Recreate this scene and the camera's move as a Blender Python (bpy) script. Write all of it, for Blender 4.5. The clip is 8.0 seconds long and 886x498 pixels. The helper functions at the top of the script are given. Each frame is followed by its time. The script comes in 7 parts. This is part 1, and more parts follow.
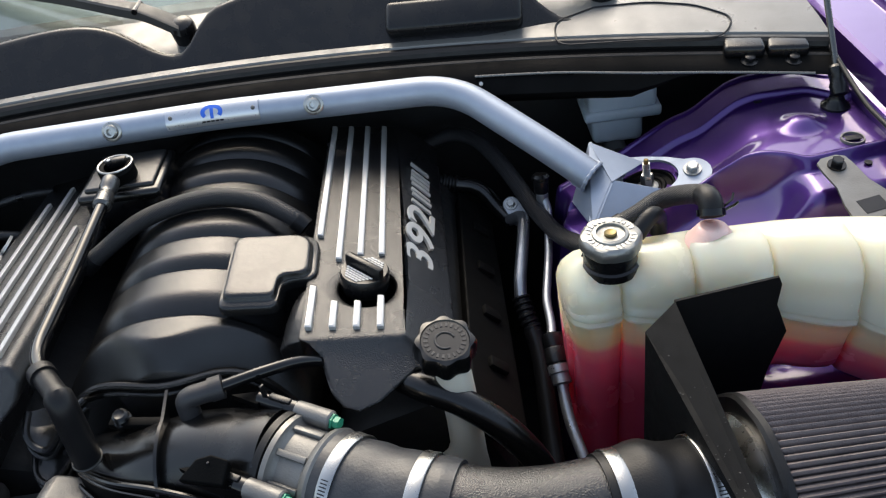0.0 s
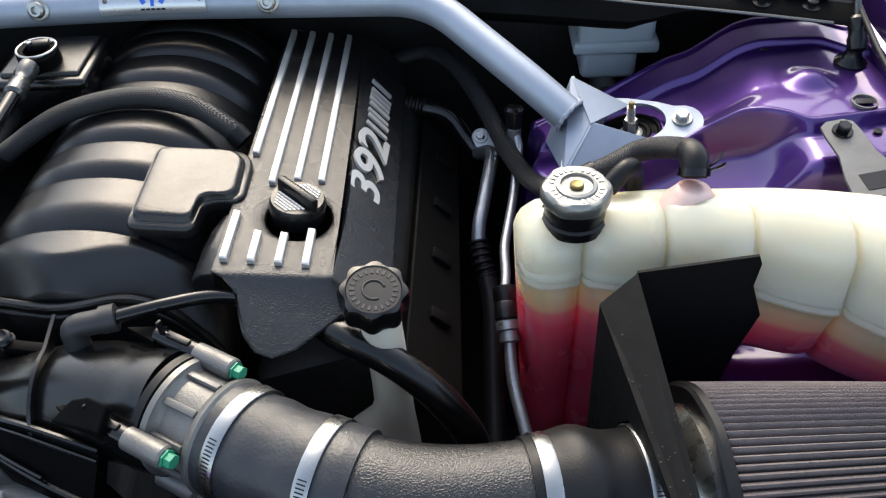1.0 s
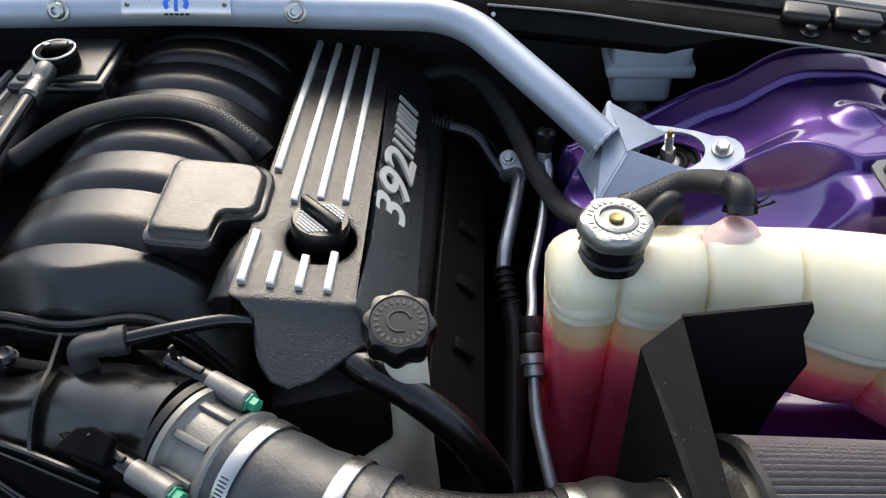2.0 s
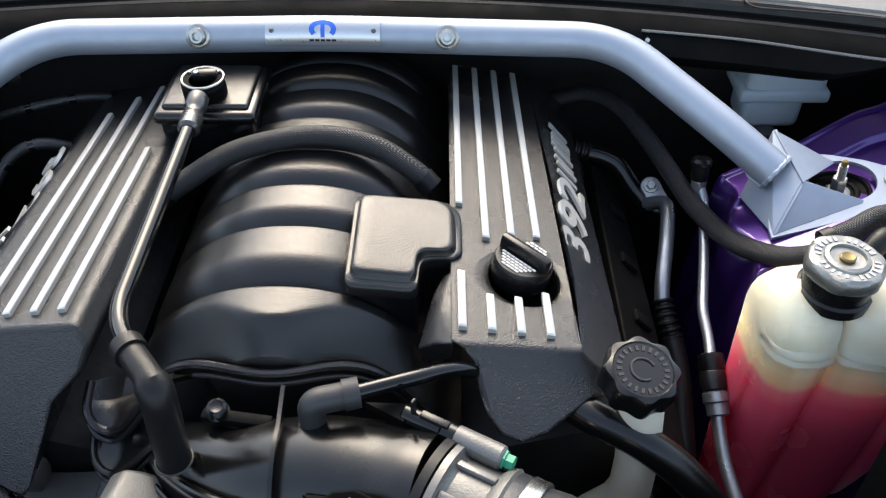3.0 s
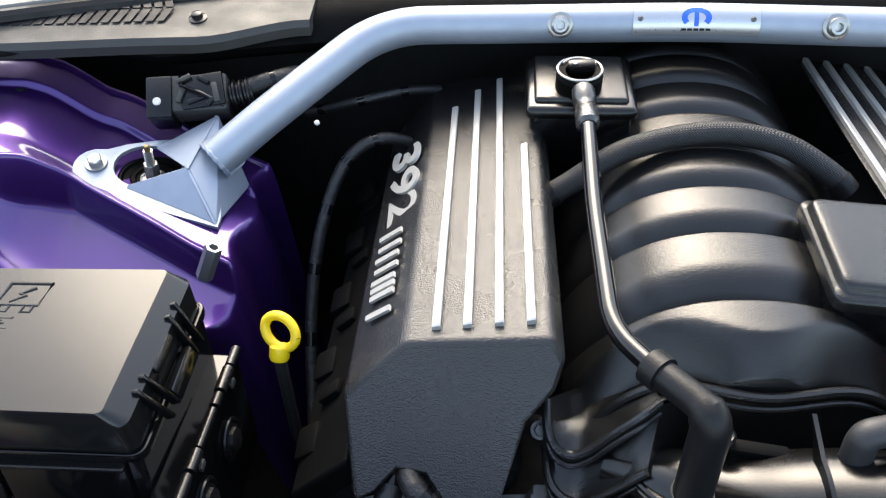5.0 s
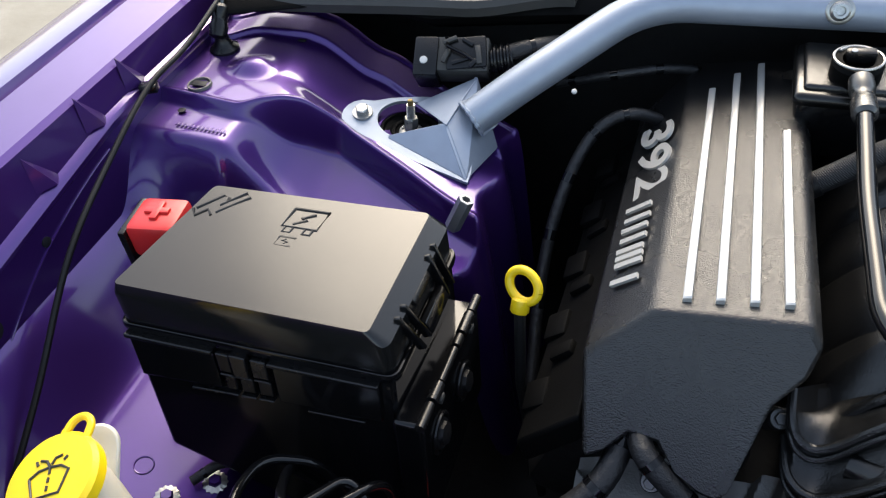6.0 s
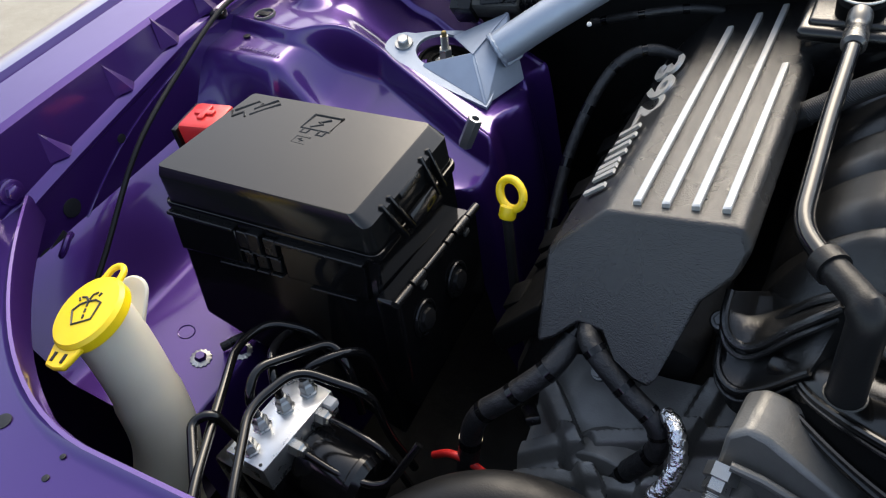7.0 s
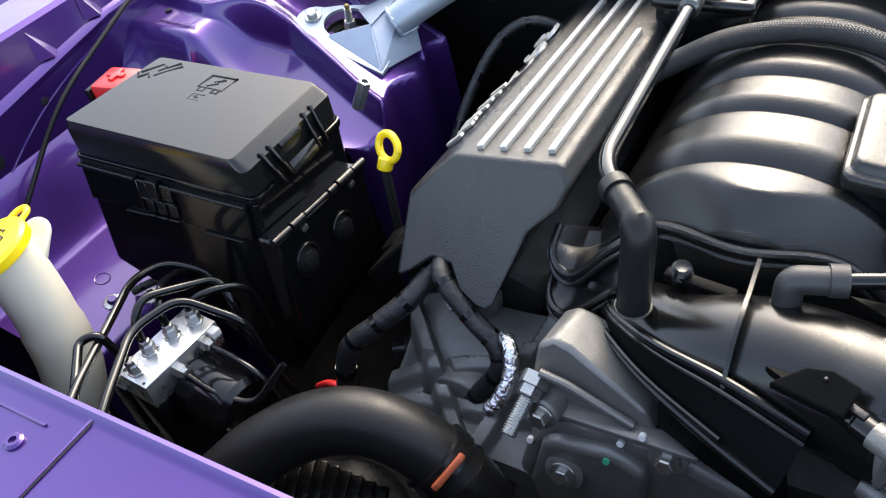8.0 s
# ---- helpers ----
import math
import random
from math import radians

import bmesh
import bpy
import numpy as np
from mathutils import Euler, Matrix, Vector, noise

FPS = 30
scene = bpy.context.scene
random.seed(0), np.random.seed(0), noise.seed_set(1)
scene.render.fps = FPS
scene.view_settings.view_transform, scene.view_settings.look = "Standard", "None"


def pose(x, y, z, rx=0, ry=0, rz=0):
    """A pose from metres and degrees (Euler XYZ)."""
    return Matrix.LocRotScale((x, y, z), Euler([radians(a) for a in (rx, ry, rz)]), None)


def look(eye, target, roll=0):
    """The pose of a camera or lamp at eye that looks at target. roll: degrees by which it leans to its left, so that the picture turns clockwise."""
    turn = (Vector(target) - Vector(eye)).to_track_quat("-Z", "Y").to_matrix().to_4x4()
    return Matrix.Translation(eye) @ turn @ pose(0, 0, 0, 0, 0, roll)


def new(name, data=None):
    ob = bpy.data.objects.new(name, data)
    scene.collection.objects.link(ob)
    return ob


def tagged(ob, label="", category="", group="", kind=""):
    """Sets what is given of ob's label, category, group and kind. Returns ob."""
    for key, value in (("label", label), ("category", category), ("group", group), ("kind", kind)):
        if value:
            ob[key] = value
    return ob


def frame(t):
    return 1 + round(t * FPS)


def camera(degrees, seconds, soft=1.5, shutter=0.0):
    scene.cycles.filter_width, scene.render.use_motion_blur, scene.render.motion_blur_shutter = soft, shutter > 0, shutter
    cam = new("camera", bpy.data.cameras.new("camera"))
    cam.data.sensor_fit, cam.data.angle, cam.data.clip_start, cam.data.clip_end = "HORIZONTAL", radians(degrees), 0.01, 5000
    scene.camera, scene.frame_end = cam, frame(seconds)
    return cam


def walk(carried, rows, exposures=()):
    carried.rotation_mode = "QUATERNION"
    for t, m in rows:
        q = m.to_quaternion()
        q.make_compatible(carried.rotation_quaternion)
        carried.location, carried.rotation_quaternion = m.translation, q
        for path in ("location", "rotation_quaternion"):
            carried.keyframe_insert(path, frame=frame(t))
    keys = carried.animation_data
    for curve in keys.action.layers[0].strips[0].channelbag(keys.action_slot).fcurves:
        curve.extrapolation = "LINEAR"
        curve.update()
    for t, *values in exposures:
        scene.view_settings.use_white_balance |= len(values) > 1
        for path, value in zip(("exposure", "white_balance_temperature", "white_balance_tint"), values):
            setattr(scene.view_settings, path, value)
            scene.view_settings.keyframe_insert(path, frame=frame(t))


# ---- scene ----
cam = camera(57.0, 8.0, soft=1.2)
PATH = [
    (0, (0.372, -1.109, 1.516), (0.287, 0.462, 0.282), -9.1),
    (0.5, (0.378, -1.055, 1.48), (0.304, 0.421, 0.132), -6.0),
    (1, (0.418, -1.009, 1.457), (0.345, 0.431, 0.071), -3.4),
    (1.2, (0.427, -0.999, 1.444), (0.354, 0.449, 0.067), -2.2),
    (2.5, (0.307, -0.945, 1.442), (0.224, 0.515, 0.078), -1.2),
    (3, (0.165, -0.928, 1.447), (0.139, 0.542, 0.091), -0.2),
    (3.5, (0.042, -0.929, 1.449), (0.08, 0.552, 0.105), 1.6),
    (4, (-0.061, -0.93, 1.444), (-0.103, 0.559, 0.109), -0.1),
    (5.3, (-0.263, -0.877, 1.406), (-0.457, 0.57, 0.039), -2.5),
    (5.5, (-0.285, -0.887, 1.418), (-0.555, 0.546, 0.049), -2.5),
    (6, (-0.276, -0.931, 1.41), (-0.842, 0.428, 0.056), -6.7),
    (6.5, (-0.194, -0.962, 1.403), (-0.956, 0.288, 0.04), -10.8),
    (7, (-0.09, -0.986, 1.396), (-0.959, 0.21, 0.048), -11.9),
    (7.5, (-0.002, -0.991, 1.379), (-0.88, 0.178, 0.014), -12.3),
    (8, (0.087, -1.012, 1.383), (-0.792, 0.185, 0.043), -11.9),
]
walk(cam, [(t, look(eye, target, roll)) for t, eye, target, roll in PATH], [(0.0, 0.8, 6900, 7), (1.2, 1.08, 6900, 7), (2.4, 1.0, 6900, 7), (3.3, 1.45, 6900, 7), (4.2, 1.7, 6900, 7), (5.6, 1.3, 6900, 7), (6.4, 0.9, 6900, 7), (7.2, 1.0, 6900, 7), (8.0, 1.8, 6900, 7)])

# ---- light: bright hazy sky with a veiled sun behind the car ----
SUN_EL, SUN_AZ = 43.0, -9.0
world = bpy.data.worlds.new("sky")
scene.world = world
world.use_nodes = True
wn, wl = world.node_tree.nodes, world.node_tree.links
sky = wn.new("ShaderNodeTexSky")
sky.sky_type = "NISHITA"
sky.sun_disc = False
sky.sun_elevation, sky.sun_rotation = radians(SUN_EL), radians(SUN_AZ)
sky.dust_density = 3.0
haze = wn.new("ShaderNodeHueSaturation")
haze.inputs["Saturation"].default_value = 0.82
wn["Background"].inputs[1].default_value = 0.235
wl.new(sky.outputs[0], haze.inputs["Color"])
wl.new(haze.outputs[0], wn["Background"].inputs[0])
sun = new("sun", bpy.data.lights.new("sun", "SUN"))
sun.data.energy, sun.data.angle, sun.data.color = 0.68, radians(34), (1.0, 0.90, 0.77)
sd = Vector((math.sin(radians(SUN_AZ)) * math.cos(radians(SUN_EL)), math.cos(radians(SUN_AZ)) * math.cos(radians(SUN_EL)), math.sin(radians(SUN_EL))))
sun.matrix_world = look(sd * 10, (0, 0, 0))


# ---- materials ----
def mat(name, c1, c2=None, rough=0.5, metal=0.0, scale=30.0, grain=0.0, gscale=800.0, bump=0.0, bscale=40.0, coat=0.0, rvar=0.1, sss=0.0, spec=0.5, trans=0.0, crough=0.15, sscale=0.02):
    """Two-tone paint mixed by noise, with grain relief (gscale) and broad relief (bscale), at object scale in metres."""
    m = bpy.data.materials.new(name)
    m.use_nodes = True
    nt = m.node_tree
    n, l = nt.nodes, nt.links
    b = n["Principled BSDF"]
    tc = n.new("ShaderNodeTexCoord")
    no = n.new("ShaderNodeTexNoise")
    no.inputs["Scale"].default_value, no.inputs["Detail"].default_value = scale, 6
    l.new(tc.outputs["Object"], no.inputs["Vector"])
    c2 = c2 or tuple(v * 0.75 for v in c1)
    mx = n.new("ShaderNodeMix")
    mx.data_type = "RGBA"
    mx.inputs[6].default_value, mx.inputs[7].default_value = (*c1, 1), (*c2, 1)
    l.new(no.outputs["Fac"], mx.inputs[0])
    l.new(mx.outputs[2], b.inputs["Base Color"])
    mr = n.new("ShaderNodeMapRange")
    mr.inputs[1].default_value, mr.inputs[2].default_value = 0.3, 0.7
    mr.inputs[3].default_value, mr.inputs[4].default_value = max(0.02, rough - rvar), min(1, rough + rvar)
    l.new(no.outputs["Fac"], mr.inputs[0])
    l.new(mr.outputs[0], b.inputs["Roughness"])
    b.inputs["Metallic"].default_value = metal
    b.inputs["Coat Weight"].default_value = coat
    b.inputs["Coat Roughness"].default_value = crough
    b.inputs["Specular IOR Level"].default_value = spec
    b.inputs["Transmission Weight"].default_value = trans
    if sss:
        b.inputs["Subsurface Weight"].default_value = sss
        b.inputs["Subsurface Radius"].default_value = (1.0, 0.8, 0.6)
        b.inputs["Subsurface Scale"].default_value = sscale
    last = None
    for amount, s, dist in ((grain, gscale, 0.0010), (bump, bscale, 0.004)):
        if amount:
            t = n.new("ShaderNodeTexNoise")
            t.inputs["Scale"].default_value, t.inputs["Detail"].default_value = s, 2
            l.new(tc.outputs["Object"], t.inputs["Vector"])
            bp = n.new("ShaderNodeBump")
            bp.inputs["Strength"].default_value, bp.inputs["Distance"].default_value = min(1.0, amount), dist * max(1.0, amount)
            l.new(t.outputs["Fac"], bp.inputs["Height"])
            if last:
                l.new(last.outputs[0], bp.inputs["Normal"])
            last = bp
    if last:
        l.new(last.outputs[0], b.inputs["Normal"])
    return m


WRINKLE = mat("wrinkle_black", (0.009, 0.009, 0.0095), (0.006, 0.006, 0.0065), 0.26, grain=0.95, gscale=640, scale=9, rvar=0.05, spec=0.62)
INTAKE = mat("intake_plastic", (0.010, 0.010, 0.010), (0.006, 0.006, 0.006), 0.22, grain=0.50, gscale=640, scale=9, rvar=0.05, spec=0.50)
SATIN = mat("satin_plastic", (0.004, 0.004, 0.004), (0.003, 0.003, 0.003), 0.22, grain=0.12, gscale=800, scale=18, spec=0.45)
BLACK = mat("black_plastic", (0.006, 0.006, 0.007), (0.004, 0.004, 0.004), 0.27, grain=0.15, gscale=900, scale=30, spec=0.36)
GLOSS = mat("glossy_black", (0.004, 0.004, 0.005), (0.003, 0.003, 0.003), 0.11, scale=30, rvar=0.03, spec=0.38)
LID = mat("lid_plastic", (0.010, 0.010, 0.010), (0.007, 0.007, 0.007), 0.11, rvar=0.05, grain=0.08, gscale=900, scale=14, spec=0.42)
RUBBER = mat("rubber", (0.009, 0.009, 0.010), (0.006, 0.006, 0.006), 0.42, grain=0.2, gscale=500, scale=40, spec=0.26)
GREYRUBBER = mat("grey_rubber", (0.022, 0.022, 0.024), (0.014, 0.014, 0.016), 0.55, grain=0.2, gscale=500)
SILICONE = mat("silicone", (0.024, 0.026, 0.030), (0.016, 0.018, 0.021), 0.42, grain=0.25, gscale=420, bump=0.22, bscale=55, scale=20)
DARK = mat("dark_metal", (0.010, 0.010, 0.010), (0.005, 0.005, 0.005), 0.6, bump=0.4, bscale=50)
PURPLE = mat("purple_paint", (0.056, 0.016, 0.162), (0.047, 0.013, 0.138), 0.42, metal=0.75, coat=1.0, crough=0.10, scale=9, rvar=0.04, grain=0.03, gscale=260, bump=0.04, bscale=16)
SILVERBLUE = mat("powder_silver", (0.34, 0.38, 0.45), (0.30, 0.34, 0.40), 0.50, metal=0.6, scale=50, grain=0.12, gscale=900, rvar=0.05)
ALU = mat("brushed_aluminium", (0.72, 0.73, 0.74), (0.60, 0.61, 0.62), 0.32, metal=0.95, scale=80, grain=0.1)
STRIPE = mat("stripe_silver", (0.56, 0.55, 0.52), (0.50, 0.49, 0.465), 0.36, metal=0.5, scale=500, rvar=0.03)
CAST = mat("cast_aluminium", (0.185, 0.182, 0.172), (0.115, 0.113, 0.106), 0.46, metal=0.5, scale=34, grain=0.35, gscale=480, bump=0.10, bscale=40)
PRESSED = mat("pressed_steel", (0.30, 0.30, 0.285), (0.19, 0.19, 0.18), 0.40, metal=0.85, scale=90, grain=0.3, gscale=500)
STEEL = mat("zinc_steel", (0.44, 0.44, 0.42), (0.30, 0.30, 0.29), 0.32, metal=0.95, scale=120)
CHROME = mat("polished_steel", (0.42, 0.42, 0.41), (0.33, 0.33, 0.32), 0.28, metal=1.0, scale=60, rvar=0.05)
YELLOW = mat("yellow_plastic", (0.86, 0.62, 0.012), (0.78, 0.52, 0.01), 0.38, scale=30)
RED = mat("red_plastic", (0.62, 0.025, 0.022), (0.5, 0.018, 0.018), 0.4, scale=40)
WHITE = mat("milky_plastic", (0.68, 0.63, 0.51), (0.60, 0.55, 0.44), 0.40, scale=22, sss=0.4, sscale=0.03, grain=0.08)
GREEN = mat("green_paint", (0.03, 0.30, 0.17), (0.02, 0.22, 0.12), 0.4)
BLUE = mat("blue_print", (0.02, 0.13, 0.62), (0.018, 0.11, 0.55), 0.4)
INK = mat("dark_print", (0.010, 0.011, 0.014), None, 0.5, spec=0.3)
PALEPRINT = mat("pale_print", (0.6, 0.6, 0.58), None, 0.5)
BRASS = mat("brass", (0.24, 0.18, 0.075), (0.17, 0.125, 0.05), 0.45, metal=0.9)
FOIL = mat("foil", (0.70, 0.71, 0.73), (0.5, 0.51, 0.53), 0.26, metal=1.0, bump=0.8, bscale=210, scale=90)
GAUZE = mat("filter_gauze", (0.150, 0.122, 0.116), (0.09, 0.075, 0.073), 0.75, grain=0.9, gscale=600, scale=60)
SHIELD = mat("shield_black", (0.0045, 0.005, 0.0055), (0.003, 0.003, 0.003), 0.55, grain=0.25, gscale=1200, scale=70, spec=0.11)
BLUEWHITE = mat("reservoir_plastic", (0.62, 0.69, 0.75), (0.52, 0.60, 0.67), 0.42, sss=0.2)
CONCRETE = mat("concrete", (0.33, 0.305, 0.25), (0.24, 0.22, 0.18), 0.85, scale=6, grain=0.8, gscale=220, bump=0.4, bscale=30)
GLASS = mat("glass", (0.75, 0.82, 0.80), None, 0.03, trans=1.0, rvar=0.01)
TRIM = mat("trim_grey", (0.045, 0.045, 0.043), (0.03, 0.03, 0.028), 0.48, grain=0.3, gscale=700, spec=0.35)
ORANGE = mat("orange_plastic", (0.34, 0.075, 0.025), (0.22, 0.05, 0.02), 0.5)
COIL = mat("coil_black", (0.004, 0.004, 0.004), (0.002, 0.002, 0.002), 0.60, spec=0.06, grain=0.3, gscale=500)
PIPE = mat("drawn_aluminium", (0.40, 0.41, 0.43), (0.28, 0.29, 0.30), 0.36, metal=0.85, scale=60, grain=0.2)
TAPE = mat("cloth_tape", (0.010, 0.010, 0.011), (0.006, 0.006, 0.007), 0.5, grain=0.5, gscale=700, bump=0.5, bscale=90)
GUNMETAL = mat("dark_steel", (0.13, 0.13, 0.125), (0.08, 0.08, 0.08), 0.3, metal=0.85, scale=60)
LOOM = mat("braided_loom", (0.009, 0.009, 0.010), (0.005, 0.005, 0.006), 0.46, grain=0.9, gscale=420, scale=300)
PINKMILK = mat("pink_milky_plastic", (0.78, 0.70, 0.58), (0.66, 0.27, 0.27), 0.30, scale=22, sss=0.4, sscale=0.03)
# pale tone of the sheet added behind the windscreen to make it look bright
PALESHEET = mat("sunshade", (0.50, 0.55, 0.53), (0.40, 0.45, 0.43), 0.5, scale=3)
COWL = mat("cowl_grey", (0.13, 0.128, 0.118), (0.095, 0.093, 0.086), 0.36, grain=0.25, gscale=900, spec=0.8)
PLATE = mat("plate_silver", (0.56, 0.57, 0.59), (0.52, 0.53, 0.55), 0.30, metal=0.8, scale=300, rvar=0.03)

# woven sleeve: two crossing sets of strands
_nt = LOOM.node_tree
_tc = [n for n in _nt.nodes if n.bl_idname == "ShaderNodeTexCoord"][0]
_w = []
for _rot in ((0.6, 0.5, 0.8), (-0.7, 0.6, -0.8)):
    _mp = _nt.nodes.new("ShaderNodeMapping")
    _mp.inputs["Rotation"].default_value = _rot
    _wv = _nt.nodes.new("ShaderNodeTexWave")
    _wv.inputs["Scale"].default_value, _wv.inputs["Distortion"].default_value = 170.0, 0.4
    _nt.links.new(_tc.outputs["Object"], _mp.inputs[0])
    _nt.links.new(_mp.outputs[0], _wv.inputs[0])
    _w.append(_wv)
_mm = _nt.nodes.new("ShaderNodeMath")
_mm.operation = "MULTIPLY"
_nt.links.new(_w[0].outputs["Fac"], _mm.inputs[0])
_nt.links.new(_w[1].outputs["Fac"], _mm.inputs[1])
_bp = _nt.nodes.new("ShaderNodeBump")
_bp.inputs["Strength"].default_value, _bp.inputs["Distance"].default_value = 0.9, 0.0010
_nt.links.new(_mm.outputs[0], _bp.inputs["Height"])
_nt.links.new(_bp.outputs[0], _nt.nodes["Principled BSDF"].inputs["Normal"])

# plastic of the coolant tank: milky above the fluid, red where the fluid stands behind it
TANK = mat("tank_plastic", (0.95, 0.93, 0.90), (0.80, 0.78, 0.74), 0.24, scale=14, sss=1.0, sscale=0.095, grain=0.05, rvar=0.05)
_nt = TANK.node_tree
_b = _nt.nodes["Principled BSDF"]
_mx = [n for n in _nt.nodes if n.bl_idname == "ShaderNodeMix"][0]
_tc = [n for n in _nt.nodes if n.bl_idname == "ShaderNodeTexCoord"][0]
_sx = _nt.nodes.new("ShaderNodeSeparateXYZ")
_nt.links.new(_tc.outputs["Object"], _sx.inputs[0])
_mr = _nt.nodes.new("ShaderNodeMapRange")
_mr.inputs[1].default_value, _mr.inputs[2].default_value = 0.704, 0.864
_nt.links.new(_sx.outputs["Z"], _mr.inputs[0])
_cr = _nt.nodes.new("ShaderNodeValToRGB")
_e = _cr.color_ramp.elements
_e[0].position, _e[0].color = 0.0, (0.66, 0.070, 0.140, 1)
_e[1].position, _e[1].color = 0.92, (0.59, 0.575, 0.45, 1)
for _p, _c in ((0.40, (0.85, 0.13, 0.22, 1)), (0.55, (0.88, 0.28, 0.30, 1)), (0.615, (0.86, 0.66, 0.40, 1)), (0.75, (0.84, 0.74, 0.50, 1))):
    _k = _e.new(_p)
    _k.color = _c
_nt.links.new(_mr.outputs[0], _cr.inputs[0])
_m2 = _nt.nodes.new("ShaderNodeMix")
_m2.data_type, _m2.blend_type = "RGBA", "MULTIPLY"
_m2.inputs[0].default_value = 0.25
_nt.links.new(_cr.outputs[0], _m2.inputs[6])
_nt.links.new(_mx.outputs[2], _m2.inputs[7])
_nt.links.new(_m2.outputs[2], _b.inputs["Base Color"])


# ---- builders ----
def V(*a):
    return Vector(a)


def thing(name, at, label, category, group="", kind=""):
    ob = new(name)
    ob.location = at
    ob.empty_display_size = 0.02
    return tagged(ob, label, category, group, kind)


def part(name, bm, material, parent=None, label="", smooth=35, bevel=0.0, seg=2):
    """Links a bmesh, given in world coordinates, as one mesh object under its parent."""
    bmesh.ops.recalc_face_normals(bm, faces=bm.faces)
    me = bpy.data.meshes.new(name)
    bm.to_mesh(me)
    bm.free()
    me.materials.append(material)
    for p in me.polygons:
        p.use_smooth = True
    me.set_sharp_from_angle(angle=radians(smooth))
    ob = new(name, me)
    if parent is not None:
        ob.parent = parent
        m = Matrix.Translation(parent.location) if parent.data is None else Matrix.Identity(4)
        ob.matrix_parent_inverse = m.inverted()
    if bevel:
        md = ob.modifiers.new("bevel", "BEVEL")
        md.width, md.segments, md.limit_method, md.angle_limit = bevel, seg, "ANGLE", radians(28)
        md.harden_normals = False
    return tagged(ob, label) if label else ob


def solo(name, bm, material, label, category, group="", kind="", **kw):
    return tagged(part(name, bm, material, None, **kw), label, category, group, kind)


def spline(pts, res=6):
    """Points on a smooth curve through pts."""
    p = [Vector(q) for q in pts]
    if len(p) < 3:
        return p
    e = [p[0] * 2 - p[1]] + p + [p[-1] * 2 - p[-2]]
    out = []
    for i in range(1, len(e) - 2):
        a, b, c, d = e[i - 1:i + 3]
        for k in range(res):
            t = k / res
            out.append(0.5 * ((2 * b) + (c - a) * t + (2 * a - 5 * b + 4 * c - d) * t * t + (3 * b - a - 3 * c + d) * t ** 3))
    out.append(p[-1])
    return out


def rounded(pts, r, res=5):
    """A polyline whose corners are turned into bends of radius about r."""
    p = [Vector(q) for q in pts]
    out = [p[0]]
    for a, b, c in zip(p, p[1:], p[2:]):
        u, w = (a - b), (c - b)
        k = min(r, u.length * 0.49, w.length * 0.49)
        s, e = b + u.normalized() * k, b + w.normalized() * k
        for i in range(res + 1):
            t = i / res
            out.append(s * (1 - t) ** 2 + b * 2 * t * (1 - t) + e * t * t)
    return out + [p[-1]]


def sweep(path, radius, seg=12, caps=True, bm=None, shape=None):
    """A tube along path; radius is one number or one for each point."""
    bm = bm or bmesh.new()
    n = len(path)
    rad = radius if isinstance(radius, (list, tuple)) else [radius] * n
    t0 = (path[1] - path[0]).normalized()
    up = V(0, 0, 1) if abs(t0.z) < 0.9 else V(1, 0, 0)
    side = t0.cross(up).normalized()
    rings = []
    for i in range(n):
        t = (path[min(i + 1, n - 1)] - path[max(i - 1, 0)]).normalized()
        side = (side - t * side.dot(t)).normalized()
        u = t.cross(side)
        rings.append([bm.verts.new(path[i] + (side * math.cos(2 * math.pi * k / seg) + u * math.sin(2 * math.pi * k / seg)) * rad[i]) for k in range(seg)])
    for a, b in zip(rings, rings[1:]):
        for k in range(seg):
            bm.faces.new((a[k], a[(k + 1) % seg], b[(k + 1) % seg], b[k]))
    if caps:
        bm.faces.new(rings[0])
        bm.faces.new(rings[-1][::-1])
    return bm


def corrugated(path, r, depth, pitch, seg=12):
    """A ribbed tube along path."""
    pts, rad, acc = [], [], 0.0
    total = sum((b - a).length for a, b in zip(path, path[1:]))
    steps = max(8, int(total / pitch * 4))
    cum = [0.0]
    for a, b in zip(path, path[1:]):
        cum.append(cum[-1] + (b - a).length)
    j = 0
    for i in range(steps + 1):
        s = total * i / steps
        while j < len(path) - 2 and cum[j + 1] < s:
            j += 1
        t = (s - cum[j]) / max(1e-9, cum[j + 1] - cum[j])
        pts.append(path[j].lerp(path[j + 1], t))
        rad.append(r + depth * (0.5 if i % 4 in (0, 1) else -0.5))
    return sweep(pts, rad, seg)


def axes(axis):
    z = Vector(axis).normalized()
    x = (V(1, 0, 0) if abs(z.x) < 0.8 else V(0, 1, 0))
    x = (x - z * x.dot(z)).normalized()
    return x, z.cross(x), z


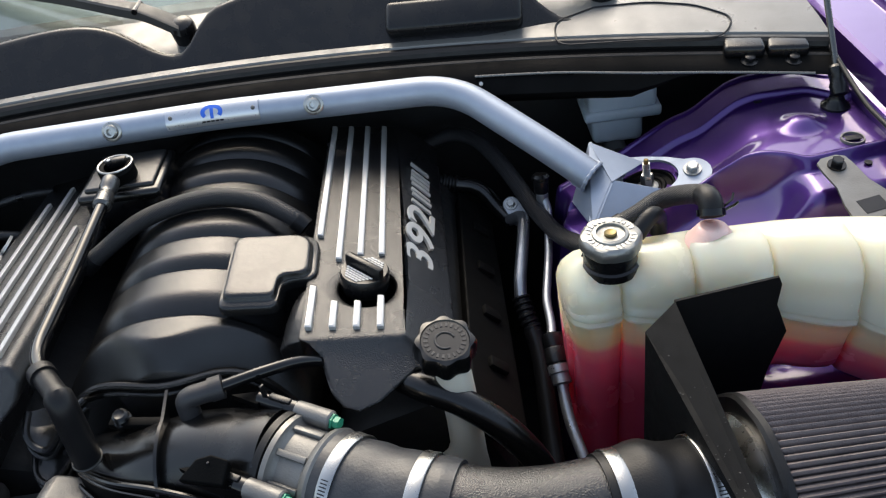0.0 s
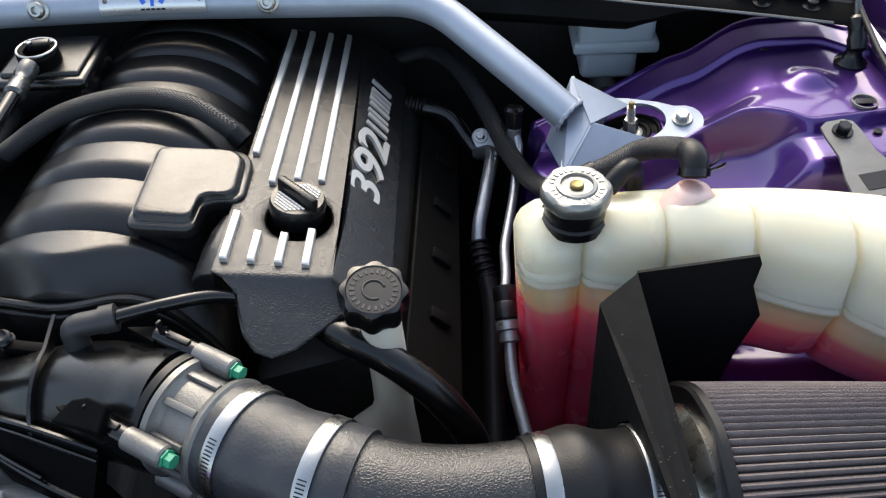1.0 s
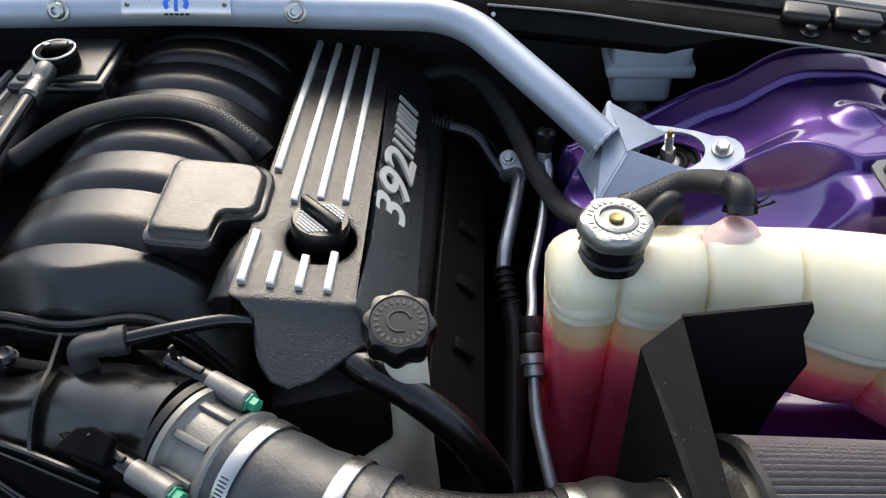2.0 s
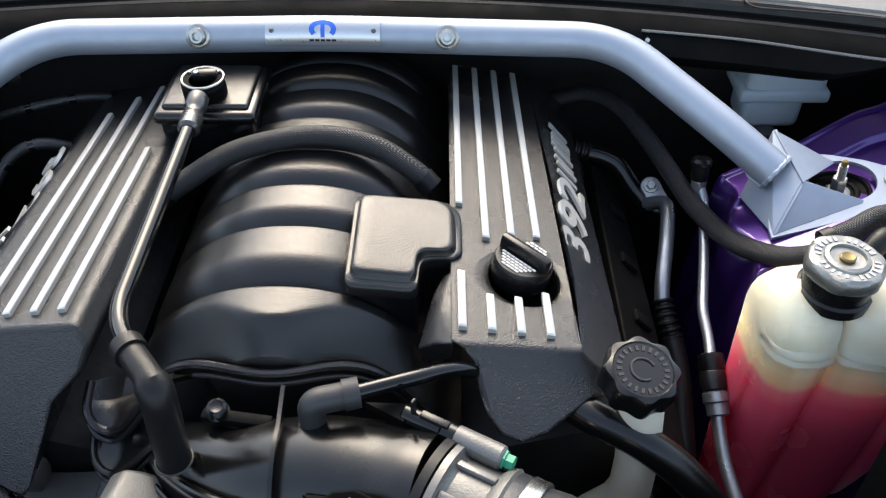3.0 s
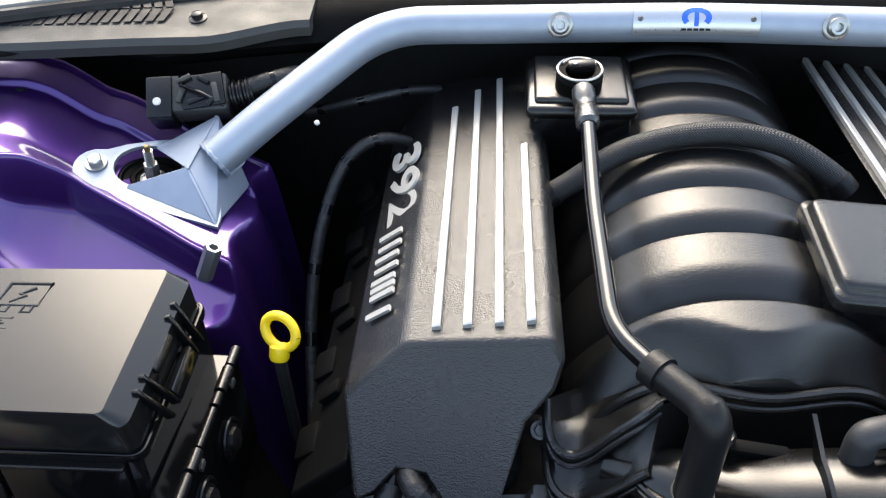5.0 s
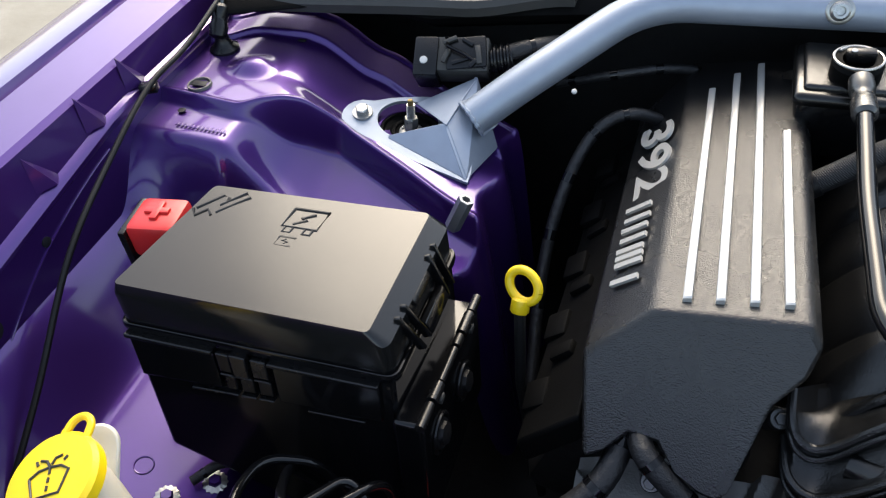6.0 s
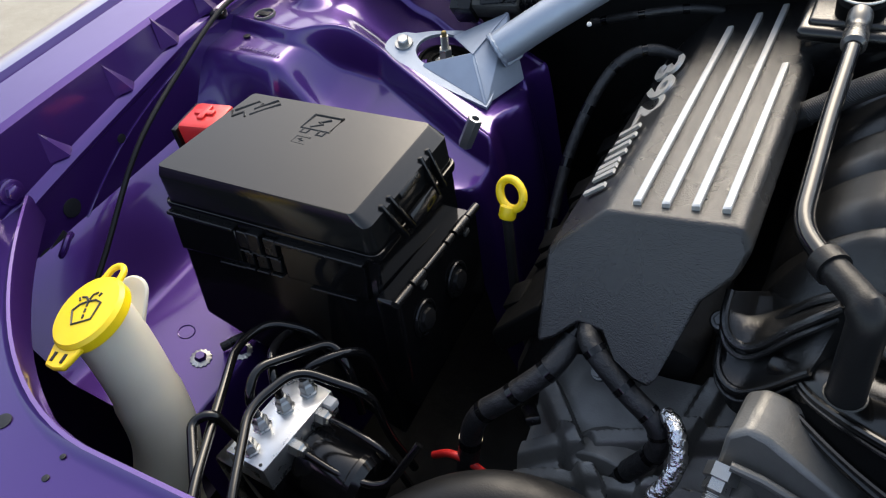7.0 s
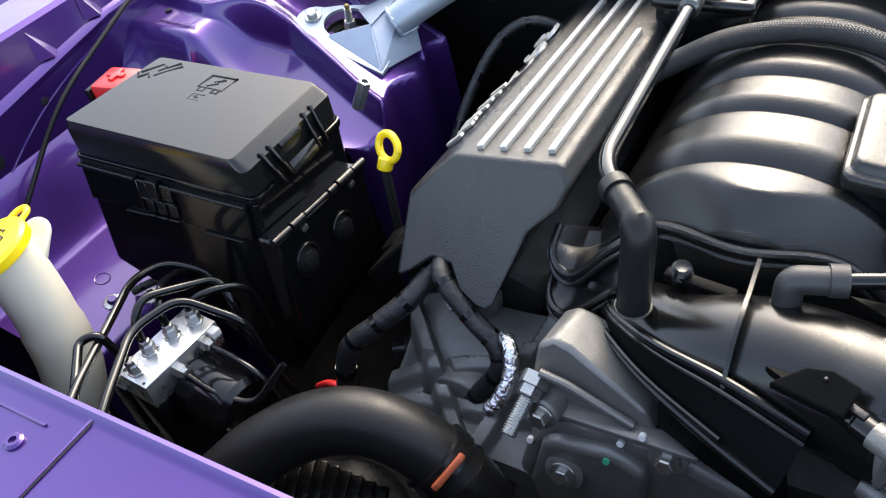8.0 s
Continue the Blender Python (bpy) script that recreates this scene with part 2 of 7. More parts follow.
def lathe(profile, at, axis=(0, 0, 1), seg=24, bm=None, wave=None):
    """Turns a profile of (radius, height) round an axis; wave(angle, radius) may change the radius."""
    bm = bm or bmesh.new()
    x, y, z = axes(axis)
    at = Vector(at)
    rings = []
    for r, h in profile:
        if r < 1e-6:
            rings.append([bm.verts.new(at + z * h)])
            continue
        ring = []
        for k in range(seg):
            a = 2 * math.pi * k / seg
            rr = wave(a, r, h) if wave else r
            ring.append(bm.verts.new(at + (x * math.cos(a) + y * math.sin(a)) * rr + z * h))
        rings.append(ring)
    for a, b in zip(rings, rings[1:]):
        for k in range(seg):
            q = (k + 1) % seg
            if len(a) == 1 and len(b) == 1:
                continue
            if len(a) == 1:
                bm.faces.new((a[0], b[q], b[k]))
            elif len(b) == 1:
                bm.faces.new((a[k], a[q], b[0]))
            else:
                bm.faces.new((a[k], a[q], b[q], b[k]))
    for ring in (rings[0], rings[-1]):
        if len(ring) > 2:
            bm.faces.new(ring)
    return bm


def prism(poly, vec, bm=None):
    """A flat polygon of points pushed along vec."""
    bm = bm or bmesh.new()
    a = [bm.verts.new(Vector(p)) for p in poly]
    b = [bm.verts.new(Vector(p) + Vector(vec)) for p in poly]
    bm.faces.new(a[::-1])
    bm.faces.new(b)
    for k in range(len(a)):
        q = (k + 1) % len(a)
        bm.faces.new((a[k], a[q], b[q], b[k]))
    return bm


def loft(rings, bm=None, closed=True, caps=True):
    bm = bm or bmesh.new()
    vs = [[bm.verts.new(Vector(p)) for p in r] for r in rings]
    n = len(vs[0])
    for a, b in zip(vs, vs[1:]):
        for k in range(n if closed else n - 1):
            q = (k + 1) % n
            bm.faces.new((a[k], a[q], b[q], b[k]))
    if caps and closed:
        bm.faces.new(vs[0][::-1])
        bm.faces.new(vs[-1])
    return bm


def sheet(fn, us, vs, thick=0.0, bm=None):
    """A surface fn(u, v), with a second skin below it when thick is given."""
    bm = bm or bmesh.new()
    g = [[bm.verts.new(Vector(fn(u, v))) for u in us] for v in vs]
    for i in range(len(vs) - 1):
        for j in range(len(us) - 1):
            bm.faces.new((g[i][j], g[i][j + 1], g[i + 1][j + 1], g[i + 1][j]))
    if thick:
        h = [[bm.verts.new(v.co - V(0, 0, thick)) for v in row] for row in g]
        for i in range(len(vs) - 1):
            for j in range(len(us) - 1):
                bm.faces.new((h[i][j], h[i + 1][j], h[i + 1][j + 1], h[i][j + 1]))
        for i in range(len(vs) - 1):
            for j in (0, len(us) - 1):
                bm.faces.new((g[i][j], g[i + 1][j], h[i + 1][j], h[i][j]))
        for j in range(len(us) - 1):
            for i in (0, len(vs) - 1):
                bm.faces.new((g[i][j], g[i][j + 1], h[i][j + 1], h[i][j]))
    return bm


def box(size, m, bevel=0.0, bm=None, seg=2):
    """A block of that size, its edges rounded, at the pose m."""
    b2 = bmesh.new()
    bmesh.ops.create_cube(b2, size=1.0, matrix=Matrix.Diagonal((*size, 1)))
    if bevel:
        bmesh.ops.bevel(b2, geom=list(b2.edges), offset=bevel, segments=seg, profile=0.5, affect="EDGES")
    bmesh.ops.transform(b2, matrix=m, verts=list(b2.verts))
    if bm is None:
        return b2
    vm = {v: bm.verts.new(v.co) for v in b2.verts}
    for f in b2.faces:
        bm.faces.new([vm[v] for v in f.verts])
    b2.free()
    return bm


def frame_of(at, zaxis, xaxis=(1, 0, 0)):
    """A pose at a place whose z points along zaxis and whose x lies near xaxis."""
    z = Vector(zaxis).normalized()
    x = Vector(xaxis)
    x = (x - z * x.dot(z)).normalized()
    y = z.cross(x)
    m = Matrix((x, y, z)).transposed().to_4x4()
    m.translation = Vector(at)
    return m


def hexbolt(parent, at, axis, r, h, material=None, name="bolt", washer=1.5, label=""):
    """A hexagon head on a round washer."""
    bm = lathe([(r * washer, 0), (r * washer, h * 0.22), (r * washer * 0.97, h * 0.28)], at, axis, 20)
    lathe([(r, h * 0.2), (r, h * 0.88), (r * 0.86, h)], at, axis, 6, bm)
    return part(name, bm, material or STEEL, parent, label, smooth=25)


def smooth01(a, b, x):
    t = min(1, max(0, (x - a) / (b - a)))
    return t * t * (3 - 2 * t)


def linspace(a, b, n):
    return [a + (b - a) * i / (n - 1) for i in range(n)]


def words(text, size, m, depth, material, parent, name="lettering", shear=0.0, label="", bold=0.0):
    """Raised letters in the built-in font, centred at the pose m."""
    cu = bpy.data.curves.new("text", "FONT")
    cu.body, cu.size, cu.extrude, cu.shear = text, size, depth, shear
    cu.align_x, cu.align_y, cu.offset = "CENTER", "CENTER", bold
    ob = bpy.data.objects.new("text", cu)
    scene.collection.objects.link(ob)
    me = bpy.data.meshes.new_from_object(ob.evaluated_get(bpy.context.evaluated_depsgraph_get()))
    bpy.data.objects.remove(ob)
    bm = bmesh.new()
    bm.from_mesh(me)
    bpy.data.meshes.remove(me)
    bmesh.ops.transform(bm, matrix=m, verts=list(bm.verts))
    return part(name, bm, material, parent, label, smooth=20)


# ---- the setting: ground, body shell, hood ----
solo("ground", sheet(lambda u, v: (u, v, 0.004 * noise.noise((u, v, 0))), linspace(-60, 60, 41), linspace(-60, 60, 41)), CONCRETE,
     "sunlit beige concrete ground under the car", "ground", kind="structure")


def bend_line(a, pts, soft=0.008):
    """A line through the points with its corners eased over the length soft."""
    def at(x):
        for (a0, z0), (a1, z1) in zip(pts, pts[1:]):
            if x <= a1:
                return z0 + (z1 - z0) * max(0.0, x - a0) / (a1 - a0)
        return pts[-1][1]
    return sum(at(a + soft * k / 3) for k in range(-3, 4)) / 7


TOWER = ((0.46, 0.790), (0.54, 0.812), (0.62, 0.832), (0.705, 0.848), (0.722, 0.856), (0.766, 0.887), (0.790, 0.8955), (0.95, 0.903))
TOWER_FRONT = ((0.46, 0.770), (0.60, 0.797), (0.715, 0.818), (0.762, 0.838), (0.800, 0.884), (0.95, 0.894))
TOWER_REAR = ((0.46, -0.110), (0.60, -0.062), (0.69, -0.012), (0.76, -0.002), (0.876, -0.010), (0.895, -0.042), (0.95, -0.052))
TOWER_LIP = ((0.46, -0.292), (0.548, -0.262), (0.633, -0.222), (0.706, -0.188), (0.742, -0.196), (0.790, -0.218), (0.808, -0.236), (0.95, -0.222))
ARCH_RIDGE = ((0.60, -0.352), (0.70, -0.318), (0.765, -0.288), (0.95, -0.286))


def apron_cut(y):
    """How far the inner edge of the wing stands back in front of the tower."""
    return 0.19 * smooth01(-0.31, -0.40, y)


def apron_wave(y):
    """Shallow upright flutes in the tower's inner face."""
    return 0.008 * math.sin(60 * y) * smooth01(-0.35, -0.2, y)


def apron_rear(a):
    return bend_line(a, TOWER_REAR, 0.014)


def apron_z(a, y):
    """Height of the inner wing at the distance a from the car's middle."""
    e = apron_rear(a) - y
    lean = 0.008 * smooth01(-0.15, -0.05, y) - 0.026 * smooth01(-0.150, -0.200, y)
    top = bend_line(a - lean, TOWER, 0.007)
    # raised rim along the rear edge
    top += 0.008 * smooth01(0.060, 0.052, e) + 0.003 * smooth01(0.010, 0.005, e)
    # a teardrop pressing on the shelf
    du, dv = a - 0.832 + 0.30 * (y + 0.145), y + 0.145 - 0.20 * (a - 0.83)
    top += 0.011 * smooth01(1.0, 0.15, math.hypot(du / (0.036 - 0.35 * dv), dv / 0.034))
    fold = bend_line(a, TOWER_LIP, 0.007)
    pad = smooth01(0.775, 0.808, a)
    low = 0.685 + 0.20 * (a - 0.74) + 0.10 * smooth01(0.84, 0.93, a)
    mid = bend_line(a, TOWER_FRONT, 0.010) - 0.30 * (1 - pad) * max(0.0, fold - y)
    step = smooth01(fold - 0.010, fold + 0.003, y)
    t = mid + (top - mid) * step + 0.0030 * math.exp(-((y - fold - 0.005) / 0.0035) ** 2)
    ridge = bend_line(a, ARCH_RIDGE, 0.012)
    t += 0.012 * (1 - pad) * math.exp(-((y - ridge) / 0.020) ** 2)
    edge = ridge - 0.012
    drop = smooth01(edge - 0.070, edge + 0.016, y)
    z = low + (t - low) * drop
    cut = apron_cut(y)
    inner = smooth01(0.462 + cut, 0.508 + cut, a + apron_wave(y))
    return 0.42 + (z - 0.42) * inner


for sgn, side in ((-1, "left"), (1, "right")):
    def skin(u, v):
        """Rows follow the front lip (v = 0) and the rear edge (v = 1) of the tower."""
        y, cut = -0.4, 0.0
        for _ in range(4):
            a = 0.4635 + cut - apron_wave(y) * (1 - u) ** 5 + u * (0.4545 - cut)
            lip = bend_line(a, TOWER_LIP, 0.007)
            y = lip + (apron_rear(a) - lip) * v if v > 0 else lip + (lip + 0.72) * v
            cut = apron_cut(y)
        return (sgn * a, y, apron_z(a, y))
    vs = linspace(-1, -0.30, 40)[:-1] + linspace(-0.30, -0.04, 34)[:-1] + linspace(-0.04, 0.04, 18)[:-1] + linspace(0.04, 0.60, 46)[:-1] + linspace(0.60, 1, 50)
    bm = sheet(skin, [i * i / 110 / 110 * 0.35 + i / 110 * 0.65 for i in range(111)], vs, 0.004)
    solo("inner_fender_" + side, bm, PURPLE, "glossy purple painted inner wing and strut tower", "inner fender", kind="structure", smooth=60)
    prof = [(0.918, 0.60), (0.918, 0.884), (0.918, 0.891), (0.9145, 0.895), (0.9140, 0.900), (0.917, 0.905), (0.923, 0.909), (0.930, 0.960), (0.936, 0.966), (1.000, 0.972), (1.004, 0.966), (1.010, 0.966), (1.014, 0.976),
            (1.050, 0.974), (1.092, 0.958), (1.125, 0.925), (1.145, 0.86), (1.150, 0.70), (1.140, 0.30), (1.08, 0.22), (0.935, 0.22)]
    def wing_z(z, y):
        """The rolled bead on the inner wall climbs towards the rear."""
        k = math.exp(-((z - 0.900) / 0.030) ** 2)
        return z - 0.02 * smooth01(-0.5, -1.15, y) + k * max(-0.05, min(0.022, 0.016 + 0.15 * (y + 0.351)))
    bm = loft([[(sgn * a, y, wing_z(z, y)) for a, z in prof] for y in linspace(-1.15, 0.9, 48)])
    solo("fender_" + side, bm, PURPLE, "glossy purple front wing beside the engine bay", "fender", kind="structure", smooth=30)
    # small triangular gussets along the wing's inner wall
    for y in (-0.255, -0.335, -0.428, -0.545, -0.66):
        zb = wing_z(0.908, y)
        p = [(sgn * 0.9288, y - 0.014, zb + 0.043), (sgn * 0.9235, y + 0.016, zb + 0.002), (sgn * 0.9235, y - 0.020, zb + 0.002), (sgn * 0.914, y + 0.002, zb)]
        bm = bmesh.new()
        q = [bm.verts.new(c) for c in p]
        for f in ((0, 1, 3), (0, 3, 2), (1, 2, 3), (0, 2, 1)):
            bm.faces.new([q[i] for i in f])
        solo("wing_gusset", bm, PURPLE, "small pressed triangular stiffener in purple sheet metal", "stiffener", "wing gussets", kind="structure", smooth=20)


def rail_edge(a):
    """The inner edge of the radiator support at the distance a from the middle."""
    return -0.83 + 0.215 * max(0, (a - 0.58) / 0.33) ** 1.9


bm = bmesh.new()
xs = linspace(-0.915, 0.915, 90)
prof = ((0.000, 0.850), (0.000, 0.884), (-0.002, 0.889), (-0.006, 0.890), (-0.010, 0.886), (-0.016, 0.884), (-0.10, 0.886), (-0.32, 0.880), (-0.33, 0.86), (-0.30, 0.85))
loft([[(x, max(-1.17, rail_edge(abs(x)) + dy), z) for dy, z in prof] for x in xs], bm)
solo("radiator_support", bm, PURPLE, "purple painted front crossmember with a rolled inner lip", "radiator support", kind="structure", smooth=50)
sup = bpy.data.objects["radiator_support"]
for x in (-0.4155, 0.4155):
    line = [V(x, -0.833 - 0.012 * k, 0.8852 + 0.0012 * smooth01(0, 6, k) - 0.0020 * smooth01(8, 20, k)) for k in range(14)]
    part("panel_seam", sweep(line, 0.0008, 6), INK, sup, "dark panel joint")
    part("raised_edge", sweep([p - V(0.0030, 0, 0.0008) for p in line], 0.0016, 8), PURPLE, sup)
for s2 in (-1, 1):
    for p0, p1 in (((0.530, -0.860), (0.452, -0.860)), ((0.530, -0.860), (0.545, -0.915))):
        part("embossed_line", sweep([V(s2 * p0[0], p0[1], 0.8850), V(s2 * p1[0], p1[1], 0.8850)], 0.0016, 6), PURPLE, sup)
    for x, y, r in ((0.598, -0.866, 0.0032), (0.60, -0.846, 0.0026), (0.68, -0.842, 0.008)):
        part("pressed_hole", lathe([(r, 0), (r, 0.0008), (r * 0.8, 0.0010)], (s2 * x, y, 0.8846), (0, 0, 1), 16), INK, sup, "dark punched hole")
    part("rivet", lathe([(0.0085, 0), (0.0085, 0.002), (0.006, 0.004), (0.0035, 0.004), (0.003, 0.001)], (s2 * 0.465, -0.882, 0.8848), (0, 0, 1), 20), PURPLE, sup, "painted round rivet with a dark centre")
solo("front_fascia", loft([[(x, -1.17 - d - 0.12 * (1 - (x / 1.15) ** 2), z) for d, z in ((0, 0.86), (0.05, 0.82), (0.12, 0.6), (0.12, 0.3), (0.0, 0.18), (-0.06, 0.2), (-0.06, 0.84))] for x in linspace(-1.14, 1.14, 24)]),
     PURPLE, "purple front bumper closing the bay", "bumper", kind="structure")
solo("undertray", box((1.84, 1.9, 0.02), pose(0, -0.35, 0.24)), DARK, "black tray closing the engine bay below", "undertray", kind="structure")
solo("front_bulkhead", box((1.84, 0.02, 0.60), pose(0, -0.95, 0.55)), DARK, "dark radiator shroud behind the crossmember", "bulkhead", kind="structure")
solo("firewall", box((1.84, 0.03, 0.70), pose(0, 0.19, 0.585)), DARK, "black firewall behind the engine", "firewall", kind="structure")


def cowl_y(x):
    return 0.108 - 0.20 * x * x


xs = linspace(-0.90, 0.90, 61)
bm = sweep([V(x, cowl_y(x), 0.966) for x in xs], 0.011, 10)
sweep([V(x, cowl_y(x) - 0.020, 0.955) for x in xs], 0.006, 8, bm=bm)
solo("cowl_seal", bm, RUBBER, "black rubber weather strip along the cowl", "seal", kind="structure")
bm = loft([[(x, cowl_y(x) + dy, z) for dy, z in ((-0.012, 0.962), (-0.055, 0.950), (-0.070 + 0.012 * k, 0.925 + 0.021 * k), (-0.066 + 0.010 * k, 0.915 + 0.029 * k), (-0.045, 0.90 + 0.043 * k), (0.08, 0.90 + 0.043 * k), (0.08, 0.955))] for x in xs for k in [smooth01(0.62, 0.72, abs(x))]])
solo("cowl_flange", bm, COIL, "black cowl flange under the weather strip", "cowl", kind="structure", smooth=50)
solo("cowl_rim", sweep([V(x, cowl_y(x) - 0.056 - 0.010 * smooth01(0.5, 0.66, x), 0.9505) for x in linspace(0.40, 0.86, 30)], 0.0022, 8), GUNMETAL, "thin bright steel edge of the cowl flange", "trim", kind="structure")
bm = loft([[(x, cowl_y(x) + dy, z) for dy, z in ((0.004, 0.964), (0.010, 0.978), (0.05, 0.985), (0.26, 1.01), (0.27, 1.0), (0.05, 0.955))] for x in xs])
solo("cowl_panel", bm, COWL, "sunlit grained grey plastic cowl panel below the windscreen", "cowl panel", kind="structure", smooth=50)


def wave_top(x):
    """Top edge of the upright cowl cover, dipping where the wiper pivot stands."""
    z = 1.046 + 0.016 * smooth01(0.0, 0.1, x) - 0.053 * math.exp(-((x + 0.072) / (0.095 if x < -0.072 else 0.040)) ** 2) - 0.010 * smooth01(-0.25, -0.5, x)
    return z - (z - 0.984) * smooth01(0.43, 0.56, x)


xs2 = linspace(-0.80, 0.56, 90)
def cover_y(x, z):
    """The leaning face of the cowl cover."""
    return cowl_y(x) + 0.020 + 0.022 * smooth01(0.40, 0.56, x) + 1.12 * (z - 0.978)


bm = loft([[(x, cover_y(x, 0.976), 0.976), (x, cover_y(x, h - 0.004), h - 0.004), (x, cover_y(x, h) + 0.001, h), (x, cover_y(x, h) + 0.006, h + 0.002), (x, cover_y(x, h) + 0.016, h), (x, cover_y(x, h) + 0.030, h - 0.016), (x, cover_y(x, h) + 0.05, 0.98)] for x in xs2 for h in [wave_top(x)]])
solo("cowl_cover", bm, BLACK, "black plastic cowl cover with a wavy upper edge", "cowl cover", kind="structure", smooth=50)
solo("cowl_bump", box((0.215, 0.052, 0.034), pose(0.380, cover_y(0.38, 1.004) - 0.004, 1.008, 42, 0, -7), 0.009, seg=3), BLACK, "raised black box on the cowl cover", "cowl cover", kind="structure")
lid_pts = rounded([(0.60, 0.122, 0), (0.533, 0.098, 0), (0.528, 0.036, 0), (0.640, 0.015, 0), (0.762, -0.014, 0), (0.790, 0.030, 0), (0.745, 0.082, 0), (0.68, 0.112, 0), (0.60, 0.122, 0)], 0.022, 6)
solo("access_lid_joint", sweep([V(p.x, p.y, min(0.9785 + 0.175 * (p.y - cowl_y(p.x)), 0.9805 + 0.119 * (p.y - cowl_y(p.x)))) for p in lid_pts], 0.0013, 6), INK, "dark joint round an access lid in the cowl", "panel joint", kind="structure")
for hx, hy in ((0.785, -0.032), (0.842, -0.046)):
    bm = box((0.056, 0.034, 0.018), pose(hx, hy, 0.966, 4, 0, -14), 0.006, seg=3)
    solo("cowl_bracket", bm, BLACK, "black plastic end bracket of the cowl", "bracket", "cowl brackets", kind="structure", smooth=30)
    solo("cowl_clip", lathe([(0.012, 0), (0.012, 0.003), (0.007, 0.004), (0.007, 0.010), (0.004, 0.011)], (hx + 0.002, hy - 0.022, 0.953), (0, -0.2, 1), 18), BLACK, "black push clip on the cowl edge", "clip", "cowl clips")


def wiper(x0, y0, z0, tip):
    t = thing("wiper", (x0, y0, z0), "black windscreen wiper arm on its pivot", "wiper", "wipers")
    c = V(x0, y0, z0)
    part("pivot", lathe([(0.020, -0.03), (0.0215, -0.004), (0.0195, 0.005), (0.011, 0.010), (0, 0.011)], c, (0, -0.3, 1), 24), BLACK, t, "domed pivot cap")
    e = V(*tip)
    m1 = c.lerp(e, 0.22) + V(0, -0.008, 0.020)
    rings = []
    pth = spline([c, c.lerp(m1, 0.6) + V(0, 0, 0.006), m1, c.lerp(e, 0.6) + V(0, 0, 0.018), e], 5)
    for i, p in enumerate(pth):
        w = 0.021 - 0.009 * i / len(pth)
        rings.append([p + V(0, -w, -0.012), p + V(0, -w, 0.002), p + V(0, -w * 0.75, 0.005), p + V(0, w * 0.75, 0.006), p + V(0, w, 0.002), p + V(0, w, -0.010)])
    part("arm", loft(rings), TRIM, t, "satin grey-black channel arm")
    part("hinge_pin", sweep([pth[7] + V(0, -0.020, 0.002), pth[7] + V(0, 0.020, 0.002)], 0.005, 10), GLOSS, t)
    part("blade", box((0.62, 0.012, 0.020), frame_of(c.lerp(e, 0.95) + V(0, 0.03, 0.008), (0, -0.4, 0.9), e - c), 0.004), RUBBER, t)


wiper(-0.070, 0.205, 1.022, (-0.52, 0.40, 1.080))
wiper(0.62, 0.150, 1.010, (0.16, 0.36, 1.070))

# slotted air inlet at one end of the cowl
bm = loft([[(x, yf, 0.938), (x, yf - 0.002, 0.950), (x, yf + 0.004, 0.957), (x, cowl_y(x) + 0.05, 0.972), (x, cowl_y(x) + 0.05, 0.95)] for x in linspace(-0.872, -0.45, 24) for yf in [-0.075 + 0.022 * smooth01(-0.87, -0.56, x) + 0.045 * smooth01(-0.58, -0.45, x)]])
inlet = solo("cowl_inlet", bm, TRIM, "grained grey cowl end panel with a slotted air inlet", "cowl panel", kind="structure", smooth=40)
g0 = V(-0.815, -0.038, 0.9615)
ex, ey = V(0.205, 0.016, 0.0), V(-0.006, 0.080, 0.0125)
for i in range(15):
    for j in range(3):
        a = g0 + ex * ((i + 0.5 * (j == 1)) / 15.5) + ey * (j / 3.0 + 0.02)
        lean = ex * (0.034 if j != 1 else -0.034)
        q = [a, a + ex * 0.046, a + ex * 0.046 + lean + ey * 0.295, a + lean + ey * 0.295]
        part("slot", prism([p + V(0, 0, 0.0004) for p in q], (0, 0, 0.0009)), INK, inlet, "" if i else "dark slot of the air inlet")
part("clip", lathe([(0.011, 0), (0.011, 0.003), (0.007, 0.004), (0.006, 0.009), (0.003, 0.010)], (-0.582, -0.012, 0.9595), (0, -0.1, 1), 18), BLACK, inlet)

bm = sheet(lambda u, v: (u, 0.27 - 0.10 * u * u + 0.85 * v, 0.985 + 0.46 * v - 0.05 * u * u * v), linspace(-0.8, 0.8, 25), linspace(0, 1, 8), 0.006)
g = solo("windshield", bm, GLASS, "clear laminated windscreen", "windshield", kind="structure", smooth=60)
g.visible_shadow = False
# made-up sheet under the glass: its pale colour stands in for the windscreen's brightness
solo("sunshade", sheet(lambda u, v: (u, 0.305 - 0.10 * u * u + 0.80 * v, 0.985 + 0.433 * v - 0.05 * u * u * v), linspace(-0.78, 0.78, 25), linspace(0, 1, 8), 0.004), PALESHEET, "added pale grey-green sheet behind the windscreen, standing in for its brightness", "sunshade", kind="structure", smooth=60)
solo("cabin", box((1.7, 1.6, 0.9), pose(0, 1.55, 0.62), 0.1), TRIM, "dark cabin behind the windscreen", "cabin", kind="structure")


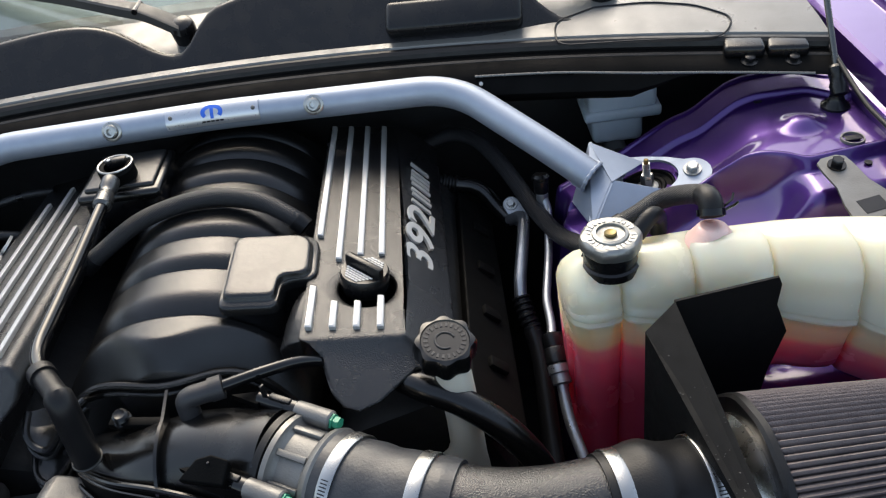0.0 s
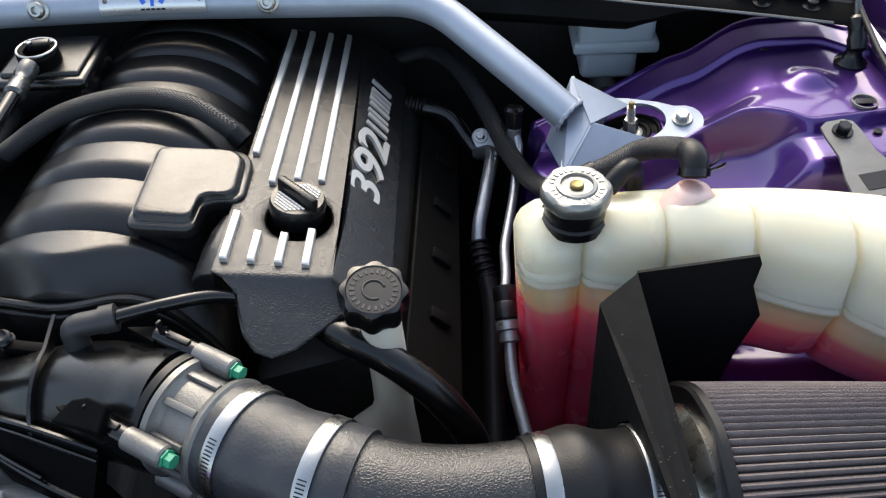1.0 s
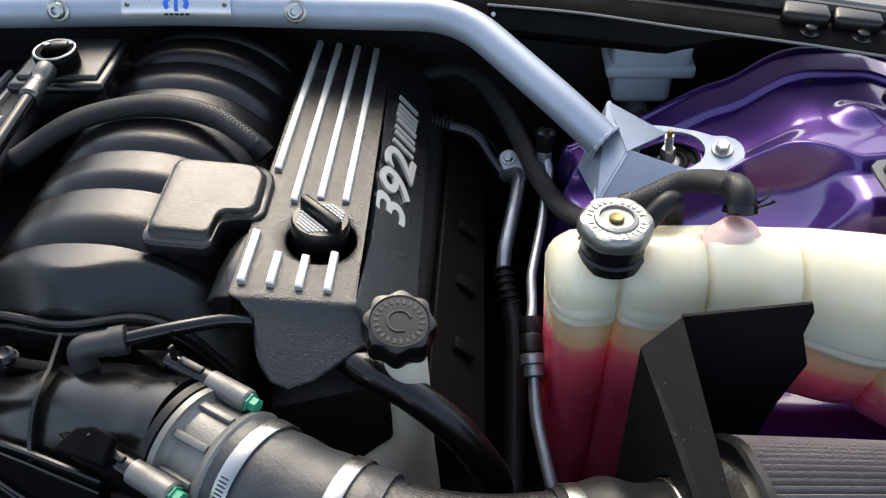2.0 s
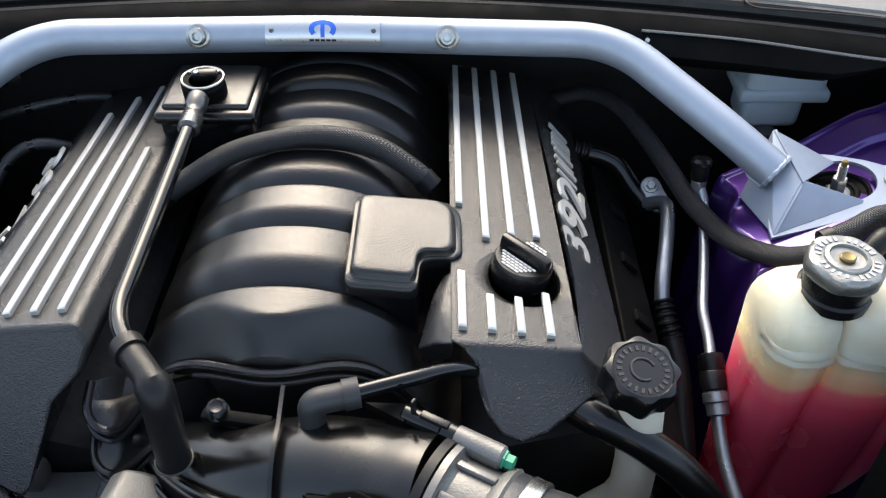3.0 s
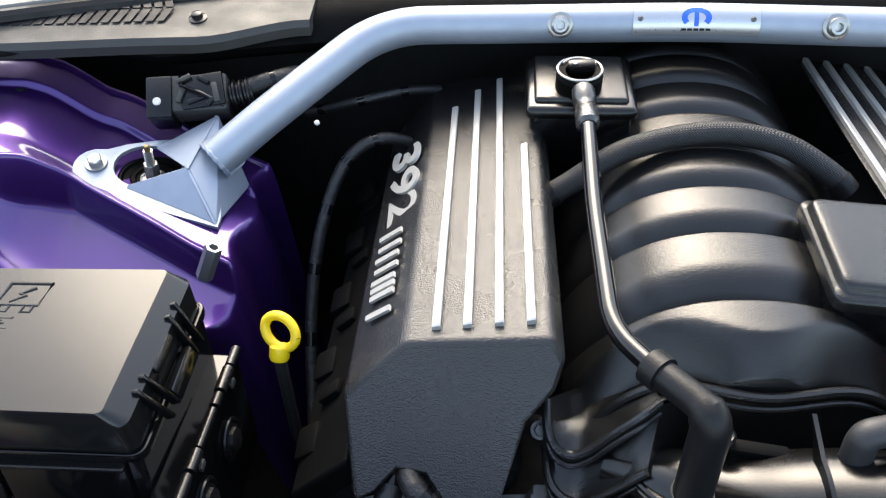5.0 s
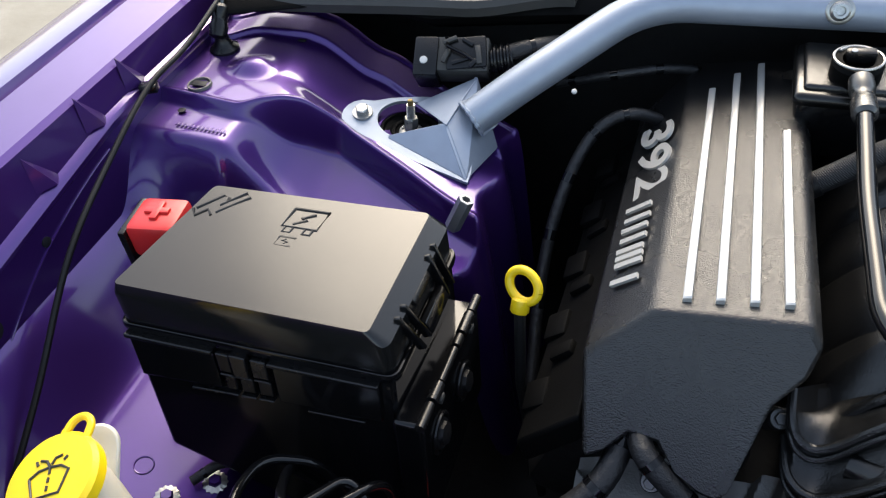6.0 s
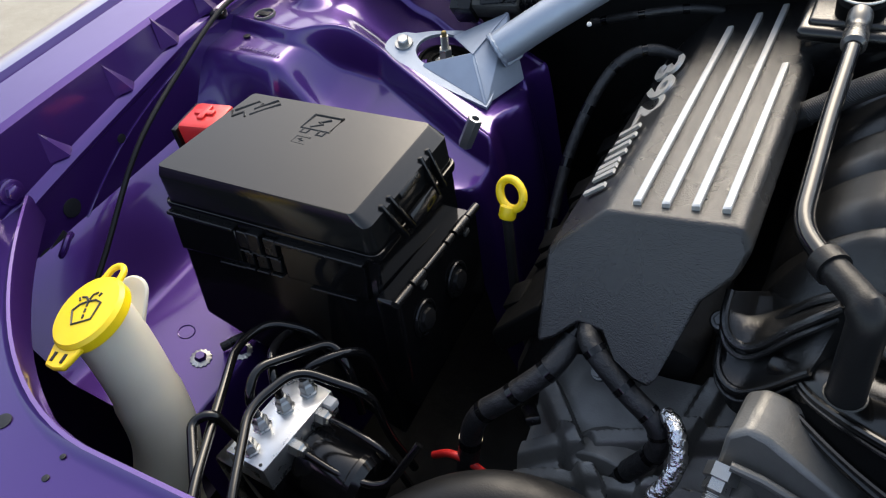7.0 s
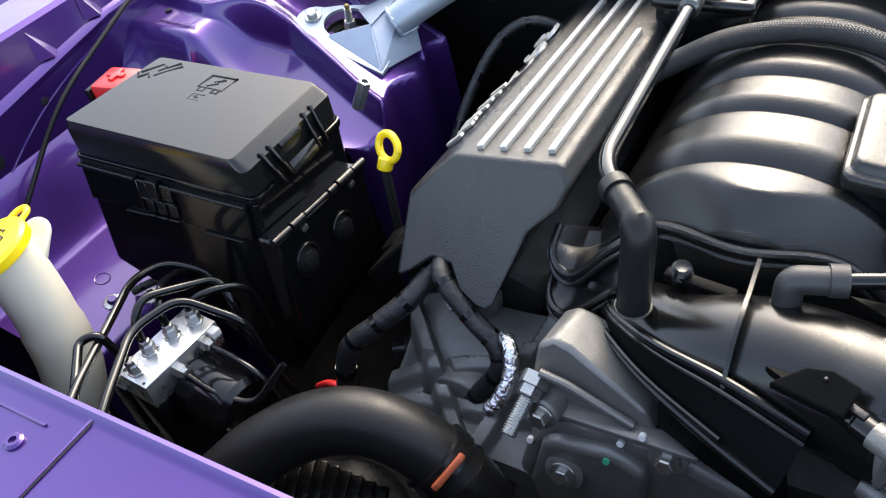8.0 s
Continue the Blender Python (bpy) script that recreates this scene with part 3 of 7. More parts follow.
# ---- the strut brace ----
def strut_brace():
    t = thing("strut_brace", (0, 0.014, 0.940), "silver blue powder-coated tubular strut tower brace", "strut brace")
    pts = [(-0.535, -0.1465, 0.8645), (-0.494, -0.112, 0.8870), (-0.366, 0.006, 0.944), (0, 0.018, 0.946), (0.366, 0.006, 0.944), (0.494, -0.112, 0.8870), (0.535, -0.1465, 0.8645)]
    seg = 56
    bm = sweep(rounded(pts, 0.055, 8), 0.0222, seg)
    bm.verts.ensure_lookup_table()
    welds = {}
    for s in (-1, 1):
        T, B, D, I = V(s * 0.549, -0.101, 0.885), V(s * 0.531, -0.224, 0.823), V(s * 0.566, -0.178, 0.864), V(s * 0.516, -0.140, 0.812)
        d = V(s * 0.050, -0.042, -0.0265).normalized()
        ring = bm.verts[:seg] if s < 0 else bm.verts[-seg:]
        for v in ring:
            run = [(P - v.co).dot(n) / d.dot(n) for P, n in ((T, (D - T).cross(B - T)),)]
            v.co += d * max(-0.012, min(0.012, min(run)))
        welds[s] = [v.co.copy() for v in ring]
        welds[s].append(welds[s][0])
    part("tube", bm, SILVERBLUE, t)
    # name plate, bowed round the tube
    def on(x, a, r):
        bow = x * x / 0.11 + 0.0275 if abs(x) < 0.055 else abs(x)
        return (x, 0.018 - 0.0328 * bow - r * math.sin(a), 0.946 - 0.0055 * bow + r * math.cos(a))
    a0, a1 = radians(12), radians(96)
    rings = []
    for x in [-0.0715] + linspace(-0.0695, 0.0695, 29) + [0.0715]:
        e = 0.06 if abs(x) > 0.07 else 0
        aa = linspace(a0 + e, a1 - e, 24)
        rings.append([on(x, a, 0.0246) for a in aa] + [on(x, a, 0.0216) for a in aa[::-1]])
    pl = part("name_plate", loft(rings), PLATE, t, "brushed aluminium name plate with a blue emblem")
    am = radians(52)
    fm = frame_of(on(0, am, 0.0237), (0, -math.sin(am), math.cos(am)))
    def strip(pairs, name, material):
        """A printed band on the bowed plate, given as pairs of points across it."""
        bm = bmesh.new()
        q = []
        for (x0, y0), (x1, y1) in pairs:
            q.append([bm.verts.new(on(x, am - y / 0.0238, r)) for x, y, r in ((x0, y0, 0.0239), (x0, y0, 0.02495), (x1, y1, 0.02495), (x1, y1, 0.0239))])
        for u, w in zip(q, q[1:]):
            for k in range(3):
                bm.faces.new((u[k], u[k + 1], w[k + 1], w[k]))
        return part(name, bm, material, pl)
    for s in (-1, 1):
        angs = linspace(0.0, 2.25, 16)
        strip([((s * 0.0170 * math.sin(a), 0.001 + 0.0118 * math.cos(a)), (s * 0.0104 * math.sin(a), 0.001 + 0.0062 * math.cos(a))) for a in angs], "emblem_arch", BLUE)
    for x0, w, y0, y1 in ((0.0, 0.0026, 0.011, -0.0085), (-0.0078, 0.0, 0.0, 0.0), (0.0078, 0.0, 0.0, 0.0)):
        if w:
            strip([((x0 - w, y), (x0 + w, y)) for y in linspace(y0, y1, 8)], "emblem_leg", BLUE)
    for i in range(5):
        x = -0.0138 + i * 0.0069
        strip([((x - 0.0027, y), (x + 0.0027, y)) for y in linspace(-0.0108, -0.0134, 3)], "print_bar", INK)
    for x in (-0.0635, 0.0635):
        part("rivet", lathe([(0.0032, 0), (0.0032, 0.001), (0.0016, 0.002), (0.0014, 0.0008)], on(x, am, 0.0244), (0, -math.sin(am), math.cos(am)), 14), CAST, pl)
    for x in (-0.155, 0.155):
        a = radians(66)
        ax = (0, -math.sin(a), math.cos(a))
        bm = lathe([(0.0150, 0), (0.0152, 0.0015), (0.0138, 0.0026), (0.0112, 0.0030), (0.0104, 0.0085), (0.0080, 0.0102), (0.0052, 0.0102), (0.0046, 0.005)], on(x, a, 0.0215), ax, 24)
        part("bolt", bm, STEEL, t, "dome-headed socket bolt")
    for s in (-1, 1):
        T, B = V(s * 0.549, -0.101, 0.885), V(s * 0.531, -0.224, 0.823)
        F, R = V(s * 0.640, -0.1895, 0.8435), V(s * 0.622, -0.128, 0.856)
        D = V(s * 0.566, -0.178, 0.864)
        I = V(s * 0.516, -0.140, 0.812)
        br = part("bracket", prism([T, D, B], (s * 0.004, 0, 0.001)), SILVERBLUE, t, "folded and welded steel strut bracket", bevel=0.001)
        part("gusset", prism([T, B, I], (s * 0.004, 0, -0.001)), SILVERBLUE, br, bevel=0.001)
        part("fin", prism([D, B, F], (0, 0.003, 0.003)), SILVERBLUE, br, bevel=0.001)
        part("fin", prism([T, D, R], (0, -0.003, 0.002)), SILVERBLUE, br, bevel=0.001)
        bm = bmesh.new()
        nrm = V(-s * 0.11, -0.226, 0.97).normalized()
        plate = lambda a, y: V(s * a, y, 0.823 + (0.11 * (a - 0.531) + 0.226 * (y + 0.224)) / 0.97)
        rim = [(0.526, -0.2275), (0.586, -0.2160), (0.643, -0.2040), (0.684, -0.1895)] + [(0.683 + 0.0255 * math.cos(a), -0.1635 + 0.0255 * math.sin(a)) for a in linspace(-1.3, 1.75, 14)] + [(0.657, -0.1275), (0.622, -0.116), (0.565, -0.104), (0.540, -0.150)]
        cx, cy = 0.6255, -0.1555
        out, hole = [], []
        for k in range(64):
            a = 2 * math.pi * (k + 0.5) / 64
            ux, uy = math.cos(a), math.sin(a)
            far = 0.0
            for (x0, y0), (x1, y1) in zip(rim, rim[1:] + rim[:1]):
                ex, ey = x1 - x0, y1 - y0
                det = ux * ey - uy * ex
                if abs(det) > 1e-9:
                    along = ((x0 - cx) * ey - (y0 - cy) * ex) / det
                    share = ((x0 - cx) * uy - (y0 - cy) * ux) / det
                    if along > 0 and -1e-6 <= share <= 1 + 1e-6:
                        far = max(far, along)
            out.append(bm.verts.new(plate(cx + ux * far, cy + uy * far)))
            hole.append(bm.verts.new(plate(cx + 0.0385 * ux, cy + 0.030 * uy)))
        lo = [bm.verts.new(v.co - nrm * 0.005) for v in out]
        hl = [bm.verts.new(v.co - nrm * 0.005) for v in hole]
        for k in range(64):
            q = (k + 1) % 64
            bm.faces.new((out[k], out[q], hole[q], hole[k]))
            bm.faces.new((lo[k], hl[k], hl[q], lo[q]))
            bm.faces.new((out[k], lo[k], lo[q], out[q]))
            bm.faces.new((hole[k], hole[q], hl[q], hl[k]))
        part("base_plate", bm, SILVERBLUE, br, "flat plate with a round opening over the strut")
        hexbolt(br, plate(0.683, -0.1600), nrm, 0.0085, 0.011)
        # weld bead round the tube's end
        ring = welds[s]
        part("weld", sweep(ring, [0.0022 + 0.0011 * (k // 2 % 2) for k in range(len(ring))], 6), SILVERBLUE, br, "rippled weld bead")
    return t


strut_brace()


def strut_top(s):
    """Top of the strut seen through the bracket's opening."""
    c = V(s * 0.622, -0.158, 0.832)
    t = thing("strut_mount", c, "black rubber strut mount with a threaded steel stud", "strut mount", "strut mounts")
    part("cup", lathe([(0.0385, 0.001), (0.0375, 0.005), (0.0355, 0.005), (0.0335, 0.0015), (0.027, 0.001), (0.0245, 0.0035), (0.0205, 0.0035), (0.019, 0.0015), (0.010, 0.002)], c, (-s * 0.2, 0, 1), 36), COIL, t)
    part("rim", lathe([(0.0385, 0.000), (0.0395, 0.004), (0.042, 0.004), (0.043, 0.000)], c, (-s * 0.2, 0, 1), 36), PURPLE, t, "purple painted opening of the tower")
    part("washer", lathe([(0.0150, 0.001), (0.0150, 0.004), (0.012, 0.0055), (0.009, 0.0055)], c, (-s * 0.1, 0, 1), 24), STEEL, t, "zinc cup washer")
    part("nut", lathe([(0.0092, 0.003), (0.0092, 0.022), (0.0080, 0.024)], c, (-s * 0.1, 0, 1), 6), STEEL, t, "hexagon nut")
    part("stud", corrugated([c + V(0, 0, 0.0), c + V(-s * 0.004, 0, 0.042)], 0.0050, 0.0008, 0.0016, 10), STEEL, t, "threaded rod")
    part("stud_tip", lathe([(0.0036, 0), (0.0036, 0.006), (0.0025, 0.007)], c + V(-s * 0.004, 0, 0.042), (0, 0, 1), 8), BRASS, t, "yellow marked rod end")


strut_top(-1)
strut_top(1)


# ---- the engine ----
SL = 0.078  # fall of the engine towards the rear, per metre


def valve_cover(s):
    """One engine cover; s = -1 or 1 for its side."""
    off = 0.0 if s < 0 else -0.016
    rear = 0.035 if s < 0 else 0.085
    t = thing("valve_cover", (s * 0.25, -0.2, 0.78), "black wrinkle-finish engine cover with four silver stripes", "engine cover", "valve covers")
    top = lambda a: 0.8895 + (0.293 - a) * 0.145
    front = [(0.352, -0.456, 0.836), (0.296, -0.441, 0.8895), (0.172, -0.447, 0.907), (0.160, -0.453, 0.888), (0.168, -0.470, 0.868), (0.192, -0.492, 0.852)]
    if s < 0:
        low = [(0.216, -0.543, 0.795), (0.222, -0.546, 0.781), (0.240, -0.538, 0.776), (0.258, -0.524, 0.786), (0.278, -0.513, 0.800), (0.300, -0.510, 0.800), (0.318, -0.522, 0.788), (0.338, -0.535, 0.780)]
    else:
        low = [(0.196, -0.520, 0.812), (0.206, -0.538, 0.790), (0.226, -0.544, 0.779), (0.250, -0.540, 0.782), (0.290, -0.515, 0.800), (0.330, -0.495, 0.812)]
    if s > 0:
        front = [(0.352, -0.450, 0.836), (0.296, -0.441, 0.8895), (0.176, -0.447, 0.906), (0.190, -0.450, 0.899), (0.198, -0.456, 0.889), (0.202, -0.465, 0.877)]
        low = [(0.208, -0.492, 0.862), (0.221, -0.508, 0.855), (0.240, -0.514, 0.852), (0.264, -0.505, 0.853), (0.304, -0.474, 0.864)]
    poly = front + low

    def X(a, y):
        return s * (a - 0.008) - 0.008 - 0.017 * (y + 0.44)
    bm = bmesh.new()
    f = [bm.verts.new((X(a, y), y + off, z)) for a, y, z in poly]
    r = []
    for i, (a, y, z) in enumerate(poly):
        zz = z - (rear + 0.445) * SL
        if i > 3:
            zz = max(zz, 0.79)
        r.append(bm.verts.new((X(a, rear), rear - (0.06 if s < 0 and a > 0.3 else 0), zz)))
    bm.faces.new(f)
    bm.faces.new(r[::-1])
    for k in range(len(f)):
        q = (k + 1) % len(f)
        if s > 0 and k == 1:
            o, e1, e2 = f[1].co, f[2].co - f[1].co, r[1].co - f[1].co
            nn = e1.cross(e2)
            flat = lambda x, y: V(x, y, o.z - (nn.x * (x - o.x) + nn.y * (y - o.y)) / nn.z)
            well = []
            for i in range(48):
                a = 2 * math.pi * i / 48
                well.append((flat(0.2335 + 0.048 * math.cos(a), -0.3620 + 0.0430 * math.sin(a)), flat(0.2345 + 0.0345 * math.cos(a), -0.3615 + 0.0395 * math.sin(a))))
            ring = [bm.verts.new(p) for p, h in well]
            edges = [bm.edges.new((ring[i], ring[(i + 1) % 48])) for i in range(48)]
            for u, w in ((f[1], f[2]), (f[2], r[2]), (r[2], r[1]), (r[1], f[1])):
                edges.append(bm.edges.get((u, w)) or bm.edges.new((u, w)))
            bmesh.ops.triangle_fill(bm, use_beauty=True, edges=edges)
            continue
        bm.faces.new((f[k], r[k], r[q], f[q]))
    shell = part("shell", bm, WRINKLE, t, bevel=0.009 if s < 0 else 0.0065, seg=4, smooth=50)
    shell.modifiers["bevel"].use_clamp_overlap = s < 0
    # stripes
    for i in range(4):
        xa = 0.2690 - i * 0.0265
        segs = [(-0.428 + off, rear - 0.012)]
        if s < 0:
            segs = [(-0.428, (-0.05, -0.013, 0.011, -0.150)[i])]
        else:
            segs = [((-0.444), (-0.388, -0.398, -0.398, -0.368)[i]), ((-0.300, -0.300, -0.310, -0.255)[i], rear - 0.012)]
        for y0, y1 in segs:
            def zt(y):
                return top(xa) - (y + 0.445 - off) * SL
            w = 0.0037
            ring = lambda y, h: [(X(xa + w, y), y, zt(y) - 0.001), (X(xa + w, y), y, zt(y) + h), (X(xa + w - 0.001, y), y, zt(y) + h + 0.0008), (X(xa - w + 0.001, y), y, zt(y) + h + 0.0022), (X(xa - w, y), y, zt(y) + h + 0.0014), (X(xa - w, y), y, zt(y) - 0.001)]
            part("stripe", loft([ring(y0, 0.0035), ring(y0 + 0.002, 0.005), ring(y1, 0.005)]), STRIPE, t, "bright silver raised stripe")
    # badge letters along the outer slope
    nx = V(s * 0.69, -0.03, 0.72).normalized()
    dirn = V(0, 1, -SL).normalized() * (1 if s > 0 else -1)
    def slope(y, k):
        a = 0.296 + 0.056 * k
        return V(X(a, y), y, 0.8895 - 0.0535 * k - (y + 0.445) * SL)
    yc, yh, ln, pitch, kc = (-0.168, -0.330, 0.160, 0.036, 0.45) if s < 0 else (-0.243, -0.098, 0.150, 0.033, 0.36)
    words("392", 0.062, frame_of(slope(yc, kc) + nx * 0.0024, nx, dirn) @ Matrix.Diagonal((ln / 0.108, 1, 1, 1)), 0.0020, STRIPE, shell, "badge_number", 0.15, "raised silver badge number", 0.0009)
    # the small word after the number, as plain bars of its strokes
    for i, offs in enumerate(((-0.0085, 0.0085), (-0.0085, 0.0070), (-0.0100, 0.0, 0.0100), (0.0,))):
        y = yh + (i - 1.5) * pitch * (1 if s > 0 else -1)
        m = frame_of(slope(y, kc + 0.03) + nx * 0.0028, nx, dirn)
        for o in offs:
            w, sh, h = 0.0033, 0.0035, 0.0165
            part("badge_bar", prism([m @ V(o - w - sh, -h, 0), m @ V(o + w - sh, -h, 0), m @ V(o + w + sh, h, 0), m @ V(o - w + sh, h, 0)], nx * 0.003), STRIPE, shell, "raised silver badge bar")
    if s > 0:
        # sunken well of the oil filler, open to the filler neck
        down = lambda p, h: p - V(0.12, -0.07, 1) * h
        levels = [[down(p, 0.0002) for p, h in well], [p.lerp(h, 0.35) - V(0, 0, 0.0012) for p, h in well], [p.lerp(h, 0.85) - V(0, 0, 0.0022) for p, h in well], [down(h, 0.0042) for p, h in well], [down(h, 0.012) for p, h in well], [down(h, 0.040) for p, h in well]]
        part("filler_well", loft(levels, caps=False), WRINKLE, t, "sunken well round the oil filler", smooth=60)
        part("filler_neck", prism([down(h, 0.0395) for p, h in well], (0, 0, -0.003)), COIL, t)
        # flank beside the breather box
        st = [((0.165, -0.460, 0.9035), (0.133, -0.441, 0.874)), ((0.165, -0.445, 0.9025), (0.137, -0.428, 0.881)), ((0.166, -0.425, 0.901), (0.141, -0.410, 0.888)), ((0.168, -0.395, 0.8985), (0.147, -0.386, 0.892)), ((0.170, -0.374, 0.897), (0.155, -0.367, 0.8935)), ((0.176, -0.360, 0.895), (0.168, -0.357, 0.8945))]
        part("flank", loft([[V(*a), V(*a).lerp(V(*b), 0.5) + V(0, 0, 0.0035), V(*b), V(*b) + V(0.003, 0, -0.022), V(*a) + V(0, 0, -0.022)] for a, b in st]), WRINKLE, t, "rounded flank of the cover", smooth=60, bevel=0.0015)
    return t


valve_cover(-1)
valve_cover(1)


def oil_cap():
    c = V(0.230, -0.351, 0.8775)
    up = V(0.14, 0.05, 1).normalized()
    t = thing("oil_cap", c, "black oil filler cap with a raised grip in the engine cover", "oil cap")
    part("cap", lathe([(0.028, 0), (0.030, 0.006), (0.030, 0.022), (0.028, 0.026), (0.012, 0.0265), (0, 0.0265)], c, up, 28), BLACK, t)
    m = frame_of(c + up * 0.030, up, (0.75, -0.66, 0))
    part("grip", box((0.058, 0.010, 0.020), m, 0.004), BLACK, t, "upright finger grip")
    q = frame_of(c + up * 0.0268, up, (0.75, -0.66, 0))
    for side in (-1, 1):
        for k in range(5):
            for n in range(8 - k):
                part("print_bar", box((0.0042, 0.0023, 0.0007), q @ pose((n - (7 - k) / 2) * 0.0052, side * (0.0085 + 0.0036 * k), 0)), PALEPRINT, t)


oil_cap()


GROOVES = (-0.380, -0.298, -0.228, -0.159, -0.091, -0.023, 0.045, 0.09)


def intake_point(u, y):
    """The manifold's upper skin at u across (-1 to 1) and y along."""
    z = 0.790 + 0.115 * max(0.0, 1 - abs(u) ** 2.3) ** 0.75 - (y + 0.40) * 0.03
    rib = 1.0
    for g0, g1 in zip(GROOVES, GROOVES[1:]):
        if g0 <= y <= g1:
            k = (y - g0) / (g1 - g0)
            rib = 1 - (max(0, 0.46 - k) / 0.46) ** 2.0 - 0.05 * max(0, k - 0.46) if k < 0.92 else 0.977 - 0.977 * ((k - 0.92) / 0.08) ** 2
    if y < GROOVES[0]:
        rib = smooth01(0, 0.014, GROOVES[0] - y)
        bow = -0.416 - 0.014 * math.cos(u * 5.4) * (1 - 0.4 * u * u)
        t = max(0.0, bow - y) / 0.036
        z -= 0.036 * t ** 1.15
    return V(0.155 * u, y, z - 0.024 * (1 - rib) * (1 - 0.5 * abs(u) ** 4))


def intake():
    t = thing("intake_manifold", (0, -0.22, 0.76), "black ribbed plastic intake manifold between the engine covers", "intake manifold")
    us = [math.sin(a) for a in linspace(-math.pi / 2, math.pi / 2, 45)]
    for g0, g1 in zip(GROOVES, GROOVES[1:]):
        part("runner", sheet(intake_point, us, linspace(g0, g1, 30), 0.03), INTAKE, t, smooth=50)
    part("plenum", sheet(intake_point, us, linspace(-0.458, GROOVES[0], 36), 0.03), INTAKE, t, "smooth front bulge with a scalloped edge", smooth=50)
    # raised wavy edges below the plenum
    def lip(u, dy, dz):
        return V(0.150 * u, -0.462 - 0.004 * math.cos(u * 5.0) + dy, 0.872 - 0.006 * math.cos(u * 5.0) - 0.085 * abs(u) ** 3.4 + dz)
    part("lip", sweep([lip(u, 0, 0) for u in linspace(-1.02, 1.02, 50)], 0.0042, 8), INTAKE, t, "raised wavy edge")
    part("lip", sweep([lip(u, -0.004, -0.010) for u in linspace(-1.02, 1.02, 50)], 0.0026, 8), INTAKE, t)
    part("front_wall", loft([[lip(u, 0.008, 0.0), lip(u, 0.002, -0.012), V(0.146 * u, -0.470, 0.73), V(0.146 * u, -0.43, 0.73), V(0.146 * u, -0.43, 0.78)] for u in linspace(-1, 1, 30)]), INTAKE, t)
    # S-shaped flanges down the side, with the shoulder above and the hollow wall between them
    upper = spline([(-0.085, -0.478, 0.872), (-0.100, -0.487, 0.864), (-0.118, -0.490, 0.845), (-0.136, -0.492, 0.822), (-0.152, -0.492, 0.811), (-0.166, -0.488, 0.816), (-0.173, -0.478, 0.828), (-0.174, -0.455, 0.838)], 6)
    lower = spline([(-0.096, -0.520, 0.835), (-0.105, -0.521, 0.826), (-0.118, -0.522, 0.811), (-0.134, -0.522, 0.795), (-0.147, -0.520, 0.785), (-0.160, -0.515, 0.785), (-0.170, -0.502, 0.790), (-0.174, -0.475, 0.800)], 6)
    part("side_flange", sweep(upper, 0.0042, 10), INTAKE, t, "S-shaped moulded flange")
    part("side_flange", sweep([p + V(0, -0.004, -0.009) for p in upper], 0.0030, 10), INTAKE, t)
    part("side_flange", sweep(lower, 0.0036, 10), INTAKE, t)
    part("side_flange", sweep([p + V(0, -0.003, -0.010) for p in lower], 0.0024, 10), INTAKE, t)
    part("flank", loft([[a + V(0, 0, -0.006), a.lerp(b, 0.3) + V(0.004, 0.012, -0.004), a.lerp(b, 0.8) + V(0.003, 0.010, -0.004), b, b + V(0.006, 0.004, -0.04), b + V(0.05, 0.05, -0.05), a + V(0.05, 0.04, -0.03)] for a, b in zip(upper, lower)]), INTAKE, t, "black hollow wall between the flanges", smooth=50)
    n = len(upper) - 1
    rows = []
    for k, p in enumerate(upper):
        q = intake_point(-0.58 - 0.415 * k / n, -0.440)
        rows.append([q, q.lerp(p, 0.3) + V(0.0, -0.002, 0.005), q.lerp(p, 0.6) + V(0.0, -0.003, 0.006), q.lerp(p, 0.85) + V(0.0, -0.001, 0.003), p, p + V(0.03, 0.03, -0.02), q + V(0.03, 0.0, -0.03)])
    part("shoulder", loft(rows), INTAKE, t, "rounded shoulder falling to the flange", smooth=60)
    # round duct towards the throttle body
    path = spline([(-0.120, -0.490, 0.800), (-0.080, -0.512, 0.806), (-0.01, -0.542, 0.812), (0.07, -0.556, 0.835), (0.150, -0.583, 0.850)], 8)
    n = len(path) - 1
    part("duct", sweep(path, [0.018 + 0.037 * smooth01(0, 0.62, i / n) + 0.002 * (i > n - 3) for i in range(n + 1)], 36), SATIN, t, "smooth round inlet duct")
    arc = [(0.020, -0.497 - 0.004, 0.895)] + [(0.020, -0.547 - 0.066 * math.cos(a), 0.822 + 0.066 * math.sin(a)) for a in linspace(1.75, -0.25, 12)]
    inn = [(0.020, -0.547 - 0.050 * math.cos(a), 0.822 + 0.050 * math.sin(a)) for a in linspace(-0.25, 1.9, 12)]
    part("duct_rib", prism(arc + inn, (0.0035, 0, 0)), SATIN, t, "thin stiffening rib over the duct")
    part("tray", box((0.064, 0.012, 0.010), pose(-0.022, -0.509, 0.857, 4, 0, -8), 0.003), COIL, t, "flat black bracket on the duct")
    part("bolt", lathe([(0.009, -0.01), (0.0105, 0.0), (0.0105, 0.003), (0.0090, 0.004), (0.0078, 0.005), (0.0092, 0.007), (0.0076, 0.009), (0.0086, 0.011), (0.0060, 0.013), (0.004, 0.012)], (-0.040, -0.503, 0.858), (0.1, -0.2, 1), 16), BLACK, t, "dark ringed screw")
    ra = spline([(-0.122, -0.500, 0.788), (-0.105, -0.530, 0.796), (-0.050, -0.580, 0.803), (0.017, -0.620, 0.805), (0.075, -0.645, 0.800)], 6)
    rb = spline([(-0.105, -0.511, 0.815), (-0.085, -0.537, 0.823), (-0.037, -0.573, 0.842), (0.023, -0.597, 0.852), (0.088, -0.617, 0.845)], 6)
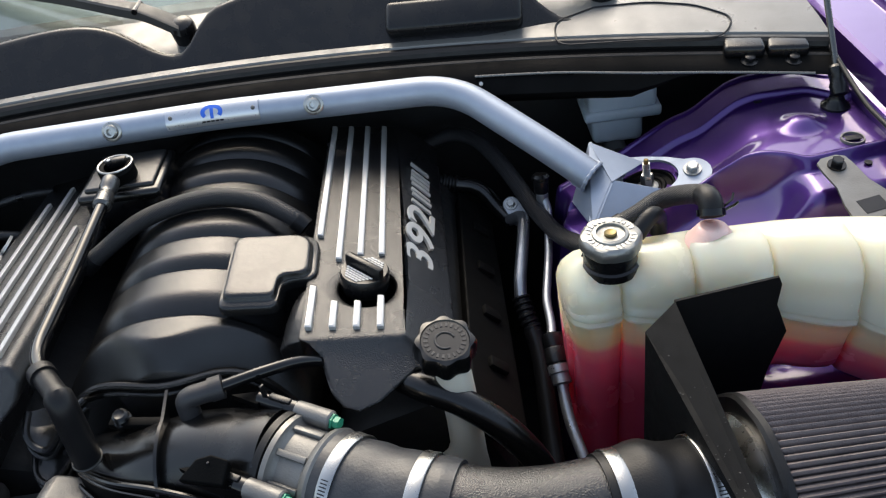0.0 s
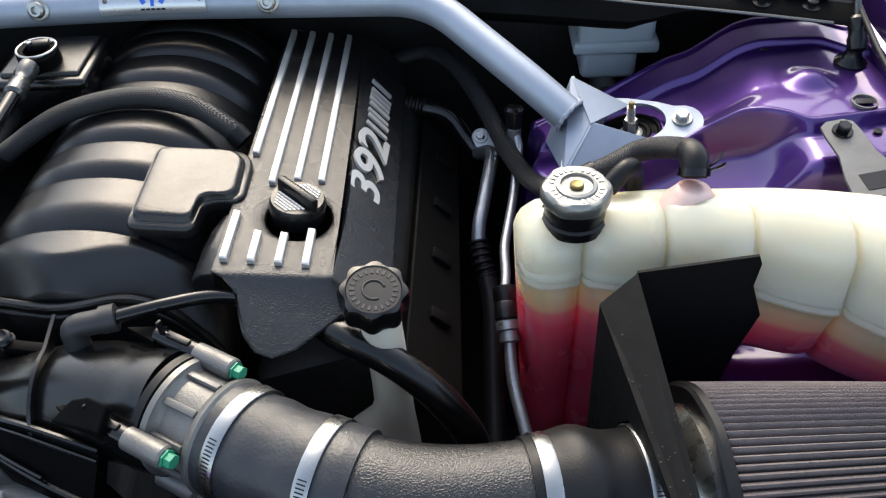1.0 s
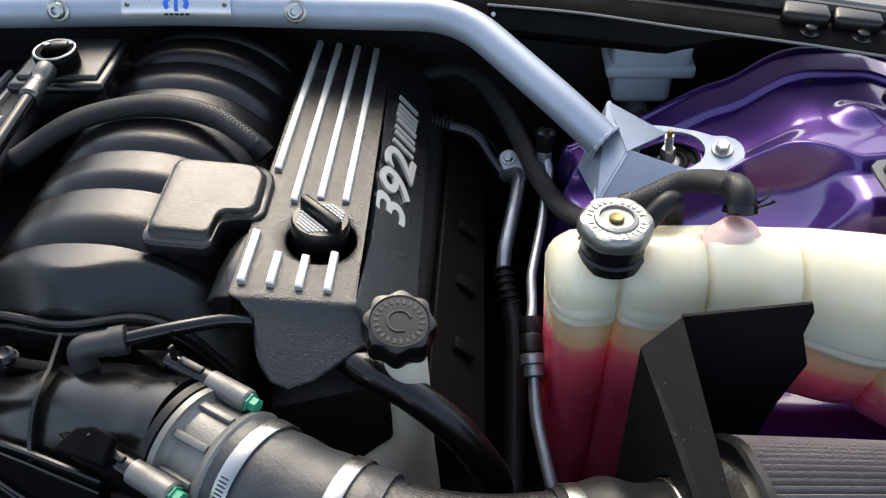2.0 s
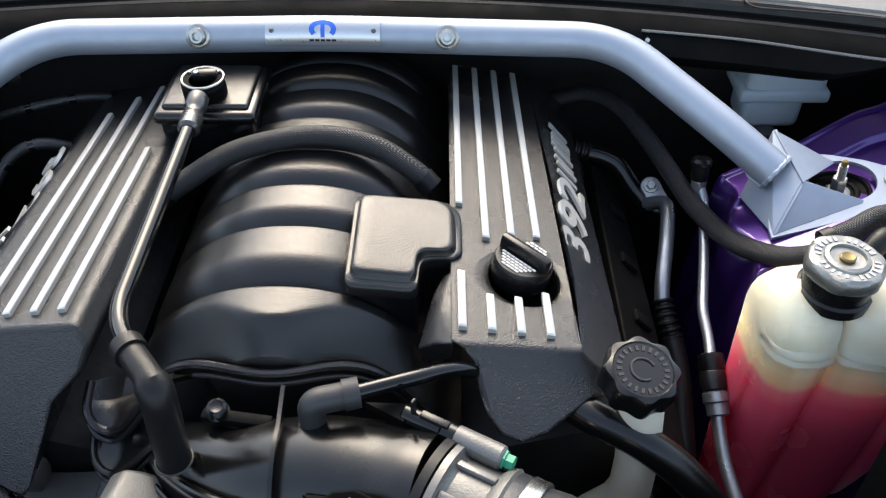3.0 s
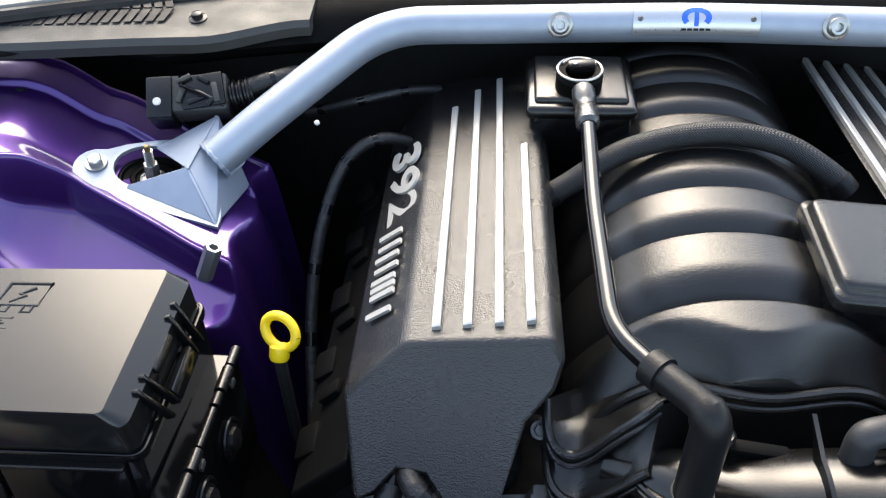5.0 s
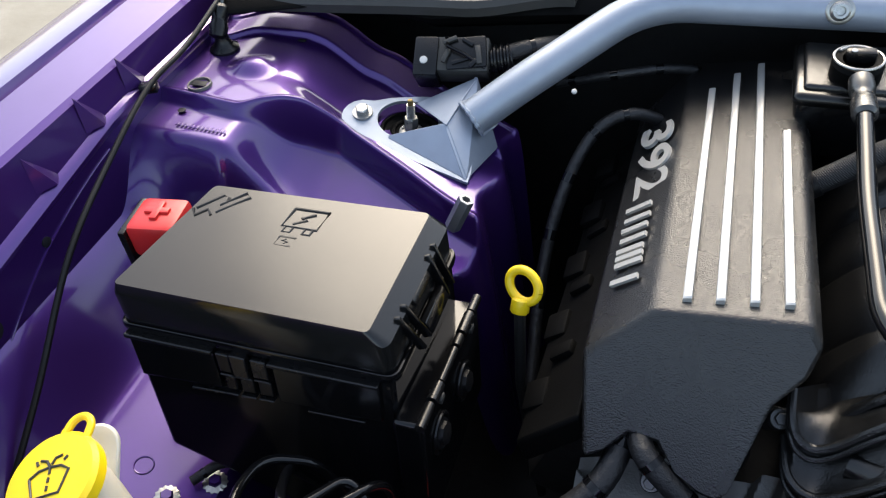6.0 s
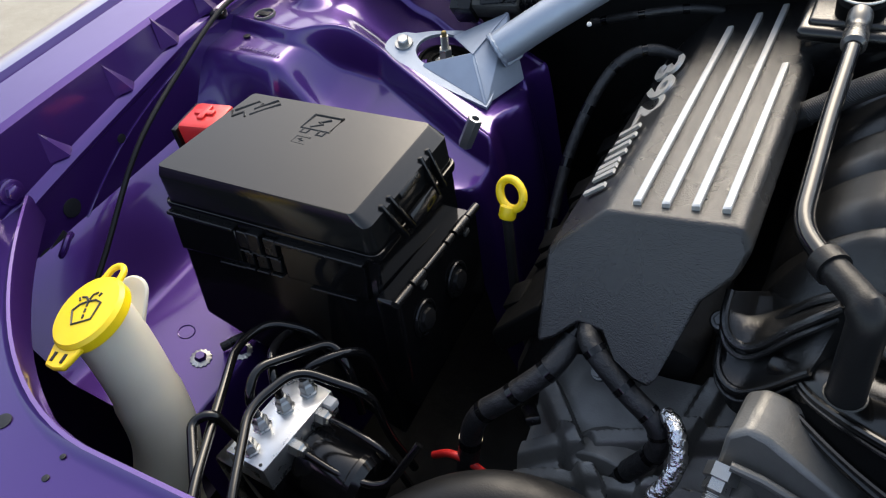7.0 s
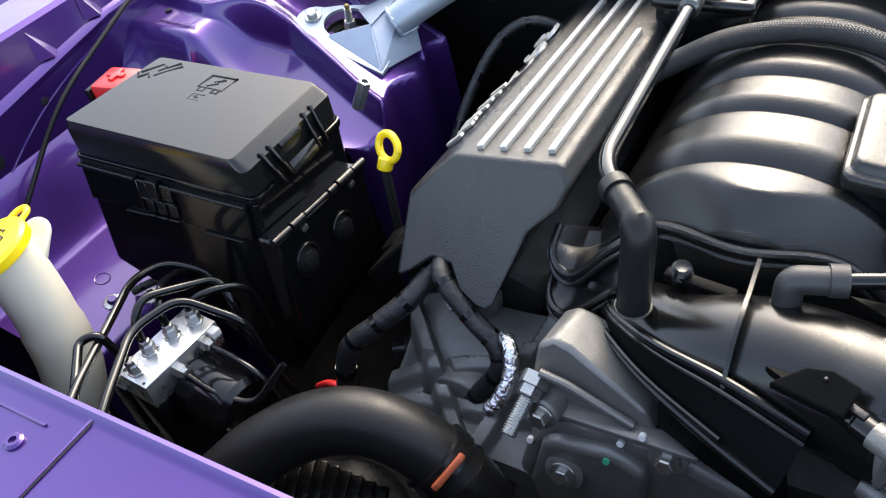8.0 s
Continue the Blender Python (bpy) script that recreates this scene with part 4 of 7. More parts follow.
    ra, rb = [p + V(0, -0.004, 0.003) for p in ra], [p + V(0, -0.005, 0.005) for p in rb]
    part("web", loft([[a, b, b + V(0, 0.02, -0.01), a + V(0, 0.03, -0.01)] for a, b in zip(ra, rb)]), COIL, t, "black web under the duct")
    part("duct_ridge", sweep(ra, 0.0042, 10), SATIN, t, "raised moulded ridge")
    part("duct_ridge", sweep([p.lerp(q, 0.16) + V(0, -0.004, 0.003) for p, q in zip(ra, rb)][:20], 0.0028, 8), SATIN, t)
    part("duct_ridge", sweep(rb, 0.0038, 10), SATIN, t)
    part("duct_ridge", sweep([p.lerp(q, 0.86) + V(0, -0.003, 0.0) for p, q in zip(ra, rb)], 0.0022, 8), SATIN, t)
    part("cross_rib", prism([(0.018, -0.594, 0.846), (0.018, -0.626, 0.804), (0.018, -0.58, 0.79)], (0.0035, 0, 0)), SATIN, t)
    part("lower_wall", prism([(-0.028, -0.606, 0.804), (0.017, -0.624, 0.803), (0.075, -0.643, 0.798), (0.080, -0.640, 0.760), (0.018, -0.622, 0.768), (-0.026, -0.606, 0.776)], (0.004, 0.02, 0)), COIL, t)
    return t


intake()


def breather_box():
    c = V(0.115, -0.33, 0.86)
    t = thing("breather_box", c, "black rectangular crankcase breather box with a stepped lid", "breather box")
    corners = [(0.0635, -0.265, 0.014), (0.170, -0.262, 0.030), (0.172, -0.348, 0.016), (0.1335, -0.350, 0.016), (0.1305, -0.394, 0.011), (0.064, -0.394, 0.012)]
    base = []
    for i, (x, y, rr) in enumerate(corners):
        p, q, o = V(*corners[i - 1][:2], 0), V(*corners[(i + 1) % 6][:2], 0), V(x, y, 0)
        a, b = o + (p - o).normalized() * rr, o + (q - o).normalized() * rr
        base += [tuple((a * (1 - k) ** 2 + o * 2 * k * (1 - k) + b * k * k).xy) for k in linspace(0, 1, 7)]
    def ring(k, z):
        cx, cy = 0.112, -0.325
        return [(cx + (x - cx) * k, cy + (y - cy) * k, z + (x - cx) * -0.10) for x, y in base]
    part("body", loft([ring(0.95, 0.82), ring(0.97, 0.895)]), BLACK, t)
    part("lid", loft([ring(1.04, 0.893), ring(1.04, 0.902), ring(1.025, 0.9045), ring(1.0, 0.9060), ring(0.935, 0.9062), ring(0.915, 0.9075), ring(0.895, 0.9118), ring(0.875, 0.9138), ring(0.845, 0.9149), ring(0.80, 0.9152), ring(0.70, 0.9153)]), INTAKE, t, "grained lid with a raised panel", smooth=44)
    return t


breather_box()


def vapour_box():
    """Box at the back of the manifold with a quick connector and pipe."""
    c = V(-0.132, -0.07, 0.84)
    t = thing("vapour_box", c, "black box at the rear of the intake with a grained lid", "breather box")
    m = pose(-0.132, -0.062, 0.0)
    part("body", box((0.112, 0.105, 0.07), m @ pose(0, 0, 0.866), 0.006), GLOSS, t)
    part("lid", box((0.124, 0.118, 0.016), m @ pose(0, 0, 0.905), 0.0075, seg=4), SATIN, t, "glossy lid with rounded rim")
    part("raised_panel", box((0.104, 0.096, 0.010), m @ pose(0, 0.002, 0.9135), 0.0045, seg=4), INTAKE, t, "grained raised panel")
    q = V(-0.135, -0.082, 0.914)
    cp = thing("quick_connector", q, "black quick connector clamped to a steel vapour pipe", "pipe connector")
    part("socket", lathe([(0.024, 0), (0.026, 0.004), (0.026, 0.022), (0.023, 0.026), (0.016, 0.026), (0.015, 0.012), (0, 0.012)], q, (0, -0.1, 1), 26), COIL, cp)
    part("clip", sweep([q + V(0.021 * math.cos(a), 0.021 * math.sin(a), 0.0275) for a in linspace(0.5, 2.7, 14)], 0.0022, 8), CHROME, cp, "bright spring clip")
    part("rim", sweep([q + V(0.0245 * math.cos(a), 0.0245 * math.sin(a), 0.0262) for a in linspace(0, 2 * math.pi, 33)], 0.0017, 8, caps=False), CHROME, cp, "bright rolled rim")
    part("dot", lathe([(0.0030, 0), (0.0030, 0.0008), (0.0022, 0.0012)], q + V(-0.006, -0.001, 0.0345), (0, -0.1, 1), 12), PALEPRINT, cp, "small white dot")
    part("tab", box((0.030, 0.012, 0.014), frame_of(q + V(0.002, 0.004, 0.027), (0, -0.1, 1), (1, 0.1, 0)), 0.003), BLACK, cp)
    a, b = V(-0.133, -0.115, 0.934), V(-0.131, -0.170, 0.931)
    part("ferrule", lathe([(0.010, 0), (0.0125, 0.003), (0.0125, 0.022), (0.0105, 0.025), (0.0105, 0.036), (0.0125, 0.040), (0.0125, 0.060), (0.009, 0.064)], a, b - a, 20), GUNMETAL, cp, "crimped steel ferrule")
    return t


vapour_box()


def vapour_pipe():
    t = thing("vapour_pipe", (-0.13, -0.3, 0.93), "dark glossy steel pipe running over the intake into a rubber elbow", "pipe")
    pts = rounded([(-0.131, -0.172, 0.931), (-0.132, -0.30, 0.924), (-0.128, -0.452, 0.926), (-0.098, -0.500, 0.934)], 0.03, 6)
    part("pipe", sweep(pts, 0.0082, 16), GLOSS, t)
    e = rounded([(-0.102, -0.494, 0.933), (-0.066, -0.538, 0.938), (-0.068, -0.548, 0.850)], 0.018, 6)
    part("elbow", sweep(e, [0.0118] * 3 + [0.0146] * (len(e) - 3), 18), RUBBER, t, "black rubber elbow boot")
    part("base_ring", sweep([V(-0.068 + 0.0155 * math.cos(a), -0.548 + 0.0155 * math.sin(a), 0.8535) for a in linspace(0, 2 * math.pi, 29)], 0.0010, 6, caps=False), TRIM, t, "pale moulded edge of the boot")
    part("collar", sweep([e[0] - (e[1] - e[0]).normalized() * 0.004, e[0].lerp(e[1], 0.25)], 0.0145, 18), RUBBER, t)


vapour_pipe()


def loom_hose():
    pts = spline([(-0.178, -0.205, 0.850), (-0.150, -0.198, 0.868), (-0.085, -0.172, 0.898), (0.0, -0.160, 0.912), (0.07, -0.165, 0.904), (0.118, -0.185, 0.884), (0.140, -0.196, 0.866)], 8)
    t = thing("crossover_hose", pts[0], "black braided hose arching over the intake runners", "hose")
    part("sleeve_tube", sweep(pts, 0.0125, 18), LOOM, t, "woven sleeve", smooth=60)
    for e in (pts[:7], pts[-6:]):
        part("end_cuff", sweep(e, 0.0142, 18), RUBBER, t, "smooth black rubber cuff")


loom_hose()


def small_elbow():
    t = thing("vacuum_elbow", (0.06, -0.522, 0.88), "grey rubber elbow with a black tube into the cover", "hose elbow")
    p = rounded([(0.049, -0.529, 0.862), (0.049, -0.524, 0.9025), (0.086, -0.514, 0.9025)], 0.009, 6)
    part("elbow", sweep(p, 0.0115, 18), GREYRUBBER, t)
    part("collar", sweep([V(0.075, -0.517, 0.903), V(0.088, -0.5135, 0.903)], 0.0132, 18), GREYRUBBER, t)
    part("tube", sweep(spline([(0.080, -0.516, 0.903), (0.130, -0.499, 0.903), (0.165, -0.480, 0.892), (0.195, -0.465, 0.872)], 6), 0.0068, 14), GLOSS, t, "glossy black nylon tube")
    part("nipple", lathe([(0.009, -0.03), (0.009, 0.01)], (0.046, -0.528, 0.868), (0, 0, 1), 14), INTAKE, t)


small_elbow()



# ---- air intake, throttle body ----
def clamp(parent, c, d, r, w, name="hose_clamp"):
    """A slotted worm clamp round a hose."""
    t = part(name, lathe([(r - 0.001, -w / 2), (r + 0.0008, -w / 2), (r + 0.0014, -w / 2 + 0.001), (r + 0.0010, 0), (r + 0.0014, w / 2 - 0.001), (r + 0.0008, w / 2), (r - 0.001, w / 2)], c, d, 48), CHROME, parent, "bright stainless worm clamp")
    x, y, z = axes(d)
    c = Vector(c)
    a0 = math.atan2(V(0, -0.8, 0.6).dot(y), V(0, -0.8, 0.6).dot(x))
    for k in range(11):
        a = a0 - 0.34 + 0.062 * k
        u = x * math.cos(a) + y * math.sin(a)
        part("slot", box((w * 0.55, 0.0011, 0.0010), frame_of(c + u * (r + 0.0010), u, d)), INK, t)
    return t


def throttle_body():
    d = V(0.88, -0.47, 0.0).normalized()
    o = V(0.150, -0.583, 0.850)
    t = thing("throttle_body", o, "cast aluminium throttle body with ribbed sides", "throttle body")
    part("gasket", lathe([(0.057, -0.004), (0.057, 0.004)], o, d, 40), RUBBER, t)
    part("body", lathe([(0.052, 0.004), (0.056, 0.006), (0.056, 0.012), (0.050, 0.014), (0.047, 0.018), (0.047, 0.046), (0.052, 0.050), (0.054, 0.056), (0.050, 0.060)], o, d, 48), CAST, t)
    x, y, z = axes(d)
    for k in range(10):
        a = 2 * math.pi * k / 10
        u = x * math.cos(a) + y * math.sin(a)
        part("rib", box((0.005, 0.007, 0.034), frame_of(o + u * 0.0495 + d * 0.031, d, u), 0.0015), CAST, t)
    side = V(0, 0, 1)
    across = d.cross(side).normalized()
    for k, (hgt, fw) in enumerate(((0.040, -0.040), (0.030, 0.052), (-0.045, 0.04), (-0.04, -0.04))):
        c = o + side * hgt + across * fw
        bs = part("bolt_boss", lathe([(0.0105, 0.0), (0.0105, 0.040), (0.009, 0.042)], c, d, 20), CAST, t)
        part("bolt", lathe([(0.0085, 0.041), (0.0085, 0.044), (0.0065, 0.044), (0.0065, 0.051)], c, d, 6), GREEN if k < 2 else STEEL, bs, "hexagon bolt with green marking paint" if k < 2 else "")
    return t


throttle_body()


def connector(at, d, label):
    """A round black plug lying along d, with its latch and strain relief."""
    t = thing("sensor_plug", at, label, "plug", "sensor plugs")
    at = Vector(at)
    d = Vector(d).normalized()
    m = frame_of(at, (0, 0, 1), d)
    part("housing", lathe([(0.0070, -0.050), (0.0085, -0.048), (0.0085, -0.014), (0.0100, -0.012), (0.0100, 0.0)], at, d, 18), GLOSS, t)
    part("latch", box((0.026, 0.007, 0.005), m @ pose(-0.020, 0, 0.0095), 0.0012), BLACK, t)
    part("pin", box((0.003, 0.006, 0.018), m @ pose(-0.040, 0, 0.014), 0.001), BLACK, t)
    part("fin", prism([m @ V(-0.044, -0.010, 0.004), m @ V(-0.085, -0.004, -0.004), m @ V(-0.044, 0.010, 0.004)], m.to_3x3() @ V(0, 0, -0.008)), COIL, t)


_d = V(0.88, -0.47, 0.0).normalized()
_o = V(0.150, -0.583, 0.850)
_a = _d.cross(V(0, 0, 1)).normalized()
for _h, _f, _l in ((0.040, -0.040, "black sensor plug above the throttle body"), (0.030, 0.052, "black sensor plug beside the throttle body")):
    connector(_o + V(0, 0, _h) + _a * _f, _d, _l)
solo("plug_guard", prism([(0.054, -0.613, 0.884), (0.076, -0.604, 0.902), (0.093, -0.606, 0.908), (0.112, -0.615, 0.908), (0.105, -0.633, 0.893)], (0.0, 0.004, -0.012)), COIL, "pointed black guard in front of a sensor plug", "plug guard", bevel=0.002)



def air_pipe():
    t = thing("air_intake_pipe", (0.35, -0.66, 0.82), "textured black intake tube with grey silicone couplers", "intake pipe")
    d = V(0.88, -0.47, 0.0).normalized()
    a = V(0.150, -0.583, 0.850) + d * 0.056
    path = spline([a, a + d * 0.045, (0.285, -0.652, 0.852), (0.322, -0.664, 0.851)], 6)
    part("coupler", sweep(path, [0.0515 + 0.0008 * math.sin(i * 1.3) for i in range(len(path))], 36), SILICONE, t, "grey silicone coupler")
    clamp(t, a + d * 0.020, d, 0.0525, 0.014)
    clamp(t, path[13], path[14] - path[12], 0.0528, 0.014)
    p2 = spline([path[14], (0.355, -0.672, 0.850), (0.41, -0.674, 0.846), (0.468, -0.666, 0.842)], 8)
    part("pipe", sweep(p2, 0.047, 36), WRINKLE, t, "wrinkle-finish black pipe")
    p3 = spline([(0.455, -0.668, 0.842), (0.497, -0.662, 0.838), (0.53, -0.657, 0.834), (0.575, -0.650, 0.83)], 6)
    n = len(p3)
    part("coupler", sweep(p3, [0.050 + 0.007 * math.exp(-((i - 6) / 3.0) ** 2) for i in range(n)], 36), RUBBER, t, "black rubber hump coupler")
    clamp(t, p3[2], p3[3] - p3[1], 0.0515, 0.014)
    clamp(t, p3[n - 4], p3[n - 3] - p3[n - 5], 0.0520, 0.014)
    part("screw", lathe([(0.005, 0), (0.005, 0.012), (0.003, 0.014)], (0.541, -0.572, 0.776), (-0.6, -0.6, 0.4), 12), STEEL, t)


air_pipe()


def air_filter():
    c = V(0.598, -0.652, 0.815)
    t = thing("air_filter", c, "conical open air filter with grey-brown pleated gauze", "air filter")
    d = V(1, 0.10, -0.06).normalized()
    part("flange", lathe([(0.050, -0.035), (0.056, -0.03), (0.078, -0.006), (0.078, 0.0)], c, d, 48), CHROME, t, "polished metal end cone")
    part("ring", lathe([(0.079, -0.003), (0.0935, -0.004), (0.0965, -0.001), (0.0968, 0.005), (0.092, 0.008)], c, d, 48, wave=lambda a, r, h: r + 0.0008 * math.sin(a * 37)), RUBBER, t, "black moulded end ring")
    n = 84
    bm = bmesh.new()
    x, y, z = axes(d)
    rings = []
    for h, r in ((0.004, 0.0935), (0.05, 0.091), (0.10, 0.088), (0.16, 0.084), (0.22, 0.080)):
        ring = []
        for k in range(n * 4):
            a = 2 * math.pi * k / (n * 4)
            rr = r + (0.0022, 0.0010, -0.0062, 0.0002)[k % 4]
            ring.append(c + (x * math.cos(a) + y * math.sin(a)) * rr + d * h)
        rings.append(ring)
    part("pleats", loft(rings, bm), GAUZE, t, smooth=70)
    part("end_cap", lathe([(0.084, 0.215), (0.084, 0.232), (0.07, 0.238), (0, 0.238)], c, d, 40), RUBBER, t)


air_filter()


def heat_shield():
    t = thing("heat_shield", (0.6, -0.5, 0.75), "satin black folded sheet-metal heat shield around the air filter", "heat shield")
    A, B, C = V(0.561, -0.510, 0.942), V(0.676, -0.491, 0.938), V(0.528, -0.526, 0.921)
    E, E2, D = V(0.583, -0.735, 0.898), V(0.566, -0.735, 0.896), V(0.672, -0.500, 0.815)
    part("back_panel", prism([A, B - V(0.004, 0, -0.002), B - V(0, 0, 0.008), V(0.673, -0.494, 0.905), V(0.690, -0.490, 0.860), D, V(0.655, -0.505, 0.70), V(0.56, -0.52, 0.60)], (0, 0.003, 0)), SHIELD, t)
    part("top_flange", prism([A, E, E2, C], (0.0005, 0.0, -0.002)), SHIELD, t, "narrow folded flange spotted with dust")
    # side panel, cut out for the intake pipe
    run = ((-0.526, 0.9205), (-0.735, 0.8955), (-0.735, 0.886), (-0.690, 0.889), (-0.650, 0.887), (-0.615, 0.874), (-0.598, 0.845), (-0.597, 0.62), (-0.54, 0.62))
    part("side_panel", prism([(0.528 + 0.182 * (-0.526 - y), y, z) for y, z in run], (0.002, 0.0, 0)), SHIELD, t)
    for k in range(26):
        f, g = random.random() ** 0.7, random.random()
        p = A.lerp(E, f).lerp(C.lerp(E2, f), g) + V(0, 0, 0.0002)
        part("dust_speck", lathe([(0.0004 + 0.0005 * random.random(), 0), (0.0003, 0.0003)], p, (0, -0.1, 1), 6), TRIM, t)


heat_shield()


# ---- coolant tank ----
def coolant_tank():
    t = thing("coolant_tank", (0.6, -0.35, 0.60), "translucent milky coolant tank half full of red fluid", "coolant tank")
    stations = [  # x, front y, back y, top z, bottom z, rounding
        (0.452, -0.385, -0.345, 0.862, 0.52, 0.014), (0.458, -0.405, -0.338, 0.880, 0.50, 0.022), (0.475, -0.413, -0.333, 0.893, 0.49, 0.028), (0.53, -0.415, -0.330, 0.899, 0.49, 0.03),
        (0.575, -0.418, -0.330, 0.899, 0.49, 0.03), (0.605, -0.420, -0.332, 0.902, 0.52, 0.03), (0.640, -0.424, -0.336, 0.907, 0.66, 0.03), (0.675, -0.430, -0.342, 0.910, 0.70, 0.03),
        (0.72, -0.440, -0.352, 0.918, 0.735, 0.03), (0.77, -0.462, -0.365, 0.924, 0.738, 0.03), (0.82, -0.492, -0.38, 0.928, 0.738, 0.03), (0.87, -0.520, -0.395, 0.928, 0.738, 0.03), (0.900, -0.53, -0.41, 0.918, 0.745, 0.03)]
    # fill in stations smoothly
    def lerp_station(x):
        for s0, s1 in zip(stations, stations[1:]):
            if x <= s1[0]:
                k = (x - s0[0]) / (s1[0] - s0[0])
                return [u + (w - u) * k for u, w in zip(s0, s1)]
        return list(stations[-1])
    rings = []
    pitch = math.pi / 38
    xs = [0.4525, 0.456, 0.461, 0.468, 0.478, 0.492, 0.508] + [0.447 + pitch * (k + f) for k in range(1, 6) for f in (-0.05, 0.0, 0.05, 0.13, 0.26, 0.42, 0.58, 0.74, 0.87) if 0.447 + pitch * (k + f) < 0.90] + [0.9]
    for x in xs:
        x, yf, yb, zt, zb, r = lerp_station(x)
        bulge = 0.0150 * abs(math.sin((x - 0.447) * 38)) ** 0.42
        zs = 0.847
        prof = []
        for k in range(7):
            a = math.pi / 2 * k / 6
            prof.append((x, yb - r + r * math.cos(a), zt - r + r * math.sin(a)))
        r2 = r * 1.25
        for k in range(9):
            a = math.pi / 2 * k / 8
            prof.append((x, yf + r2 - (r2 + bulge) * math.sin(a), zt - r2 + (r2 + bulge * 0.7) * math.cos(a)))
        f = yf - bulge
        prof += [(x, f - 0.002, zs + 0.010), (x, f - 0.005, zs + 0.006), (x, f - 0.005, zs + 0.002), (x, f - 0.002, zs), (x, f - 0.006, zs - 0.004), (x, f - 0.006, zs - 0.007), (x, f - 0.001, zs - 0.012)]
        prof += [(x, f + 0.001 + 0.004 * k, zs - 0.012 + (zb + 0.02 - zs + 0.012) * k / 4) for k in range(1, 5)]
        prof += [(x, f + 0.03, zb), (x, yb - 0.01, zb), (x, yb, zb + 0.02)]
        lean = lambda z: (0.010 + 0.016 * smooth01(0.87, 0.70, z)) * smooth01(0.53, 0.455, x)
        rings.append([(px + lean(pz), py, pz) for px, py, pz in prof])
    part("tank", loft(rings), TANK, t, smooth=38)
    # outlet hump
    part("outlet_hump", lathe([(0.047, -0.012), (0.043, 0.000), (0.034, 0.010), (0.026, 0.019), (0.020, 0.027), (0.0165, 0.032), (0.013, 0.033)], (0.641, -0.374, 0.888), (0.05, 0.12, 1), 32), PINKMILK, t, "moulded outlet hump tinged pink by the fluid", smooth=60)
    c = V(0.522, -0.385, 0.898)
    part("neck", lathe([(0.034, -0.006), (0.034, 0.004), (0.031, 0.006), (0.031, 0.024), (0.034, 0.026)], c, (0, 0, 1), 32), BLACK, t, "black plastic filler neck")
    ears = lambda a, r, h: r * (1 + (0.040 if r > 0.03 else 0) * max(0, math.cos(6 * a)) ** 0.8)
    cap = part("filler_cap", lathe([(0.0335, 0.025), (0.0345, 0.027), (0.0345, 0.036), (0.0325, 0.040), (0.030, 0.0415), (0.021, 0.0405), (0.020, 0.0425), (0.0165, 0.0435), (0.0155, 0.0405), (0.0095, 0.0400), (0, 0.0400)], c, (0, 0, 1), 72, wave=ears), PRESSED, t, "pressed steel pressure cap with lobed rim")
    part("valve", lathe([(0.0072, 0.039), (0.0072, 0.0425), (0.0058, 0.0438), (0.003, 0.0430), (0, 0.0430)], c, (0, 0, 1), 24), BRASS, cap, "brass centre rivet")
    for k in range(26):
        a = 2 * math.pi * k / 26
        if k % 13 in (0, 6):
            continue
        m = pose(c.x + 0.0255 * math.cos(a), c.y + 0.0255 * math.sin(a), c.z + 0.0413, 0, 0, math.degrees(a))
        part("stamp_bar", box((0.0055, 0.0028, 0.0012), m), PIPE, cap)
    return t


coolant_tank()


def hose_solo(name, pts, r, material, label, seg=16, ribs=None, bend=None, cat="hose"):
    path = rounded(pts, bend, 6) if bend else spline(pts, 8)
    bm = corrugated(path, r, *ribs, seg) if ribs else sweep(path, r, seg)
    if name not in ("heater_hose", "overflow_hose"):
        return solo(name, bm, material, label, cat, smooth=60)
    t = thing(name, path[0], label, cat)
    part("sleeve_tube", bm, material, t, "woven sleeve", smooth=60)
    for e in (path[:4], path[-16:] if name == "overflow_hose" else path[-5:]):
        part("end_cuff", sweep(e, r * 1.13, seg), RUBBER, t, "smooth black rubber cuff")
    return t


hose_solo("heater_hose", [(0.285, 0.10, 0.795), (0.318, 0.093, 0.806), (0.360, 0.082, 0.820), (0.395, 0.048, 0.820), (0.425, -0.004, 0.806), (0.448, -0.060, 0.793), (0.470, -0.126, 0.784), (0.495, -0.200, 0.795), (0.525, -0.262, 0.825), (0.555, -0.290, 0.855), (0.575, -0.300, 0.875)],
          0.0125, LOOM, "black braided heater hose curving past the brace")
hose_solo("overflow_hose", [(0.545, -0.300, 0.880), (0.575, -0.292, 0.890), (0.605, -0.280, 0.899), (0.630, -0.298, 0.916), (0.641, -0.330, 0.936), (0.643, -0.352, 0.942), (0.642, -0.366, 0.930)], 0.0125, LOOM, "black braided hose clipped to the coolant tank outlet")
spring_clip = thing("spring_clip", (0.643, -0.356, 0.938), "black spring clip round the outlet hose", "hose clip")
part("band", lathe([(0.0152, -0.004), (0.0165, -0.004), (0.0165, 0.004), (0.0152, 0.004)], (0.642, -0.362, 0.9335), (-0.05, -0.6, -0.8), 24), GLOSS, spring_clip)
for k in (-1, 1):
    part("ear", sweep([V(0.657, -0.360 + 0.003 * k, 0.935), V(0.668, -0.358 + 0.005 * k, 0.941), V(0.671, -0.356 + 0.009 * k, 0.946)], 0.0016, 6), GLOSS, spring_clip)
hose_solo("bypass_elbow", [(0.560, -0.350, 0.905), (0.580, -0.335, 0.918), (0.592, -0.322, 0.905), (0.595, -0.318, 0.88)], 0.0105, RUBBER, "short black rubber elbow behind the cap", cat="hose elbow")
